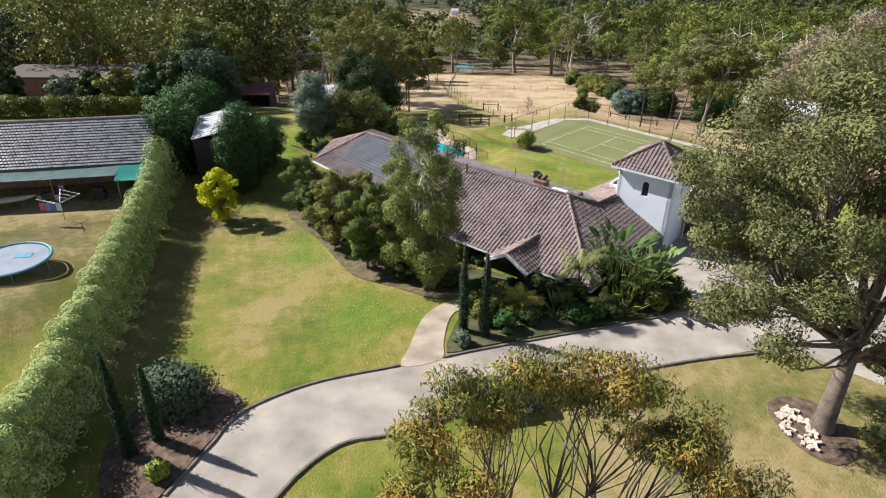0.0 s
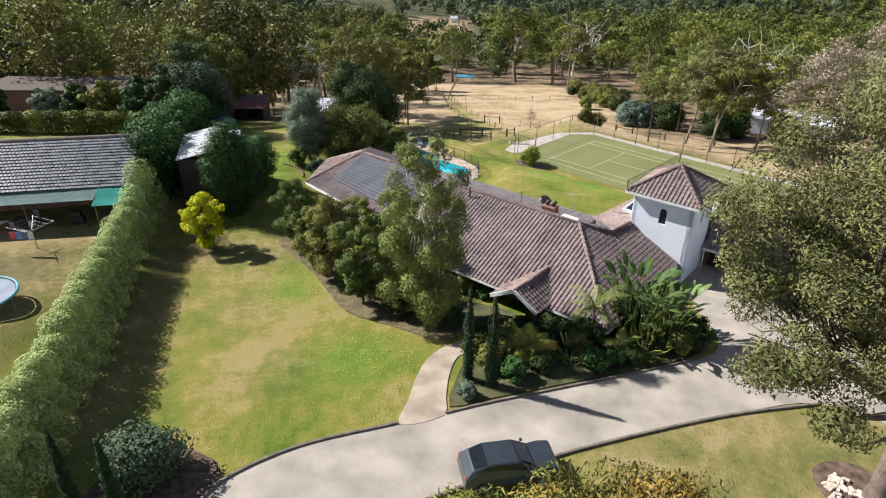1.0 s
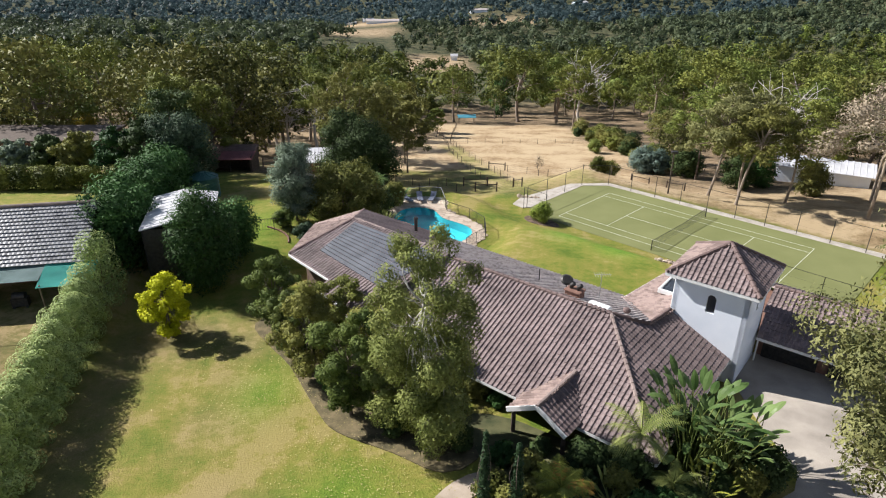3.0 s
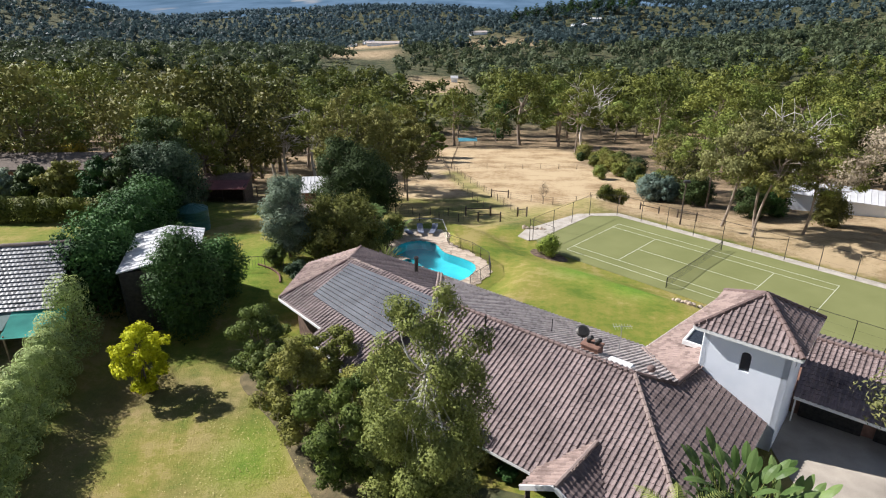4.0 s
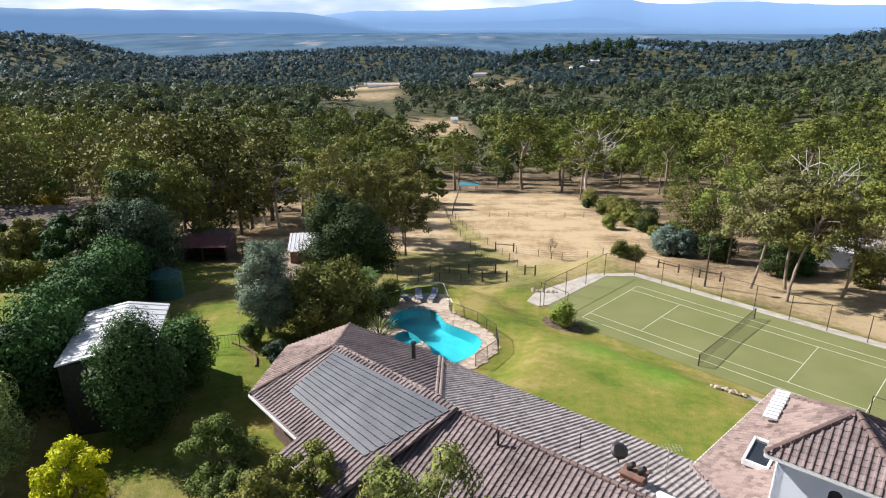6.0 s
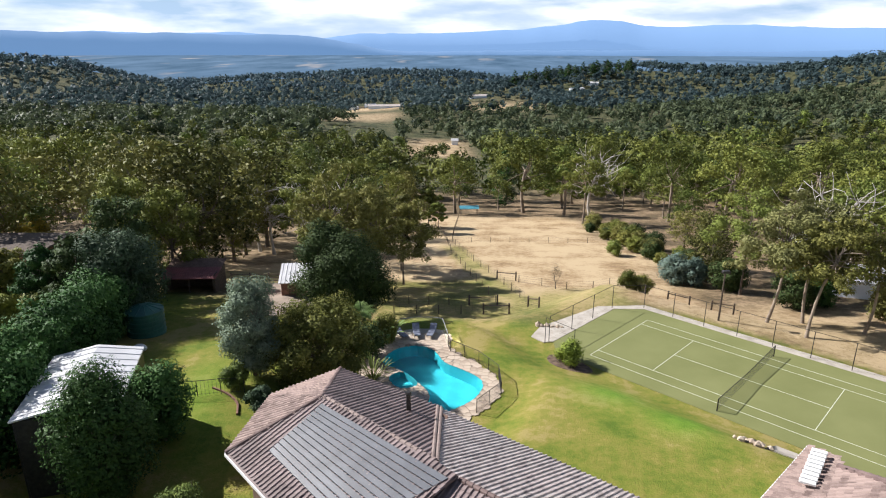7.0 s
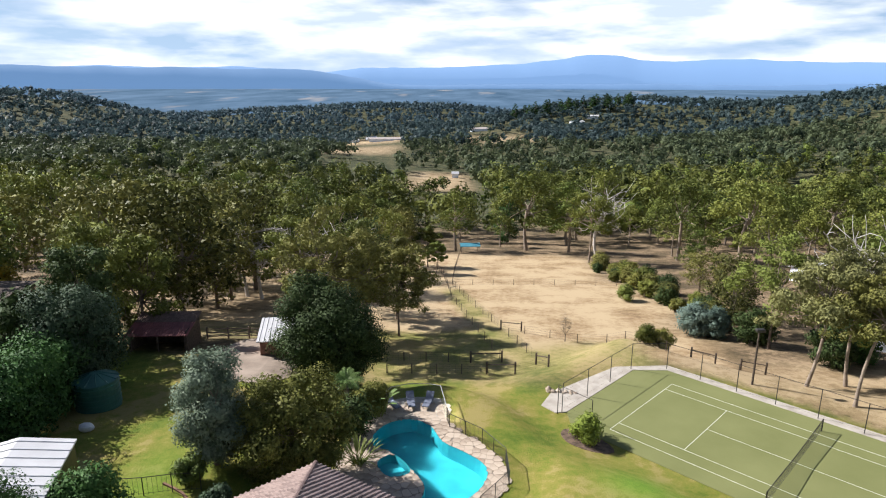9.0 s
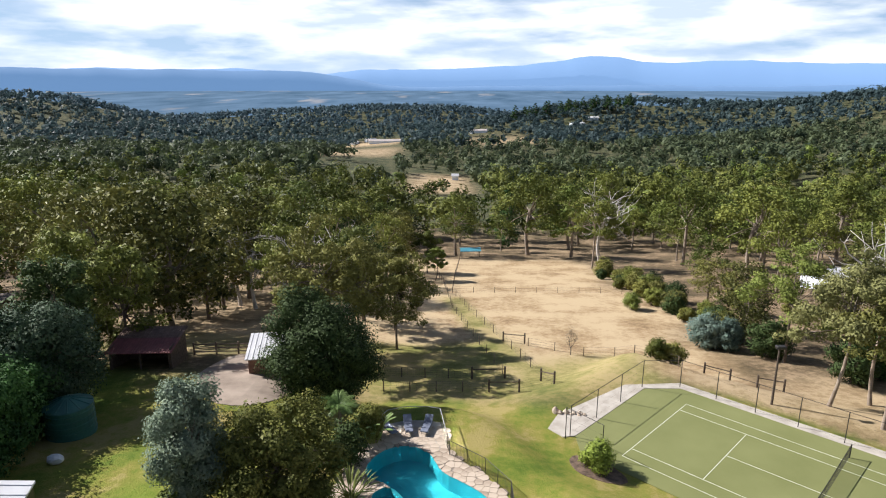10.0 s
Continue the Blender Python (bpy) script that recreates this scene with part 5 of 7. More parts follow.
def barbecue(x, y, turn):
    ob = thing("barbecue", x, y, gz(x, y), "black hooded barbecue on a wheeled trolley", "barbecue", turn=turn)
    block(ob, "trolley", 0, 0, .12, .78, 1.1, .5, "metal_dark")
    bm = bmesh.new()
    bmesh.ops.create_cone(bm, cap_ends=True, segments=14, radius1=.3, radius2=.3, depth=.8, matrix=Matrix.Translation((0, 0, .86)) @ Matrix.Rotation(radians(90), 4, "Y"))
    part("hood", bm, M["metal_dark"], ob)
    for sx in (-.42, .42):
        bm = bmesh.new()
        add_bar(bm, (sx, -.28, .1), (sx, -.22, .1), .1, sides=10)
        part("wheel", bm, M["rubber"], ob)


pt = np_(8.6, 5.1, 0)
garden_table(pt.x, pt.y, 12)
for ds, dt, tn in ((-.9, .9, 190), (.5, .95, 170), (-.4, -.9, 5)):
    pt = np_(8.6 + ds, 5.1 + dt, 0)
    garden_chair(pt.x, pt.y, tn)
pt = np_(4.6, 5.4, 0)
barbecue(pt.x, pt.y, 14)

tr = thing("trampoline", -28.8, 38.0, gz(-28.8, 38.0), "round trampoline with a blue pad and grey mat", "trampoline")
bm = bmesh.new()
bmesh.ops.create_cone(bm, cap_ends=True, segments=40, radius1=2.25, radius2=2.25, depth=.02, matrix=Matrix.Translation((0, 0, .88)))
part("mat", bm, M["tramp"], tr)
bm = bmesh.new()
for k in range(40):
    a0, a1 = k * math.pi / 20, (k + 1) * math.pi / 20
    add_bar(bm, (2.4 * math.cos(a0), 2.4 * math.sin(a0), .92), (2.4 * math.cos(a1), 2.4 * math.sin(a1), .92), .09, sides=6)
part("pad", bm, M["tramp_pad"], tr)
bm = bmesh.new()
add_box(bm, .5, .5, .905, 1.1, .6, .02, .2)
part("mat_patch", bm, M["tramp_pad"], tr, "pale blue patch on the mat")
for k in range(6):
    a = k * math.pi / 3
    bm = bmesh.new()
    add_bar(bm, (2.35 * math.cos(a), 2.35 * math.sin(a), 0), (2.35 * math.cos(a), 2.35 * math.sin(a), .9), .03)
    part("leg", bm, M["metal_grey"], tr)

hoist = thing("clothes_hoist", -30.6, 47.2, gz(-30.6, 47.2), "grey rotary clothes hoist with washing", "clothes line")
bm = bmesh.new()
add_bar(bm, (0, 0, 0), (0, 0, 2.1), .035)
part("mast", bm, M["metal_grey"], hoist)
for k in range(4):
    a = k * math.pi / 2 + .4
    bm = bmesh.new()
    add_bar(bm, (0, 0, 1.5), (1.6 * math.cos(a), 1.6 * math.sin(a), 2.1), .03)
    part("arm", bm, M["metal_grey"], hoist)
bm = bmesh.new()
for r in (.7, 1.1, 1.55):
    for k in range(4):
        a0, a1 = k * math.pi / 2 + .4, (k + 1) * math.pi / 2 + .4
        add_bar(bm, (r * math.cos(a0), r * math.sin(a0), 1.5 + .38 * r), (r * math.cos(a1), r * math.sin(a1), 1.5 + .38 * r), .012, sides=4)
part("line", bm, M["metal_grey"], hoist)
for k, c in enumerate(((.75, .1, .12), (.2, .3, .6), (.15, .2, .35), (.7, .7, .72))):
    bm = bmesh.new()
    add_box(bm, -.9 + k * .45, -.9, 1.55, .38, .03, .6, .1)
    part("washing", bm, surface("washing_cloth", tuple(v * .8 for v in c), c, 3, .9, .1), hoist)

# brick house far left, behind its clipped hedge
far_house = thing("brick_house", -57, 98.5, gz(-57, 98.5) + 1.5, "long red brick house with a flat brown roof", "house", turn=2)
block(far_house, "wall", 0, 0, -3, 2.9, 20, 8, "brick")
block(far_house, "roof", 0, 0, 2.9, 3.2, 21, 9, "post")
for k in range(4):
    block(far_house, "window", -7.5 + k * 5, -4.02, .9, 2.1, 1.6, .08, "glass")

right_house = thing("white_roof_house", 56.5, 103.5, gz(56.5, 103.5), "white-roofed house among trees", "house", turn=-30)
block(right_house, "wall", 0, 0, -1, 2.6, 12, 7, "render")
gable_roof(right_house, 12, 7, 2.6, 3.6, "colorbond", .5, .8)
block(right_house, "solar_panel", -1.5, -2.2, 3.12, 3.2, 3.2, 1.6, "solar")
far_shed = thing("far_shed", 74, 152, gz(74, 152), "pale roofed house among the woodland", "house", turn=20)
block(far_shed, "wall", 0, 0, -1, 2.6, 12, 7, "render")
gable_roof(far_shed, 12, 7, 2.6, 3.8, "colorbond", .5)
tarp = thing("tarp_shelter", 6.0, 203, gz(6, 203), "blue tarpaulin shelter at the edge of the trees", "shelter", turn=5)
for x in (-2.4, 2.4):
    for y in (-1.5, 1.5):
        block(tarp, "post", x, y, -.3, 2.0, .12, .12, "post")
gable_roof(tarp, 5, 3, 2.0, 2.6, "tramp_pad", .3)

# farm buildings in the valley
for k, (x, y, L_, wd, t) in enumerate(((-92, 940, 46, 10, 2), (-118, 985, 16, 10, 30), (-140, 960, 14, 9, 60), (44, 985, 26, 14, 10), (195, 1010, 20, 12, 25), (225, 1040, 18, 10, -10), (-30, 1010, 16, 10, 0), (-55, 505, 6, 4, 10), (5, 545, 5, 4, 0), (-560, 1120, 22, 12, 20), (-180, 900, 14, 9, 15))):
    fb = thing("farm_building", x, y, gz(x, y), "pale-roofed farm building far down the valley", "farm building", "farm buildings", t)
    block(fb, "wall", 0, 0, -1, 3.4, L_, wd, "render", bevel=0)
    gable_roof(fb, L_, wd, 3.4, 5.2, "colorbond" if k % 3 else "tile_grey", .6)

# car on the drive
car = thing("car", 3.6, 25.3, gz(3.6, 25.3) + .03, "dark grey hatchback parked on the drive", "car", turn=191)
prof = [(-2.15, .35), (-2.2, .75), (-2.05, .98), (-1.5, 1.05), (-.95, 1.1), (-.25, 1.48), (1.1, 1.5), (1.75, 1.25), (2.1, .95), (2.15, .4)]
bm = bmesh.new()
rows = []
for yy, sc in ((-.86, .9), (-.8, 1), (.8, 1), (.86, .9)):
    rows.append([bm.verts.new((x, yy * (1 if z < 1.1 else .84), .3 + (z - .3) * (sc if z > .5 else 1))) for x, z in prof])
for a, b in zip(rows, rows[1:]):
    for i in range(len(prof) - 1):
        bm.faces.new((a[i], a[i + 1], b[i + 1], b[i]))
bm.faces.new(rows[0][::-1])
bm.faces.new(rows[-1])
bmesh.ops.recalc_face_normals(bm, faces=bm.faces[:])
bmesh.ops.bevel(bm, geom=bm.edges[:], offset=.03, segments=1, affect="EDGES")
part("body", bm, M["car"], car)
for nm, x0, z0, x1, z1 in (("windscreen", -.93, 1.15, -.3, 1.47), ("rear_window", 1.16, 1.5, 1.72, 1.28)):
    bm = bmesh.new()
    q = [bm.verts.new(p) for p in ((x0, -.62, z0 + .02), (x1, -.56, z1 + .02), (x1, .56, z1 + .02), (x0, .62, z0 + .02))]
    bm.faces.new(q)
    bmesh.ops.solidify(bm, geom=bm.faces[:], thickness=.02)
    part(nm, bm, M["glass"], car)
for s in (-1, 1):
    bm = bmesh.new()
    q = [bm.verts.new(p) for p in ((-.8, s * .77, 1.12), (-.25, s * .73, 1.4), (1.05, s * .73, 1.42), (1.55, s * .76, 1.18))]
    bm.faces.new(q)
    bmesh.ops.solidify(bm, geom=bm.faces[:], thickness=.03)
    part("side_window", bm, M["glass"], car)
    for x in (-1.4, 1.35):
        wh = new("wheel")
        wh.parent = car
        bm = bmesh.new()
        bmesh.ops.create_cone(bm, cap_ends=True, segments=20, radius1=.32, radius2=.32, depth=.2, matrix=Matrix.Translation((x, s * .78, .32)) @ Matrix.Rotation(radians(90), 4, "X"))
        part("tyre", bm, M["rubber"], wh)
        bm = bmesh.new()
        bmesh.ops.create_cone(bm, cap_ends=True, segments=16, radius1=.2, radius2=.2, depth=.23, matrix=Matrix.Translation((x, s * .78, .32)) @ Matrix.Rotation(radians(90), 4, "X"))
        part("rim", bm, M["metal_grey"], wh)
    bm = bmesh.new()
    add_box(bm, -2.1, s * .6, .75, .1, .35, .14, 0, .03)
    part("headlight", bm, M["white"], car)
    bm = bmesh.new()
    add_box(bm, 2.05, s * .66, .86, .16, .2, .22, 0, .03)
    part("tail_light", bm, M["red_lamp"], car)
    bm = bmesh.new()
    add_box(bm, -.82, s * .95, 1.08, .14, .18, .13, 0, .04)
    part("wing_mirror", bm, M["car"], car)

# ---- paddock fences ----
wire_fence("paddock_fence", [(6.0, 99.5), (3.5, 115), (.8, 132), (-.8, 157), (-3, 175)], 1.15, 4.0, "wire paddock fence with thin timber posts", "timber", .05, 4, .008, "paddock fences", upright=1.3)
wire_fence("paddock_fence", [(10.6, 94.7), (7.2, 112.7), (3.4, 130), (.9, 145), (1.5, 165), (3, 195)], 1.15, 4.0, "wire paddock fence with thin timber posts", "timber", .05, 4, .008, "paddock fences", upright=1.3)
wire_fence("paddock_fence", [(.9, 145), (16, 145.5), (31, 144.5)], 1.1, 4.0, "wire paddock fence with thin timber posts", "timber", .05, 4, .008, "paddock fences")
wire_fence("paddock_fence", [(7.2, 112.7), (13, 108.5), (19, 104.3), (23, 96)], 1.1, 3.5, "wire paddock fence with thin timber posts", "timber", .05, 4, .008, "paddock fences")
wire_fence("garden_fence", [(-6, 94), (4.2, 93.9)], 1.1, 2.5, "low wire garden fence with dark posts", "post", .06, 5, .007, "garden fences", upright=.6)
wire_fence("garden_fence", [(-7, 98.5), (2.7, 97.8)], 1.1, 2.5, "low wire garden fence with dark posts", "post", .06, 5, .007, "garden fences", upright=.6)
wire_fence("garden_fence", [(7.1, 93.9), (10.6, 94.6)], 1.1, 3.5, "low wire garden fence with dark posts", "post", .06, 5, .007, "garden fences")
wire_fence("yard_fence", [(-20.9, 66.0), (-17.2, 66.4)], 1.2, 1.9, "dark steel garden fence with thin pickets", "metal_dark", .03, 2, .01, rail=.02, upright=.25)
wire_fence("yard_fence", [(-17.2, 66.4), (-14.2, 67.2)], 1.2, 1.5, "dark steel garden fence with thin pickets", "metal_dark", .03, 2, .01, rail=.02, upright=.25)


def strainer(x, y, dx, dy, group="fence strainers"):
    ob = thing("gate_frame", x, y, gz(x, y), "dark timber strainer posts with a top rail", "gate", group)
    for k in (0, 1):
        px_, py_ = dx * k, dy * k
        dz = gz(x + px_, y + py_) - gz(x, y)
        bm = bmesh.new()
        add_bar(bm, (px_, py_, dz - .3), (px_, py_, dz + 1.35), .1, sides=8)
        part("post", bm, M["post"], ob)
    bm = bmesh.new()
    dz = gz(x + dx, y + dy) - gz(x, y)
    add_bar(bm, (0, 0, 1.05), (dx, dy, dz + 1.05), .06, sides=6)
    part("rail", bm, M["post"], ob)


for q in ((4.2, 93.9, 2.9, 0), (2.7, 97.8, 3.4, .3), (10.6, 94.7, -.9, 2.6), (7.2, 112.7, 2.6, -.9), (26.3, 97.5, 2.2, -1.0), (30.5, 95.0, 2.2, -.8)):
    strainer(*q)

# pool fence, glass, loungers
wire_fence("pool_fence", curve([(.2, 79.2), (.4, 78.2), (2.8, 76.1), (4.3, 73.6), (4.3, 71), (2.3, 68.4)], 1.8), 1.2, 1.9, "dark steel pool fence with thin pickets", "metal_dark", .03, 2, .01, rail=.018, upright=.12)
gm = bpy.data.materials.new("pool_glass")
gm.use_nodes = True
pb_ = gm.node_tree.nodes["Principled BSDF"]
pb_.inputs["Base Color"].default_value = (.85, .95, .92, 1)
pb_.inputs["Roughness"].default_value, pb_.inputs["Transmission Weight"].default_value, pb_.inputs["IOR"].default_value = .02, 1, 1.1
gl = tagged(new("glass_fence"), "frameless glass pool fence with a steel rail", "fence")
gpts = [(-5.0, 80.9), (-4.4, 82.3), (-3.0, 82.9), (-1.4, 82.9), (-.35, 82.6), (.15, 79.3)]
for a, b in zip(gpts, gpts[1:]):
    d = Vector((b[0] - a[0], b[1] - a[1], 0))
    bm = bmesh.new()
    add_box(bm, (a[0] + b[0]) / 2, (a[1] + b[1]) / 2, 1.95, d.length - .06, .015, 1.2, math.atan2(d.y, d.x))
    g_ = part("glass_panel", bm, gm, gl)
    g_.visible_shadow = False
    bm = bmesh.new()
    add_bar(bm, (*a, 2.57), (*b, 2.57), .03)
    part("rail", bm, M["metal_grey"], gl)
drape("lounger_deck", gpts + [(.1, 78.6), (-4.0, 80.0)], M["concrete"], .06, label="pale paving under the loungers", category="paving", flat=1.3)


def lounger(x, y, turn):
    ob = thing("sun_lounger", x, y, 1.38, "navy fabric sun lounger on the pool paving", "lounger", "pool loungers", turn)
    block(ob, "seat", 0, 0, .25, .4, .65, .8, "lounger", bevel=.05)
    bm = bmesh.new()
    bmesh.ops.create_cube(bm, size=1, matrix=Matrix.Translation((0, .66, .55)) @ Matrix.Rotation(radians(38), 4, "X") @ Matrix.Diagonal((.65, .75, .12, 1)))
    bmesh.ops.bevel(bm, geom=bm.edges[:], offset=.03, segments=1, affect="EDGES")
    part("backrest", bm, M["lounger"], ob)
    bm = bmesh.new()
    add_box(bm, 0, -.65, .33, .6, .5, .12, 0, .04)
    part("footrest", bm, M["lounger"], ob)
    for sx in (-.28, .28):
        for sy in (-.6, .35):
            bm = bmesh.new()
            add_bar(bm, (sx, sy, 0), (sx, sy, .3), .025)
            part("leg", bm, M["metal_grey"], ob)


lounger(-2.75, 81.5, 10)
lounger(-1.35, 81.5, -12)
lounger(-4.2, 81.2, 35)
# stone flags of the deck
rng = np.random.default_rng(5)
deck = bpy.data.objects["pool_deck"]
seeds = []
for _ in range(5000):
    x, y = rng.uniform(-7.4, 4.4), rng.uniform(66, 82)
    if inside(x, y, DECK) and not inside(x, y, POOL) and not inside(x, y, SPA) and all((x - a) ** 2 + (y - b) ** 2 > .17 for a, b in seeds):
        seeds.append((x, y))


def cell(x, y):
    """The paving stone round a seed: its share of the deck, kept off the water."""
    poly = [(.42 * math.cos(a * .785), .42 * math.sin(a * .785)) for a in range(8)]
    for a, b in seeds:
        dx, dy = a - x, b - y
        q = dx * dx + dy * dy
        if 0 < q < .9:
            out = []
            for p0, p1 in zip(poly, poly[1:] + poly[:1]):
                s0, s1 = p0[0] * dx + p0[1] * dy - q / 2, p1[0] * dx + p1[1] * dy - q / 2
                if s0 <= 0:
                    out.append(p0)
                if s0 * s1 < 0:
                    t = s0 / (s0 - s1)
                    out.append((p0[0] + (p1[0] - p0[0]) * t, p0[1] + (p1[1] - p0[1]) * t))
            poly = out
    done = []
    for px_, py_ in poly:
        k = .94
        while k > .2 and (inside(x + px_ * k, y + py_ * k, POOL) or inside(x + px_ * k, y + py_ * k, SPA)):
            k -= .06
        done.append((px_ * k, py_ * k))
    return done


for x, y in seeds[:300]:
    loop = cell(x, y)
    k = len(loop)
    V = [(a, b, 0) for a, b in loop] + [(a * 1.03, b * 1.03, -.05) for a, b in loop]
    F = [tuple(range(k))] + [(i, k + i, k + (i + 1) % k, (i + 1) % k) for i in range(k)]
    st_ = raw("paving_stone", V, F, M["stone"], deck)
    st_.location = (x, y, 1.37 + rng.uniform(-.005, .01))
V, F = [], []
for x, y in seeds[300:]:
    loop = cell(x, y)
    k, b0 = len(loop), len(V)
    V += [(x + a, y + b, 1.37) for a, b in loop] + [(x + a * 1.03, y + b * 1.03, 1.32) for a, b in loop]
    F += [tuple(range(b0, b0 + k))] + [(b0 + i, b0 + k + i, b0 + k + (i + 1) % k, b0 + (i + 1) % k) for i in range(k)]
if V:
    raw("paving_stones", V, F, M["stone"], deck)["kind"] = "stuff"
# rocks by the court steps
rng = np.random.default_rng(8)
for x, y, n_ in ((10.4, 86.4, 12), (20.4, 64.2, 14)):
    for k in range(n_):
        bm = bmesh.new()
        s = rng.uniform(.14, .34)
        bmesh.ops.create_icosphere(bm, subdivisions=1, radius=s)
        for v in bm.verts:
            v.co *= rng.uniform(.75, 1.2)
        rx, ry = x + rng.normal() * .55, y + rng.normal() * .5
        ob = tagged(part("garden_rock", bm, M["stone"]), "pale rough rock at the lawn's edge", "rock", "garden rocks")
        ob.location = (rx, ry, gz(rx, ry) + s * .3)
# split firewood round the big gum
for k in range(70):
    bm = bmesh.new()
    a, q = rng.uniform(0, 6.28), rng.uniform(.6, 1.5)
    add_box(bm, 0, 0, 0, rng.uniform(.2, .45), rng.uniform(.1, .18), .1, rng.uniform(0, 3), .01)
    ob = tagged(part("firewood", bm, M["chips"]), "pale split log on the mulch", "log", "split logs")
    x, y = 18.2 + q * math.cos(a) * .55, 24.0 + q * math.sin(a)
    ob.location = (x, y, gz(x, y) + .1 + rng.uniform(0, .06))

# ---- garden plants ----
def R(s):
    return np.random.default_rng(s)


# front gum, just below the camera's start
blobs = [(-3.6, .9, 9.4, 1.2, 1.0, .9), (-2.4, 1.7, 10.2, 1.4, 1.0, .8), (-.8, 2.2, 10.7, 1.5, 1.0, .75), (.9, 2.2, 10.7, 1.5, 1.0, .75), (2.4, 1.6, 10.2, 1.4, 1.0, .85), (3.6, .8, 9.5, 1.2, 1.1, 1.0), (4.4, -.4, 8.6, 1.1, 1.2, 1.2),
         (-3.4, -1.8, 8.8, 1.6, 1.2, .9), (-1.4, -3.2, 8.8, 1.5, 1.2, .8), (4.3, -1.8, 7.8, 1.3, 1.2, 1.0), (-4.6, -2.8, 8.2, 1.5, 1.2, .9), (1.4, -3.8, 8.6, 1.9, 1.0, .8), (3.4, -3.2, 7.4, 1.6, 1.2, .9), (-2.8, -4.2, 8.4, 1.4, 1.1, .8), (-2.4, -.4, 8.8, 1.1, .9, .6)]
blobs += [(-4.2, -.6, 8.6, 1.0, 1.0, 1.0), (-1.6, 1.9, 9.6, 1.2, .8, .8), (.4, 2.2, 9.8, 1.2, .8, .8), (4.9, -1.0, 7.2, .9, 1.0, 1.1), (3.2, 1.3, 9.2, 1.1, .9, .8), (5.2, -2.6, 6.6, 1.1, 1.1, 1.0)]
plant("gum_tree", "spreading gum tree with golden-green drooping leaves beside the drive", "tree", blobs, None, 80000, .09, "gumgold", "bark", 3.4, .2, (4.0, 12.4), seed=3, shell=.2, droop=2.6, long=4.4, twigs=7, lean=(.2, .3), core=0, clump=8, toss=.6)
# large gum by the right of the drive
blobs = [(-4.6, 5.6, 11.0, 2.3, 2.2, 1.7), (-2.0, 7.0, 13.2, 2.6, 2.4, 1.8), (1.5, 7.5, 14.8, 2.8, 2.6, 1.9), (5, 7.0, 14.5, 2.8, 2.6, 2.0), (-5.4, 2.6, 9.2, 1.9, 1.9, 1.4), (-3.6, 3.2, 12.2, 2.2, 2.2, 1.6), (0, 3.6, 13.8, 2.6, 2.4, 1.6), (4, 3.2, 13.8, 2.6, 2.6, 1.8),
         (-5.2, -.6, 8.0, 1.5, 1.5, 1.1), (-3.9, .4, 10.4, 1.6, 1.5, 1.1), (1.2, .4, 9.4, 2.2, 1.8, 1.2), (4.2, .4, 11, 2.6, 2.4, 1.8), (-6.1, 5.0, 7.4, 1.5, 1.5, 1.1), (-2.6, 6.6, 9.2, 2.0, 2.0, 1.4), (2.5, 6.4, 10.4, 2.6, 2.2, 1.5), (7.5, 4, 12.5, 3, 3, 2), (7, 8.5, 13, 3, 3, 2.2),
         (1.6, -2.2, 5.6, 1.6, 1.6, 1.0), (3.4, -1.6, 7.4, 2.0, 1.8, 1.2), (-4.4, 8.4, 9.6, 1.8, 1.8, 1.4), (4.5, 10.5, 13.5, 3, 3, 2)]
blobs += [(-6.0, 1.0, 7.0, 1.2, 1.2, .9), (-4.6, -2.0, 6.6, 1.1, 1.1, .8), (-3.0, -1.5, 8.4, 1.2, 1.2, .9), (-6.2, 2.6, 9.6, 1.3, 1.3, 1.0), (-2.2, 1.5, 7.6, 1.0, 1.0, .8), (-6.6, 3.8, 11.4, 1.4, 1.4, 1.1), (-1.2, -.6, 10.6, 1.4, 1.4, 1.0)]
blobs = [(b[0] + (1.3 if b[1] > 4.5 and b[0] < -1.5 else 0), *b[1:3], b[3] * 1.2, b[4] * 1.25, b[5] * 1.3) for b in blobs]
plant("gum_tree", "large old gum tree with a leaning trunk and olive leaves", "tree", blobs, None, 165000, .095, "gumleaf", "bark", 4.4, .5, (19.3, 24.0), seed=5, core=0, clump=8, shell=.25, droop=.6, long=2.4, twigs=5, lean=(1.3, 1.6))
# birch before the house
blobs = []
rb = R(4)
for k in range(26):
    h = k / 25
    a, q = k * 2.4, 2.3 * math.sin(math.pi * (.2 + .72 * (1 - h))) * rb.uniform(.45, 1)
    blobs.append((math.cos(a) * q, math.sin(a) * q, 1.8 + 10.0 * h, .95 * (1.25 - .6 * h), .95 * (1.25 - .6 * h), 1.5 * (1.15 - .5 * h)))
blobs = [(b[0], b[1], b[2], b[3] * 1.25, b[4] * 1.25, b[5] * 1.05) for b in blobs]
plant("birch_tree", "tall weeping birch with pale green leaves and a white trunk", "tree", blobs, None, 72000, .068, "birch", "bark_birch", 9.5, .13, (-.5, 38.4), seed=6, shell=.1, droop=1.8, long=1.9, twigs=1, core=0, clump=5)
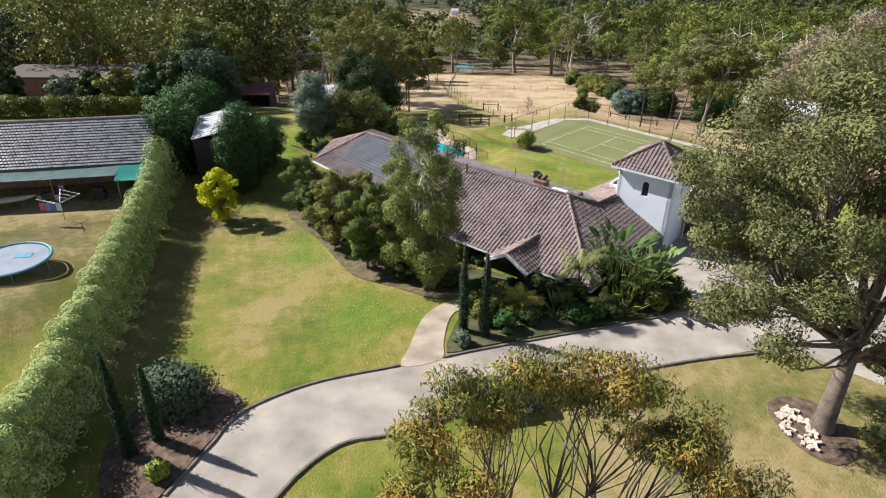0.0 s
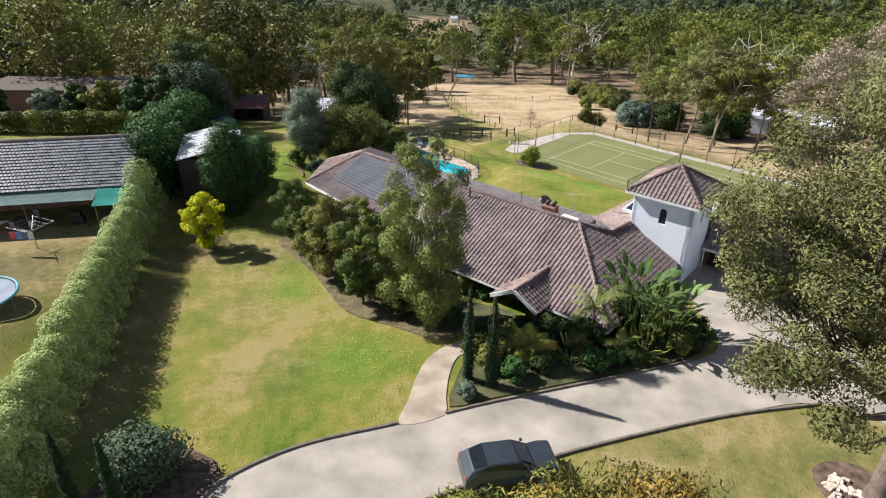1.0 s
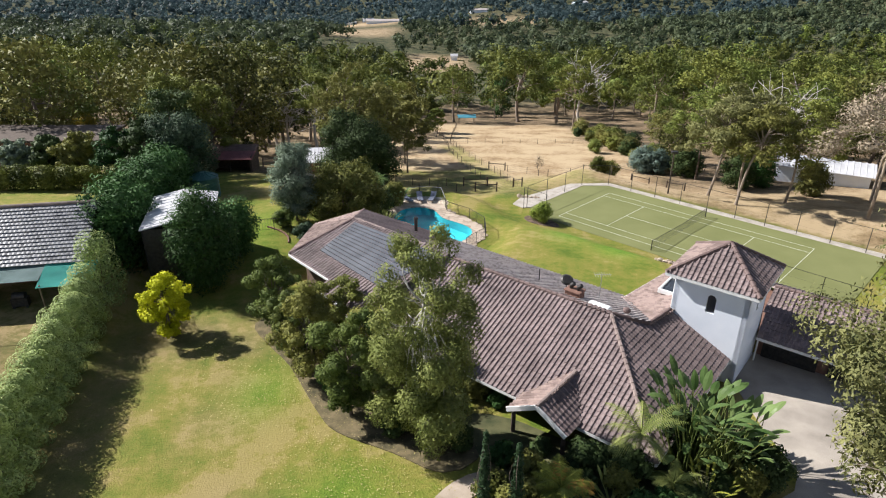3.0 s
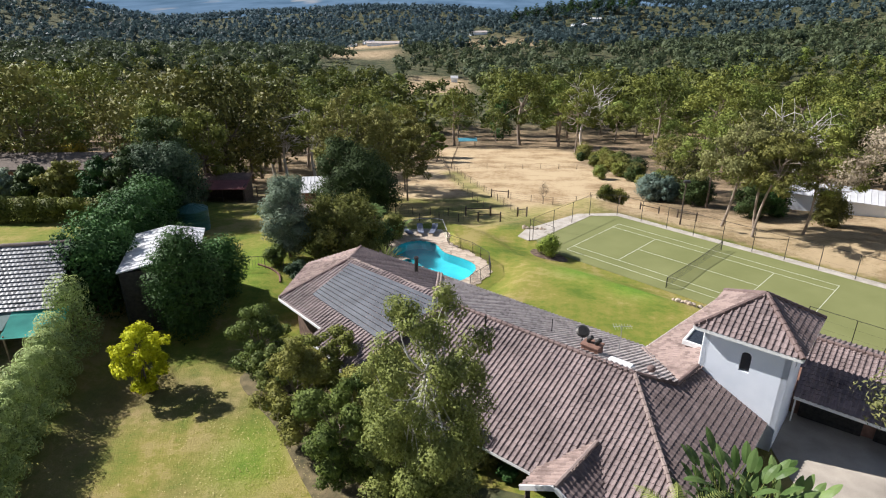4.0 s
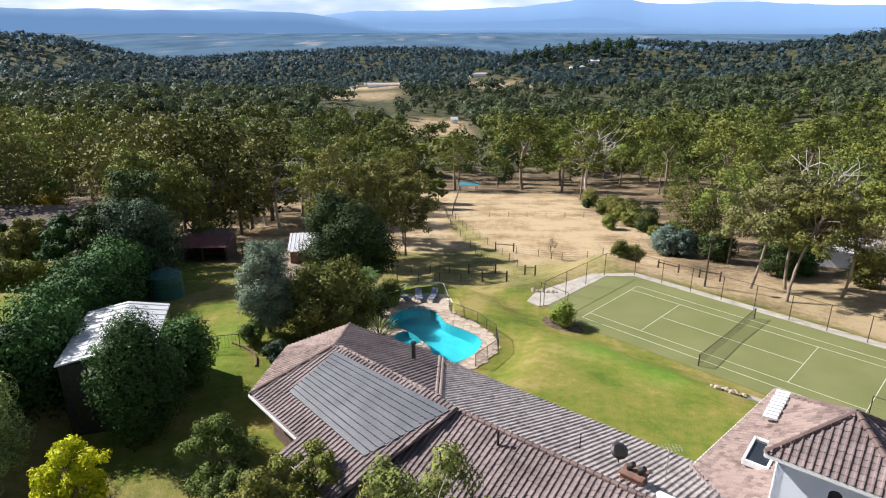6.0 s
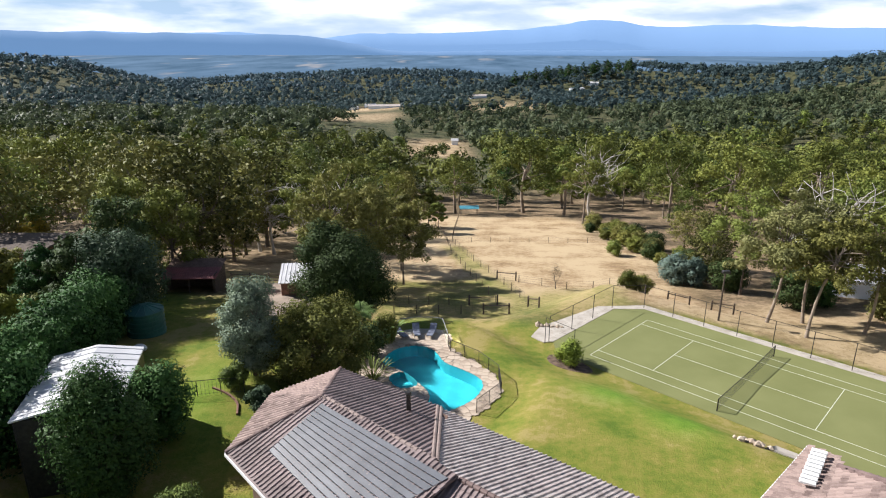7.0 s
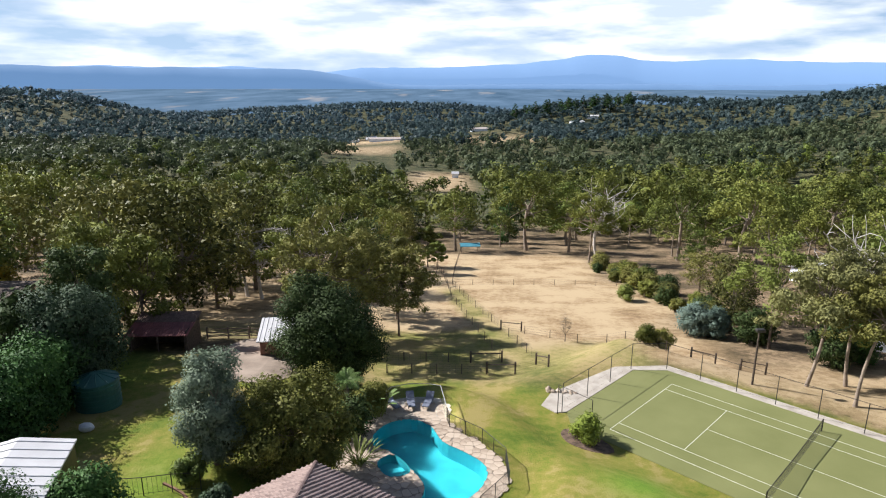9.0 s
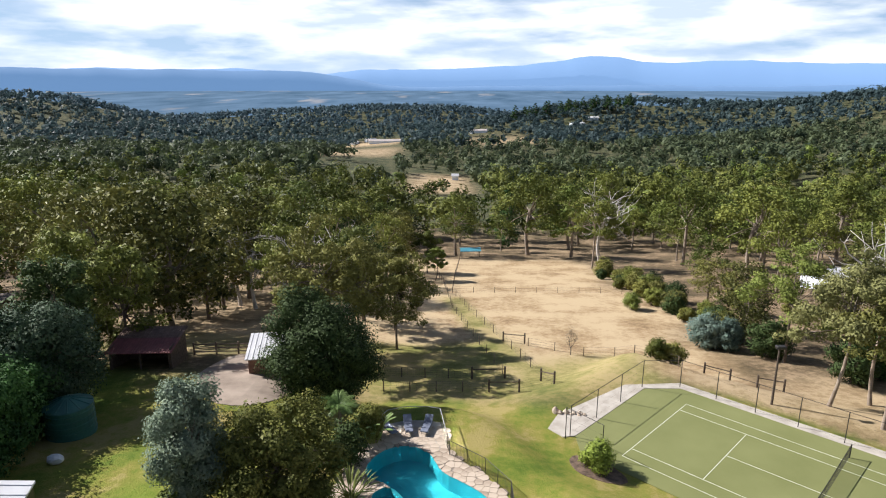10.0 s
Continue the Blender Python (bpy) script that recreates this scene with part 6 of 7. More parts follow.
for k, (x, y, h, r, mt, n_) in enumerate(((-4.9, 41.2, 6.8, 1.9, "maple", 11000), (-7.9, 45.6, 6.0, 1.8, "shrub", 9000), (-11.3, 50.6, 6.0, 2.0, "maple", 9500), (-3.2, 44.6, 6.0, 2.2, "shrub", 8000), (-6.6, 49.3, 5.2, 1.6, "wood_green", 6000), (-1.9, 40.2, 6.2, 1.6, "birch", 8000), (-9.6, 48.0, 4.6, 1.5, "palm", 6000))):
    plant("garden_tree", ("leafy garden tree turning red at the tips", "leafy garden tree in a mulch bed")[k % 2], "tree", [(b[0] + R(k * 31 + q).uniform(-.5, .5), b[1] + R(k * 37 + q).uniform(-.5, .5), *b[2:]) for q, b in enumerate(round_blobs(R(20 + k), 14, r * 1.2, .8, h - .5, r * .5))], None, int(n_ * 2.6), .068, mt, "bark", h * .55, .09, (x, y), "garden trees before the house", 30 + k, .15, .3, 1.6, core=0, clump=4)


def cone_blobs(rng, n, r, h, z0=.3):
    out = []
    for k in range(n):
        t = k / n
        q = r * (1 - t) ** .75 * .62
        a = k * 2.4
        s = max(.35, r * .5 * (1 - t * .7))
        out.append((math.cos(a) * q, math.sin(a) * q, z0 + h * t * .93 + s * .4, s, s, s * 1.2))
    return out


plant("golden_tree", "small tree with bright yellow leaves on the lawn", "tree", round_blobs(R(9), 18, 1.75, .7, 4.5, .68), None, 12000, .085, "yellow", "bark", 3.0, .08, (-18.6, 49.9), seed=9, shell=.25, core=0, clump=5)
plant("conifer", "broad dark green conifer on the lawn", "tree", round_blobs(R(2), 34, 2.35, .6, 7.5, 1.25), None, 30000, .085, "conifer", "bark", 5.0, .2, (-18.4, 56.9), seed=12, shell=.8, long=2.4)
plant("conifer", "smaller rounded green conifer beside the shed", "tree", round_blobs(R(3), 14, 1.9, .6, 4.6, 1.1), None, 8000, .1, "laurel", "bark", 2.6, .14, (-17.4, 61.8), seed=13, shell=.6, long=2)
plant("round_bush", "round glossy camellia bush in a mulch bed", "bush", round_blobs(R(7), 16, 1.55, .4, 1.75, .95), None, 7500, .085, "camellia", "bark", .8, .08, (-12.6, 25.1), seed=14, shell=.7, long=1.5)
for k, (x, y, h, r) in enumerate(((-13.4, 21.6, 5.6, .36), (-12.5, 22.6, 4.2, .34), (2.0, 32.2, 5.6, .33), (3.25, 31.7, 5.4, .42))):
    bl = [(0, 0, .25 + h * t, max(.1, r * (1 - .75 * t ** 2.2)), max(.1, r * (1 - .75 * t ** 2.2)), h * .07) for t in np.linspace(0, .96, 15)]
    plant("pencil_cypress", "tall narrow dark pencil cypress", "tree", bl, None, 4200, .06, "cypress", "bark", h * .6, .05, (x, y), "pencil cypresses", 40 + k, .6, -.8, 2.6, twigs=0)

# clipped hedge along the boundary: a row of billowing shrubs
hedge_line = curve([(-14.6, 4), (-16.0, 12), (-17.4, 20), (-18.9, 28), (-21.3, 37), (-23.8, 45.5), (-25.0, 51), (-25.4, 53.5)], 1.6)
for k, (x, y) in enumerate(hedge_line):
    rr = R(100 + k)
    x, up = x + .5, rr.uniform(1.18, 1.34)
    bl = [(0, 0, (.5 + j * .55) * up, .8, .95, .75) for j in range(5)]
    bl.append((rr.uniform(-.15, .15), rr.uniform(-.12, .12), 2.7 * up, .95, .64, .95))
    for j, (sx, z, q) in enumerate(((1, 1.9, .8), (-1, 2.0, .75), (1, 1.0, .85), (-1, 1.1, .8), (1, .3, .75), (-1, .3, .75))):
        bl.append((sx * (.72 - .1 * z / 2) + rr.uniform(-.12, .12), (.45 if j % 4 > 1 else -.1) + rr.uniform(-.15, .15), z * up, q * rr.uniform(.8, 1.05), q * .72, q * rr.uniform(.75, .95)))
    bl.append((rr.uniform(-.1, .1), .8, 2.45 * up, .75, .6, .85))
    if k == len(hedge_line) - 1:
        bl = [(b[0] * 1.15, b[1] * 1.3, b[2] * 1.3, b[3] * 1.2, b[4] * 1.5, b[5] * 1.3) for b in bl]
    plant("hedge_shrub", "bright green billowing conifer of a clipped boundary hedge", "hedge", bl, None, 8800, .057, "hedge", "bark", 1.5, .1, (x, y), "boundary hedge", 130 + k, .97, .2, 1.7, twigs=0, core=.05, toss=.14, knob=.2)
for k, (x, y) in enumerate(curve([(-25.7, 58), (-26.8, 63), (-28.2, 70), (-28.9, 75.5), (-30.5, 81)], 2.3)):
    rr = R(160 + k)
    h = 5.6
    bl = [(rr.uniform(-.8, .8), rr.uniform(-.6, .6), z, 2.2, 1.8, 1.1) for z in np.linspace(.6, h - .6, 8)] + [(rr.uniform(-2, 2), rr.uniform(-1, 1), rr.uniform(2, h), .8, .8, .7) for _ in range(6)]
    plant("laurel_shrub", "tall dark glossy laurel in a boundary hedge", "hedge", bl, None, 6000, .12, "laurel", "bark", 2, .12, (x, y), "laurel hedge", 180 + k, .75, 0, 1.7, twigs=0)
for k in range(11):
    x = -37.5 - k * 2.6
    y = 80.6 - k * .05
    rr = R(220 + k)
    bl = [(rr.uniform(-.5, .5), rr.uniform(-.3, .3), z, 1.6, .9, .7) for z in (.5, 1.1, 1.7, 2.2)]
    plant("clipped_hedge", "low dark clipped hedge with a sunlit green top", "hedge", bl, None, 3600, .09, "wood_green", "bark", .8, .08, (x, y), "neighbour's hedge", 230 + k, .8, twigs=0)

# trees by the pool and yard
plant("silver_tree", "dense silver-grey leaved tree", "tree", round_blobs(R(51), 18, 2.3, .9, 7.2, 1.25), None, 26000, .075, "silver", "bark", 3.0, .14, (-14.2, 69.8), seed=51, shell=.55)
plant("olive_shrub", "wide olive-green shrub tree by the pool", "tree", round_blobs(R(52), 26, 4.9, 1.0, 5.8, 1.7), None, 40000, .078, "shrub", "bark", 2.4, .16, (-9.8, 71.2), seed=52, shell=.4, clump=5)
plant("dark_tree", "large dark glossy evergreen tree by the pool", "tree", round_blobs(R(53), 26, 4.5, 1.0, 8.0, 1.8), None, 36000, .1, "bush_dark", "bark", 4, .24, (-9.8, 87.6), seed=53, shell=.6)
plant("dark_tree", "dark evergreen tree behind the pool", "tree", round_blobs(R(54), 18, 3.4, 1.0, 9.0, 1.6), None, 18000, .1, "bush_dark", "bark", 4, .22, (-12.4, 89.0), seed=54, shell=.6)
plant("dark_tree", "large dark tree with silvery new leaves", "tree", round_blobs(R(55), 22, 4.4, 1.0, 7.8, 1.8), None, 24000, .1, "camellia", "bark", 4, .22, (-30.0, 81.8), seed=55, shell=.6)
plant("dark_tree", "dark evergreen tree beside the tank", "tree", round_blobs(R(57), 20, 4.0, .8, 6.6, 1.7), None, 16000, .1, "bush_dark", "bark", 3, .2, (-35.5, 90.0), seed=57, shell=.6)
for k, (x, y, s, mt, lb) in enumerate(((-12.6, 65.6, 1.0, "camellia", "low grey-green shrub by the house"), (-11.6, 63.4, .9, "camellia", "low grey-green shrub by the house"), (-15.0, 67.8, 1.0, "maple", "reddish shrub by the garden fence"), (-5.6, 80.2, 1.5, "shrub", "green shrub beside the pool"), (-6.9, 77.0, 1.7, "bush_dark", "dark shrub beside the pool"),
                                       (10.9, 78.5, 1.25, "bright_bush", "rounded lime-green bush beside the tennis court"), (21.6, 98.2, 1.3, "shrub", "green bush behind the tennis court"), (23.4, 98.9, 1.4, "shrub", "green bush behind the tennis court"), (15.6, 36.0, 1.2, "bush_dark", "dark rounded shrub at the drive's edge"), (12.0, 38.6, 1.4, "bush_dark", "dark shrub before the house"),
                                       (9.2, 36.2, 1.0, "bush_dark", "low dark shrub before the house"), (7.2, 36.8, .9, "bush_dark", "low dark shrub before the house"), (1.9, 30.8, .5, "silver", "small grey lavender bush at the path"), (4.0, 34.5, .7, "shrub", "small shrub in the front bed"), (-11.6, 20.4, .5, "bright_bush", "small green plant in the bed"),
                                       (28.9, 131.3, 1.6, "wood_bright", "small round tree in the paddock"), (24.8, 29, .7, "shrub", "small shrub beside the drive"), (21.4, 22.6, 1.2, "gumleaf", "low shrub under the large gum"), (14.6, 35.4, .8, "shrub", "leafy shrub at the drive's edge"), (-2.4, 39.8, .8, "bush_dark", "low shrub in the mulch bed"), (-9.5, 47.4, .7, "maple", "low shrub in the mulch bed"))):
    plant("shrub", lb, "bush", round_blobs(R(70 + k), 9, s, s * .35, s * 1.5, s * .55), None, int(1500 + 1600 * s), .085 if s < 2 else .1, mt, "bark", s * .6, .05, (x, y), "", 90 + k, .55, twigs=1)
for k, (x, y, s, mt) in enumerate(((31.6, 110.6, 2.2, "blue_bush"), (33.8, 109.4, 2.0, "blue_bush"), (37.5, 106, 2.4, "bush_dark"), (41, 97, 2.6, "bush_dark"), (45, 99, 2.8, "laurel"), (48.5, 92, 2.4, "wood_olive"))):
    plant("wattle_bush", "blue-grey wattle bush at the paddock's edge" if mt == "blue_bush" else "dense dark bush under the gums", "bush", round_blobs(R(300 + k), 14, s, .6, s * 1.7, s * .5), None, 5000, .13, mt, "bark", s * .7, .09, (x, y), "", 310 + k, .5)


for k, (x, y, h, r, mt) in enumerate(((-33.2, 81.5, 8.5, 3.2, "bush_dark"), (-33.5, 89, 11, 4, "bush_dark"), (-31.6, 96.5, 12, 4, "wood_green"), (-37, 97, 13, 4.4, "wood_green"), (-38, 84, 7, 3, "laurel"), (-44, 86, 6, 2.6, "shrub"), (-49, 88, 5.5, 2.4, "bush_dark"), (-54, 89, 4.5, 2.4, "silver"), (-60, 87, 6, 2.2, "conifer"))):
    plant("evergreen_tree", "dense evergreen tree shading the side yard", "tree", round_blobs(R(330 + k), 18, r, .8, h - .8, r * .42), None, 9000, .14, mt, "bark", h * .45, .2, (x, y), "side yard trees", 340 + k, .5, clump=4)

rng = np.random.default_rng(66)
bed_spots = [tuple(hp(u, -6.3, 0).xy) for u in (-13.2, -11.6, -10, -8.4, -6.8, -5.2, -3.6, 2.6, 4.4)]
bed_spots += [(3.2, 33.4), (4.6, 32.4), (6.2, 33.2), (7.0, 35.6), (8.6, 35.4), (10.4, 34.2), (11.6, 34.2), (13.4, 35.4), (14.0, 38.6), (10.4, 37.6), (8.4, 37.4), (6.4, 36.2), (4.6, 36.6), (3.2, 37.4), (5.4, 38.2), (15.9, 38.2), (2.6, 34.8), (9.2, 33.6), (1.2, 38.6), (-.6, 40.2), (-3.4, 41.6), (-6.6, 44.0), (-8.6, 48.4)]
for k, (x, y) in enumerate(bed_spots):
    s_ = rng.uniform(.5, .9)
    plant("shrub", "dense low dark green shrub in the front bed", "bush", round_blobs(R(700 + k), 9, s_, s_ * .3, s_ * 1.3, s_ * .55), None, 2000, .09, ("bush_dark", "shrub", "laurel", "bush_dark")[k % 4], "bark", s_ * .5, .04, (x, y), "front bed shrubs", 730 + k, .5, twigs=1)

# palms and broad-leaved plants
def fronds(rng, n, length, width, arch, z, mat_v, mat_f, segs=6, leaflets=12, start=.25):
    for k in range(n):
        a = 2.4 * k + rng.uniform(-.2, .2)
        up = start + (1.1 - start) * rng.random()
        L_ = length * rng.uniform(.8, 1.1)
        p, d = Vector((0, 0, z)), Vector((math.cos(a) * math.cos(up), math.sin(a) * math.cos(up), math.sin(up)))
        pts = []
        for i in range(segs + 1):
            pts.append(p.copy())
            p = p + d * L_ / segs
            d = (d + Vector((0, 0, -arch / segs))).normalized()
        yield pts, d


def feather_palm(name, label, at, h, n, length, mat, seed, trunk_r=.12, leaflet=.35):
    rng = R(seed)
    ob = thing(name, *at, gz(*at), label, "palm")
    V, F = [], []
    add_limb(V, F, bent((0, 0, -.2), (0, 0, h), rng, .03, 4), [trunk_r * 1.2, trunk_r, trunk_r, trunk_r * .9, trunk_r * .8], 8)
    raw("trunk", V, F, M["bark"], ob, True)
    for pts, _ in fronds(rng, n, length, .1, 1.5, h, None, None):
        V, F = [], []
        add_limb(V, F, pts, [.03, .025, .02, .016, .012, .008, .004], 4)
        for i in range(1, 26):
            t = i / 26 * (len(pts) - 1)
            j = min(int(t), len(pts) - 2)
            c = pts[j].lerp(pts[j + 1], t - j)
            d = (pts[j + 1] - pts[j]).normalized()
            s = d.cross(Vector((0, 0, 1))).normalized()
            ll = leaflet * math.sin(math.pi * (.12 + .86 * i / 26))
            for sg in (-1, 1):
                tip = c + s * sg * ll + d * ll * .5 - Vector((0, 0, ll * .35))
                b0 = len(V)
                V += [tuple(c - d * .03), tuple(c + d * .03), tuple(tip)]
                F.append((b0, b0 + 1, b0 + 2))
        raw("frond", V, F, M[mat], ob)
    return ob


def blade_plant(name, label, at, h, n, length, width, mat, seed, stem=True, category="plant", spread=.5):
    """Broad blades on long stalks, as of a banana or bird of paradise."""
    rng = R(seed)
    ob = thing(name, *at, gz(*at), label, category)
    V, F = [], []
    L2, F2 = [], []
    for k in range(n):
        a, q = 2.4 * k, spread * math.sqrt(rng.random())
        base = Vector((math.cos(a) * q * .4, math.sin(a) * q * .4, 0))
        top = base + Vector((math.cos(a) * q, math.sin(a) * q, h * rng.uniform(.45, 1)))
        add_limb(V, F, bent(base, top, rng, .05, 3), [.05, .04, .03, .02], 5)
        d = Vector((math.cos(a), math.sin(a), rng.uniform(.5, 2.2))).normalized()
        s = d.cross(Vector((0, 0, 1))).normalized()
        p, segs = top, 6
        b0 = len(L2)
        for i in range(segs + 1):
            t = i / segs
            w = width * math.sin(math.pi * (.08 + .9 * t)) ** .7
            fold = Vector((0, 0, -w * .2))
            L2 += [tuple(p + s * w + fold), tuple(p), tuple(p - s * w + fold)]
            p = p + d * length / segs * rng.uniform(.9, 1.1)
            d = (d + Vector((0, 0, -.15))).normalized()
        for i in range(segs):
            for j in range(2):
                u_ = b0 + i * 3 + j
                F2.append((u_, u_ + 1, u_ + 4, u_ + 3))
    raw("stems", V, F, M["palm"], ob)
    raw("leaves", L2, F2, M[mat], ob)
    return ob


feather_palm("feather_palm", "arching feather palm before the house", (9.6, 36.4), 2.6, 13, 2.4, "palm", 61, leaflet=.5)
feather_palm("low_palm", "low bushy palm with browned fronds", (5.7, 34.6), .8, 34, 1.6, "palm_orange", 62, .2, .5)
feather_palm("low_palm", "low bushy green palm", (11.0, 35.2), .6, 16, 1.4, "palm", 63, .15, .35)
blade_plant("bird_of_paradise", "tall giant bird of paradise with broad torn leaves", (12.6, 37.4), 4.4, 66, 1.05, .2, "banana", 64, spread=1.7)
blade_plant("bird_of_paradise", "giant bird of paradise with broad leaves by the drive", (14.3, 37.0), 3.4, 50, .95, .19, "banana", 65, spread=1.4)
blade_plant("strap_plant", "clump of strap-leaved plants in the front bed", (8.0, 34.4), .5, 26, .9, .07, "palm", 66, spread=.8)
blade_plant("strap_plant", "clump of strap-leaved plants in the front bed", (12.6, 35.0), .5, 26, .9, .07, "palm_orange", 67, spread=.8)
blade_plant("banana_plant", "banana plant with pale upright leaves beside the pool", (-5.2, 79.8), 1.8, 16, 1.1, .17, "banana", 68, spread=.8)
feather_palm("fan_palm", "green palm standing before the dark tree", (-7.6, 79.4), 3.2, 20, 1.6, "banana", 69, .14, .45)
blade_plant("flax_clump", "spiky grey-green flax beside the spa", (-5.9, 73.4), .6, 44, 1.4, .06, "palm", 71, spread=.6)

# ---- gums behind the court ----
def gum(at, h, r, mt, seed, n_leaf=7000, bark="bark_pale", lean=(0, 0), size=.16, label="tall gum tree with a pale leaning trunk", group="gums behind the court"):
    rg = R(seed)
    bl = [(b[0] + lean[0], b[1] + lean[1], b[2], b[3], b[4], b[5]) for b in gum_blobs(rg, 19, r, h * .36, h * .95, r * .34)]
    return plant("gum_tree", label, "tree", bl, None, n_leaf, size, mt, bark, h * .6, h * .0105, at, group, seed, .25, .5, 2.2, twigs=1, lean=lean, core=0, clump=6)


gum((33.6, 88.8), 15, 4.6, "gumgrey", 401, 14000, lean=(1.5, 1))
gum((35.2, 84.2), 14, 4.4, "wood_olive", 402, 14000, lean=(2.4, 1))
gum((38.5, 90.5), 16, 5, "gumgrey", 403, 14000, lean=(.6, .8))
gum((42, 86), 14, 5, "wood_green", 404, 9000)
gum((38, 104), 15, 4.6, "wood_bright", 405, 9000, "bark")
gum((47, 78), 17, 6, "gumpink", 406, 11000, label="large gum with dry pinkish blossom", group="")
gum((54, 88), 16, 6, "gumgrey", 407, 9000)
gum((34, 180.5), 20, 6, "wood_green", 408, 9000, size=.22, label="tall gum with two bare white trunks", group="")
bare = plant("bare_tree", "small bare grey tree in the paddock", "tree", [(0, 0, 2.6, .6, .6, 1.2), (.4, .2, 2.2, .5, .5, .9), (-.4, 0, 2.3, .5, .5, .9), (0, .4, 3.0, .4, .4, .9)], None, 260, .05, "gumpink", "bark", 1.0, .07, (14.6, 106.8), seed=410, twigs=12)


def dead_tree(at, h, seed, mat="bark_white"):
    rg = R(seed)
    ob = thing("dead_tree", *at, gz(*at), "leafless pale dead tree with twisting limbs", "tree", "dead trees")
    V, F = [], []
    top = Vector((rg.uniform(-1, 1), rg.uniform(-1, 1), h * .6))
    add_limb(V, F, bent((0, 0, -.3), top, rg, .05, 5), [h * .018 * k for k in (1.3, 1, .9, .8, .7, .6)], 6)
    for k in range(13):
        a = k * 2.4
        st_ = Vector((0, 0, 0)).lerp(top, rg.uniform(.55, 1))
        e = st_ + Vector((math.cos(a) * h * .3, math.sin(a) * h * .3, h * rg.uniform(.05, .4)))
        p = bent(st_, e, rg, .16)
        add_limb(V, F, p, [h * .008, h * .0065, h * .005, h * .0035, h * .0015], 5)
        for _ in range(4):
            e2 = p[3] + Vector(rg.normal(size=3)) * h * .1
            add_limb(V, F, bent(p[rg.integers(1, 4)], e2, rg, .15, 3), [h * .004, h * .003, h * .002, h * .001], 4)
    raw("trunk", V, F, M[mat], ob, True)
    return ob


for k, (x, y, h) in enumerate(((-24, 128, 16), (-33, 133, 15), (-18, 140, 14), (-30, 131, 15), (-15, 126, 14), (-40, 126, 15), (-46, 118, 14), (52, 108, 17), (37, 183, 21))):
    dead_tree((x, y), h, 420 + k)

for k, (x, y, h, r, mt) in enumerate(((-13.5, 100.5, 15.5, 5.0, "wood_olive"), (-9.5, 104, 15, 4.8, "wood_olive"), (-6.0, 109, 13, 4.4, "wood_olive"), (-17.5, 106, 15, 4.6, "wood_green"), (-12, 113, 15, 4.8, "wood_green"), (-7, 118, 12, 4.0, "wood_olive"), (-4.5, 172, 11, 3.2, "wood_green"), (-2.5, 160, 8, 2.2, "wood_bright"))):
    gum((x, y), h, r, mt, 440 + k, 11000, "bark", size=.17, label="spreading gum tree between the yard and the paddock", group="gums by the yard")

# ---- the woods: templates, then copies ----
def template(kind, seed):
    rg = R(seed)
    h = {"gum": 15, "bright": 13, "dark": 13, "olive": 11, "pine": 15, "tea": 7}[kind]
    if kind == "pine":
        bl, n_, s = cone_blobs(rg, 18, 3.4, h, 1.5), 3600, .22
    elif kind in ("gum", "bright"):
        bl, n_, s = gum_blobs(rg, 17, 3.9, h * .3, h * .95, 1.6, .8), 3900, .192
    else:
        bl, n_, s = round_blobs(rg, 18, 4.2 if kind != "tea" else 2.6, h * .22, h * .92, 1.6 if kind != "tea" else 1.1), 3800, .197
    mt = {"gum": "wood_green", "bright": "wood_bright", "dark": "bush_dark", "olive": "wood_olive", "pine": "conifer", "tea": "shrub"}[kind]
    lb = {"gum": "tall gum tree with airy green leaf masses", "bright": "gum with fresh bright green leaves", "dark": "dark dense evergreen tree in the woods", "olive": "olive-brown tree of the dry woodland", "pine": "dark conical pine in the woods", "tea": "low bushy scrub tree"}[kind]
    return plant("woodland_tree", lb, "tree", bl, None, n_, s, mt, "bark_pale" if kind in ("gum", "bright") else "bark", h * .5, h * .016, (0, -400), "woodland trees", seed, .3, .3, 1.8, twigs=0, core=0, clump=7 if kind != "pine" else 0, tri=True)


kinds = ["gum", "gum", "bright", "bright", "dark", "olive", "olive", "pine", "tea", "gum"]
temps = [template(k, 500 + i) for i, k in enumerate(kinds)]


def clear_of(x, y):
    """Keeps trees off paddocks, gardens, roofs and the open grass."""
    if y < 96 and -36 < x < 60:
        return False
    if -16 < x < 33 + max(0, (150 - y)) * .08 and y < 196:
        return not (-9 < x and y < 192) and y > 108 if x < -9 else False
    if -24 < x < -8 and y < 150:
        return False
    if -32 < x < -18 and 96 < y < 119:
        return False
    if (x - 56) ** 2 + (y - 103) ** 2 < 120 or (x - 74) ** 2 + (y - 152) ** 2 < 90:
        return False
    if -72 < x < -36 and y < 106:
        return False
    return True


rng = np.random.default_rng(77)
spots, tries = [], 0
while len(spots) < 235 and tries < 20000:
    tries += 1
    y = 84 + 190 * rng.random() ** 1.15
    x = rng.uniform(-.95, .95) * (y * .78 + 12)
    if clear_of(x, y) and all((x - a) ** 2 + (y - b) ** 2 > (6.6 if y < 150 else 8.2) ** 2 for a, b in spots):
        spots.append((x, y))
used = set()
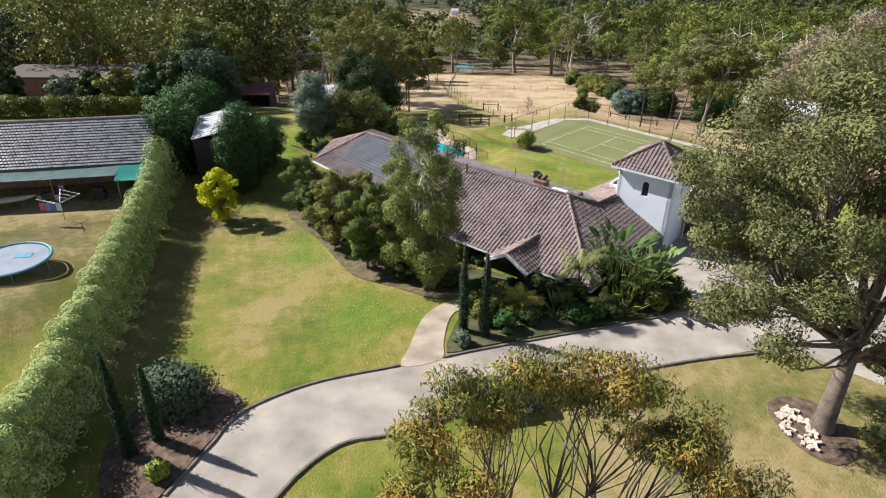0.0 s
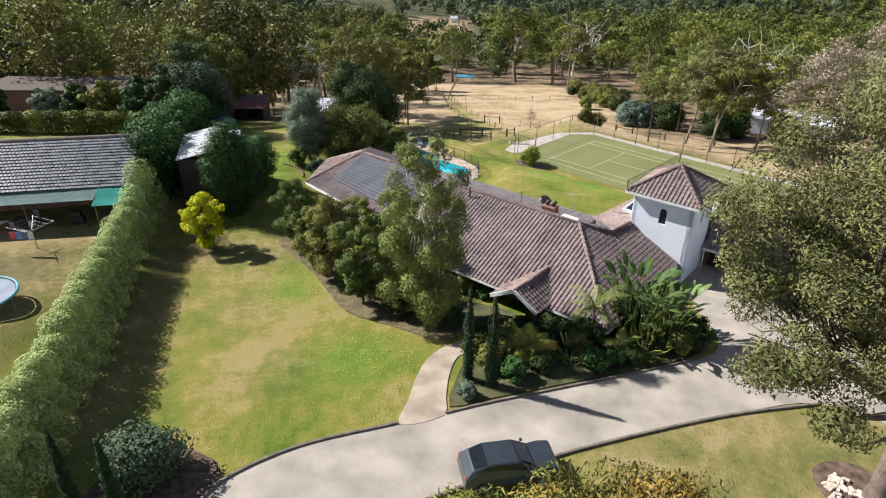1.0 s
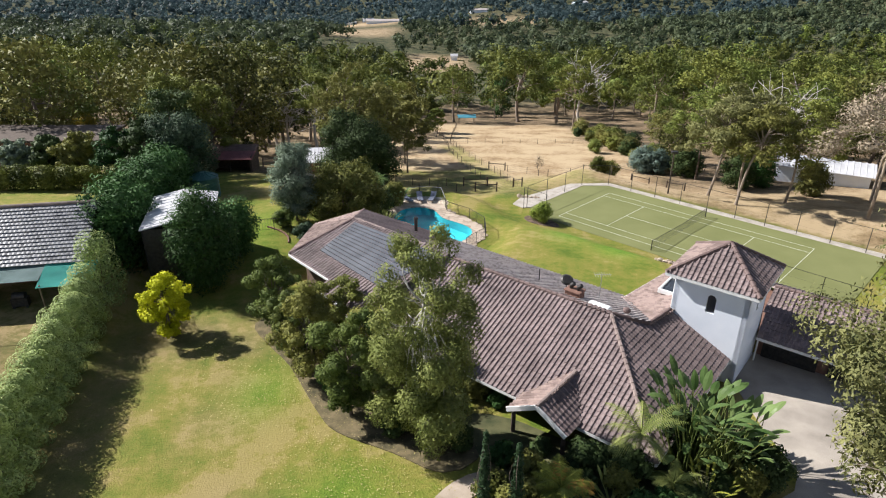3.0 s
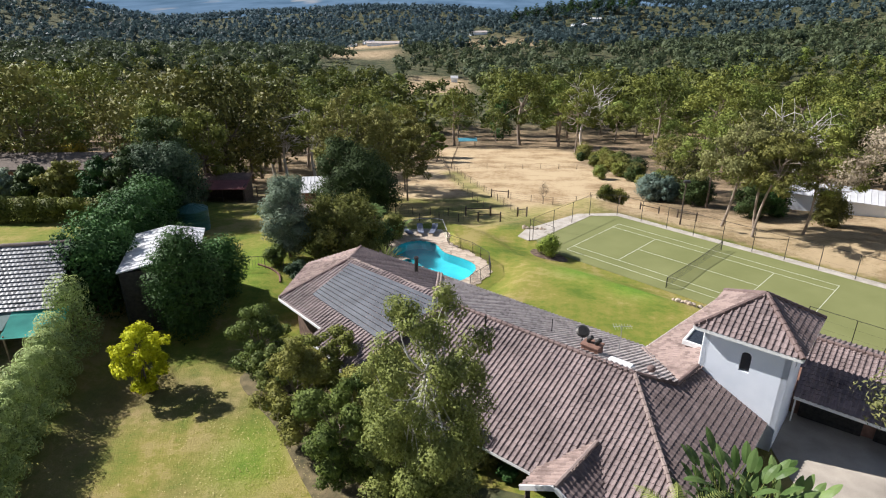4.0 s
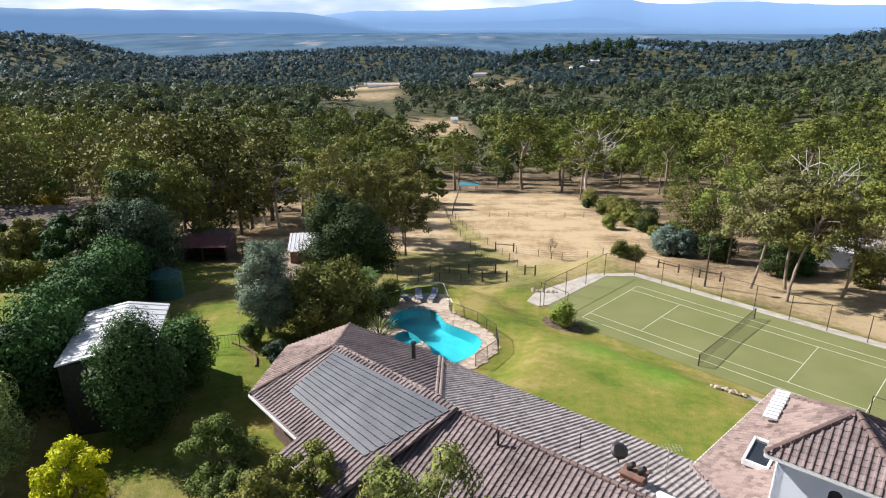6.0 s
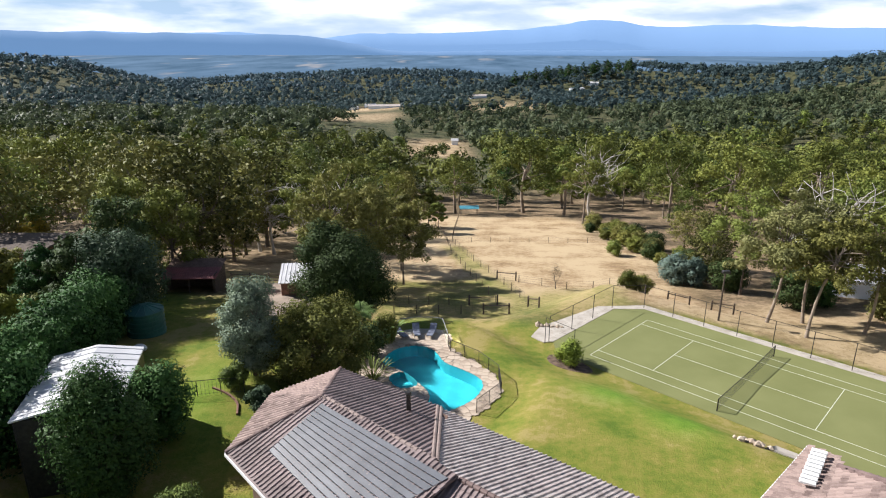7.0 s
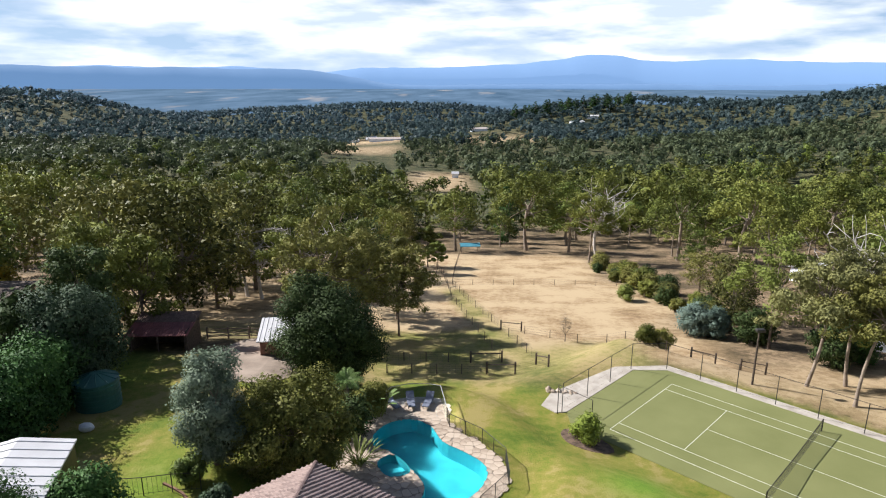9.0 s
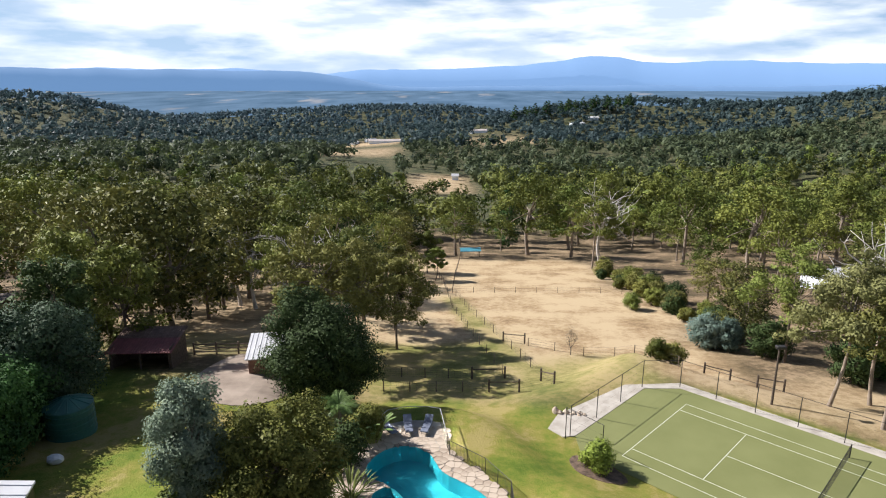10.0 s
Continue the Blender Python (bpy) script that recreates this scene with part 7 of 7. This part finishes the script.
for i, (x, y) in enumerate(spots):
    left = x < -10
    # dark kinds weighted up on the left: leaf colour stands in for backlighting
    w_ = [.18, .18, .04, .03, .45, .2, .16, 0, .04, .22] if left else [.2, .2, .25, .2, .05, .08, .06, .04, .1, .2]
    k = int(rng.choice(10, p=np.array(w_) / sum(w_)))
    if 30 < x < 56 and y < 165:
        k = int(rng.choice([8, 8, 5, 2]))
    s = rng.uniform(.8, 1.25) if y < 150 else rng.uniform(.8, 1.45)
    if x < -16 and y < 170:
        s = rng.uniform(1.0, 1.4)
    if 30 < x < 56 and y < 165:
        s *= .62
    m = Matrix.LocRotScale((x, y, gz(x, y) - .1), Euler((0, 0, rng.uniform(0, 6.28))), (s * rng.uniform(.9, 1.15), s * rng.uniform(.9, 1.15), s))
    if k not in used:
        used.add(k)
        temps[k].matrix_basis = m
    else:
        copy_thing(temps[k], m)
for k in range(10):
    if k not in used:
        temps[k].matrix_basis = Matrix.LocRotScale((-60 - k * 6, 190, gz(-60 - k * 6, 190)), Euler((0, 0, k)), (1, 1, 1))
# dark pines along the far ridge
rng = np.random.default_rng(88)
for k in range(18):
    x, y = 112 + k * 11 + rng.uniform(-5, 5), 1090 + rng.uniform(-14, 14)
    q = rng.uniform(1.1, 1.5)
    copy_thing(temps[7], Matrix.LocRotScale((x, y, gz(x, y) + .5), Euler((0, 0, k)), (q * 1.7, q * 1.7, q * .95)))
# scrub along the paddock's edge
rng = np.random.default_rng(91)
for k in range(26):
    t = k / 25
    x, y = 35.5 - 3.5 * t + rng.uniform(-1.2, 3.5), 112 + 56 * t + rng.uniform(-1, 1)
    s_ = rng.uniform(1.1, 2.3)
    plant("scrub_bush", "dense olive scrub bush at the paddock's edge", "bush", round_blobs(R(800 + k), 12, s_, .3, s_ * 1.5, s_ * .5), None, 2600, .12, ("wood_olive", "shrub", "wood_green", "bush_dark")[k % 4], "bark", s_ * .5, .06, (x, y), "paddock scrub", 830 + k, .5, twigs=1)
plant("autumn_tree", "yellow autumn tree behind the brick house", "tree", round_blobs(R(600), 14, 3, 1.5, 7, 1.3), None, 5000, .16, "autumn", "bark", 3, .15, (-58, 112), seed=600, shell=.4)

# ---- far woods ----
def far_woods(name, n, y0, y1, mat, leaf, per, seed, tall=(9, 16), hills=False, label=""):
    rg = np.random.default_rng(seed)
    y = y0 + (y1 - y0) * rg.random(n * 3) ** .9
    x = rg.uniform(-1, 1, n * 3) * (y * .80 + 30)
    lw_, st_ = land_cover(x, y)
    ok = (st_ < .3) & ~((np.abs(x + 8) < 30) & (y > 290) & (y < 420)) & ~((np.abs(x + .135 * y) < 34) & (y > 480) & (y < 640)) & ~((np.abs(x + .1 * y) < 26) & (y > 640) & (y < 935))
    dense = .5 + .5 * np.sin(x / 37 + 2 * np.sin(y / 61)) * np.sin(y / 43 + x / 90)
    ok &= rg.random(n * 3) < .35 + .65 * dense
    if hills:
        ok &= (ground_z(x, y) > -53) | (rg.random(n * 3) < .4)
    x, y = x[ok][:n], y[ok][:n]
    n = len(x)
    z = ground_z(x, y)
    h = rg.uniform(*tall, n)
    r = h * rg.uniform(.26, .42, n)
    V = []
    c = np.stack([x, y, z], 1)
    d = rg.normal(size=(n, per, 3))
    d /= np.linalg.norm(d, axis=2)[..., None]
    lump = np.repeat(rg.normal(size=(n, 6, 3)) * .5, per // 6 + 1, 1)[:, :per]
    pos = (d * .46 + lump)
    pos = np.clip(pos, -1.25, 1.25)
    ctr = c[:, None] + pos * np.stack([r, r, h * .30], 1)[:, None] + np.array([0, 0, 1]) * (h * .62)[:, None, None]
    nr = pos * .8 + d * .7 + rg.normal(size=d.shape) * .15
    nr[..., 2] += .2
    nr /= np.linalg.norm(nr, axis=2)[..., None]
    t = np.cross(nr, rg.normal(size=d.shape))
    t /= np.linalg.norm(t, axis=2)[..., None]
    s = np.cross(nr, t)
    L_ = (leaf * rg.uniform(.6, 1.3, (n, per)))[..., None]
    v = np.stack([ctr - t * L_ + s * L_ * .6, ctr - t * L_ * .5 - s * L_ * .8, ctr + t * L_], 2).reshape(-1, 3)
    f = np.arange(len(v)).reshape(-1, 3)
    soft = pos + d * .5
    soft[..., 2] += .25
    soft /= np.linalg.norm(soft, axis=2)[..., None]
    return tagged(raw(name, v, f, M[mat], normals=np.repeat(soft.reshape(-1, 3), 3, 0)), label, "woodland", kind="stuff")


far_woods("woodland", 640, 225, 480, "mid_green", .72, 250, 901, (11, 20), label="dense green gum woodland filling the valley")
far_woods("woodland", 330, 225, 560, "mid_bright", .72, 220, 905, (10, 17), label="brighter green gums among the valley woodland")
# from here on haze is part of the leaf colour, bluer with distance
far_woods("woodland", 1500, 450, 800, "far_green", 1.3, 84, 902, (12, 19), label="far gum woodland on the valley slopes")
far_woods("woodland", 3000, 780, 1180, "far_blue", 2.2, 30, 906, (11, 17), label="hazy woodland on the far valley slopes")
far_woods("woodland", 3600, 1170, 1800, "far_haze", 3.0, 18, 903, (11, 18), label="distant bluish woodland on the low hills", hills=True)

# ---- the plain beyond, with haze painted into its glowing colour ----
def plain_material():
    """Strips of woodland and pale fields; the blue of the haze is painted and glows."""
    m = bpy.data.materials.new("plain_painted_haze")
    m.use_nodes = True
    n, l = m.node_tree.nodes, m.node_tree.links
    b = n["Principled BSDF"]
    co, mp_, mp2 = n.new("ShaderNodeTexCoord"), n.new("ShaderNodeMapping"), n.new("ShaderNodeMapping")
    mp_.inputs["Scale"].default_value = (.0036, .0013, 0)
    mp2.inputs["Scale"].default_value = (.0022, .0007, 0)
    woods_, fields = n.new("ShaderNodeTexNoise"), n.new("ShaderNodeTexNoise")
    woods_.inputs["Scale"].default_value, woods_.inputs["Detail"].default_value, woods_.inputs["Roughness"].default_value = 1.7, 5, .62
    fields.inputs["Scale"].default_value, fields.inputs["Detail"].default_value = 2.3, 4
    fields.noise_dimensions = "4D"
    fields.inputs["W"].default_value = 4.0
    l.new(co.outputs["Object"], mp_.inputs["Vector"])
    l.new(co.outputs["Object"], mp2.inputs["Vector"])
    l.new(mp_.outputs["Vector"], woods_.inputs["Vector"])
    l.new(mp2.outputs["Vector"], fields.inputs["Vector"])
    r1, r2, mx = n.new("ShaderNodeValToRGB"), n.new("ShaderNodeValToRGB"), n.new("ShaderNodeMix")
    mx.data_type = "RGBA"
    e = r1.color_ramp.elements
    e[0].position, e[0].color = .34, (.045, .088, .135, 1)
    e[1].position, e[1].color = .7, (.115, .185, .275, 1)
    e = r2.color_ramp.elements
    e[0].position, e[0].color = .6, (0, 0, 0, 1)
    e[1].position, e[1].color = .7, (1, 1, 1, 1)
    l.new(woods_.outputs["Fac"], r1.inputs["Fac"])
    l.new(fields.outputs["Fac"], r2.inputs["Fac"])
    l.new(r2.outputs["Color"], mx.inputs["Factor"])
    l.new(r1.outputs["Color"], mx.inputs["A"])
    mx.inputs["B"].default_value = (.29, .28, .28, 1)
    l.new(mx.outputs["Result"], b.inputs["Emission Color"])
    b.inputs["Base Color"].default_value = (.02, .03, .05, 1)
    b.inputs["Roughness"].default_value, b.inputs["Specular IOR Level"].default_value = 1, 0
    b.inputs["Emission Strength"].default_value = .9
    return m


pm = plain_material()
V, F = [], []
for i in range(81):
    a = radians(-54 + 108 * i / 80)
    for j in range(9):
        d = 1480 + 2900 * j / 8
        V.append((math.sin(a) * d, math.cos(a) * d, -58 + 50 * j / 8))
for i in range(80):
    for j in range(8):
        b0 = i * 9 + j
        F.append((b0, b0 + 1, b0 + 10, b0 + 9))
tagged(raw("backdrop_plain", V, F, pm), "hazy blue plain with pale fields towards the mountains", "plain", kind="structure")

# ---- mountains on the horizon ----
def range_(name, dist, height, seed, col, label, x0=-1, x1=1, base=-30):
    V, F, n_ = [], [], 260
    noise_off = seed * 7.3
    for i in range(n_ + 1):
        a = (x0 + (x1 - x0) * i / n_) * radians(56)
        x, y = math.sin(a) * dist, math.cos(a) * dist
        h = height(a, noise_off)
        V += [(x, y, base), (x * 1.0, y * 1.0, base + (h - base) * .5), (x * 1.04, y * 1.04, h)]
    for i in range(n_):
        for j in range(2):
            b0 = i * 3 + j
            F.append((b0, b0 + 3, b0 + 4, b0 + 1))
    # the blue of the haze is put into the colour, and the range glows
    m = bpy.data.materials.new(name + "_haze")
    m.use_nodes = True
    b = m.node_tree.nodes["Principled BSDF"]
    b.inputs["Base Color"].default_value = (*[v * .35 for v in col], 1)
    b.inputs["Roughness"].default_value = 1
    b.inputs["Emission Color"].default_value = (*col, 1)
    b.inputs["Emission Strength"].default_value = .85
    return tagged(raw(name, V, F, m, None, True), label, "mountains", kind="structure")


def nz1(v, o):
    return noise.fractal(Vector((v, o, 0)), 1.0, 2.0, 5)


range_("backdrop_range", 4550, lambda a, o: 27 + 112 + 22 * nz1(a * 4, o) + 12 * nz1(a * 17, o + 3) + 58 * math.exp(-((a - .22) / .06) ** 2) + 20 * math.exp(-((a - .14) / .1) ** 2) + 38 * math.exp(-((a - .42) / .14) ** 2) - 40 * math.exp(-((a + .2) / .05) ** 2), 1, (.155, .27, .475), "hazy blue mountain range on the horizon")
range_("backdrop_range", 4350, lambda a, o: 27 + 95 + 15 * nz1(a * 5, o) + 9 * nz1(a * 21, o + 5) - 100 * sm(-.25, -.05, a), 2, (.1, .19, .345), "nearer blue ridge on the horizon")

# ---- fallen leaves on the front lawn ----
rng = np.random.default_rng(31)
V, F = [], []
for _ in range(2600):
    t = rng.random()
    x, y = -13 + 14 * t + rng.normal() * 2.4 - 1.5, 50.5 - 14.5 * t - abs(rng.normal()) * 4.2
    z, a, q = gz(x, y) + .05, rng.uniform(0, 6.28), rng.uniform(.02, .045)
    b0 = len(V)
    V += [(x + q * math.cos(a + k * 1.571), y + q * math.sin(a + k * 1.571), z + rng.uniform(0, .03)) for k in range(4)]
    F.append((b0, b0 + 1, b0 + 2, b0 + 3))
tagged(raw("fallen_leaves", V, F, M["leaf_litter"]), "yellowish fallen leaves scattered on the lawn", "leaves", kind="stuff")

kayak = thing("kayak", -36.4, 49.4, gz(-36.4, 49.4) + .55, "pale grey kayak resting on two trestles", "kayak", turn=24)
bm = bmesh.new()
rings = []
for i in range(11):
    t = i / 10 * 2 - 1
    w_, h_ = .38 * (1 - t * t) ** .7 + .01, .2 * (1 - t * t) ** .5 + .01
    rings.append([bm.verts.new((t * 2.1, w_ * math.cos(a * math.pi / 5), .3 + .12 * t * t + h_ * math.sin(a * math.pi / 5))) for a in range(10)])
for r0, r1 in zip(rings, rings[1:]):
    for a in range(10):
        bm.faces.new((r0[a], r0[(a + 1) % 10], r1[(a + 1) % 10], r1[a]))
part("hull", bm, M["concrete"], kayak)
for x in (-1.0, 1.0):
    bm = bmesh.new()
    add_bar(bm, (x - .2, -.3, -.55), (x, 0, .12), .03)
    add_bar(bm, (x + .2, .3, -.55), (x, 0, .12), .03)
    part("trestle", bm, M["timber"], kayak)
sack = thing("garden_sack", -24.6, 73.6, gz(-24.6, 73.6), "crumpled white garden sack on the grass", "sack")
bm = bmesh.new()
bmesh.ops.create_icosphere(bm, subdivisions=2, radius=.45, matrix=Matrix.Translation((0, 0, .25)) @ Matrix.Diagonal((1.2, .9, .7, 1)))
for v in bm.verts:
    v.co *= rng.uniform(.86, 1.1)
part("sack", bm, M["white"], sack)

# ---- single roof tiles of the hip end ----
single_tiles(spots_end, f_end, M["tile"])
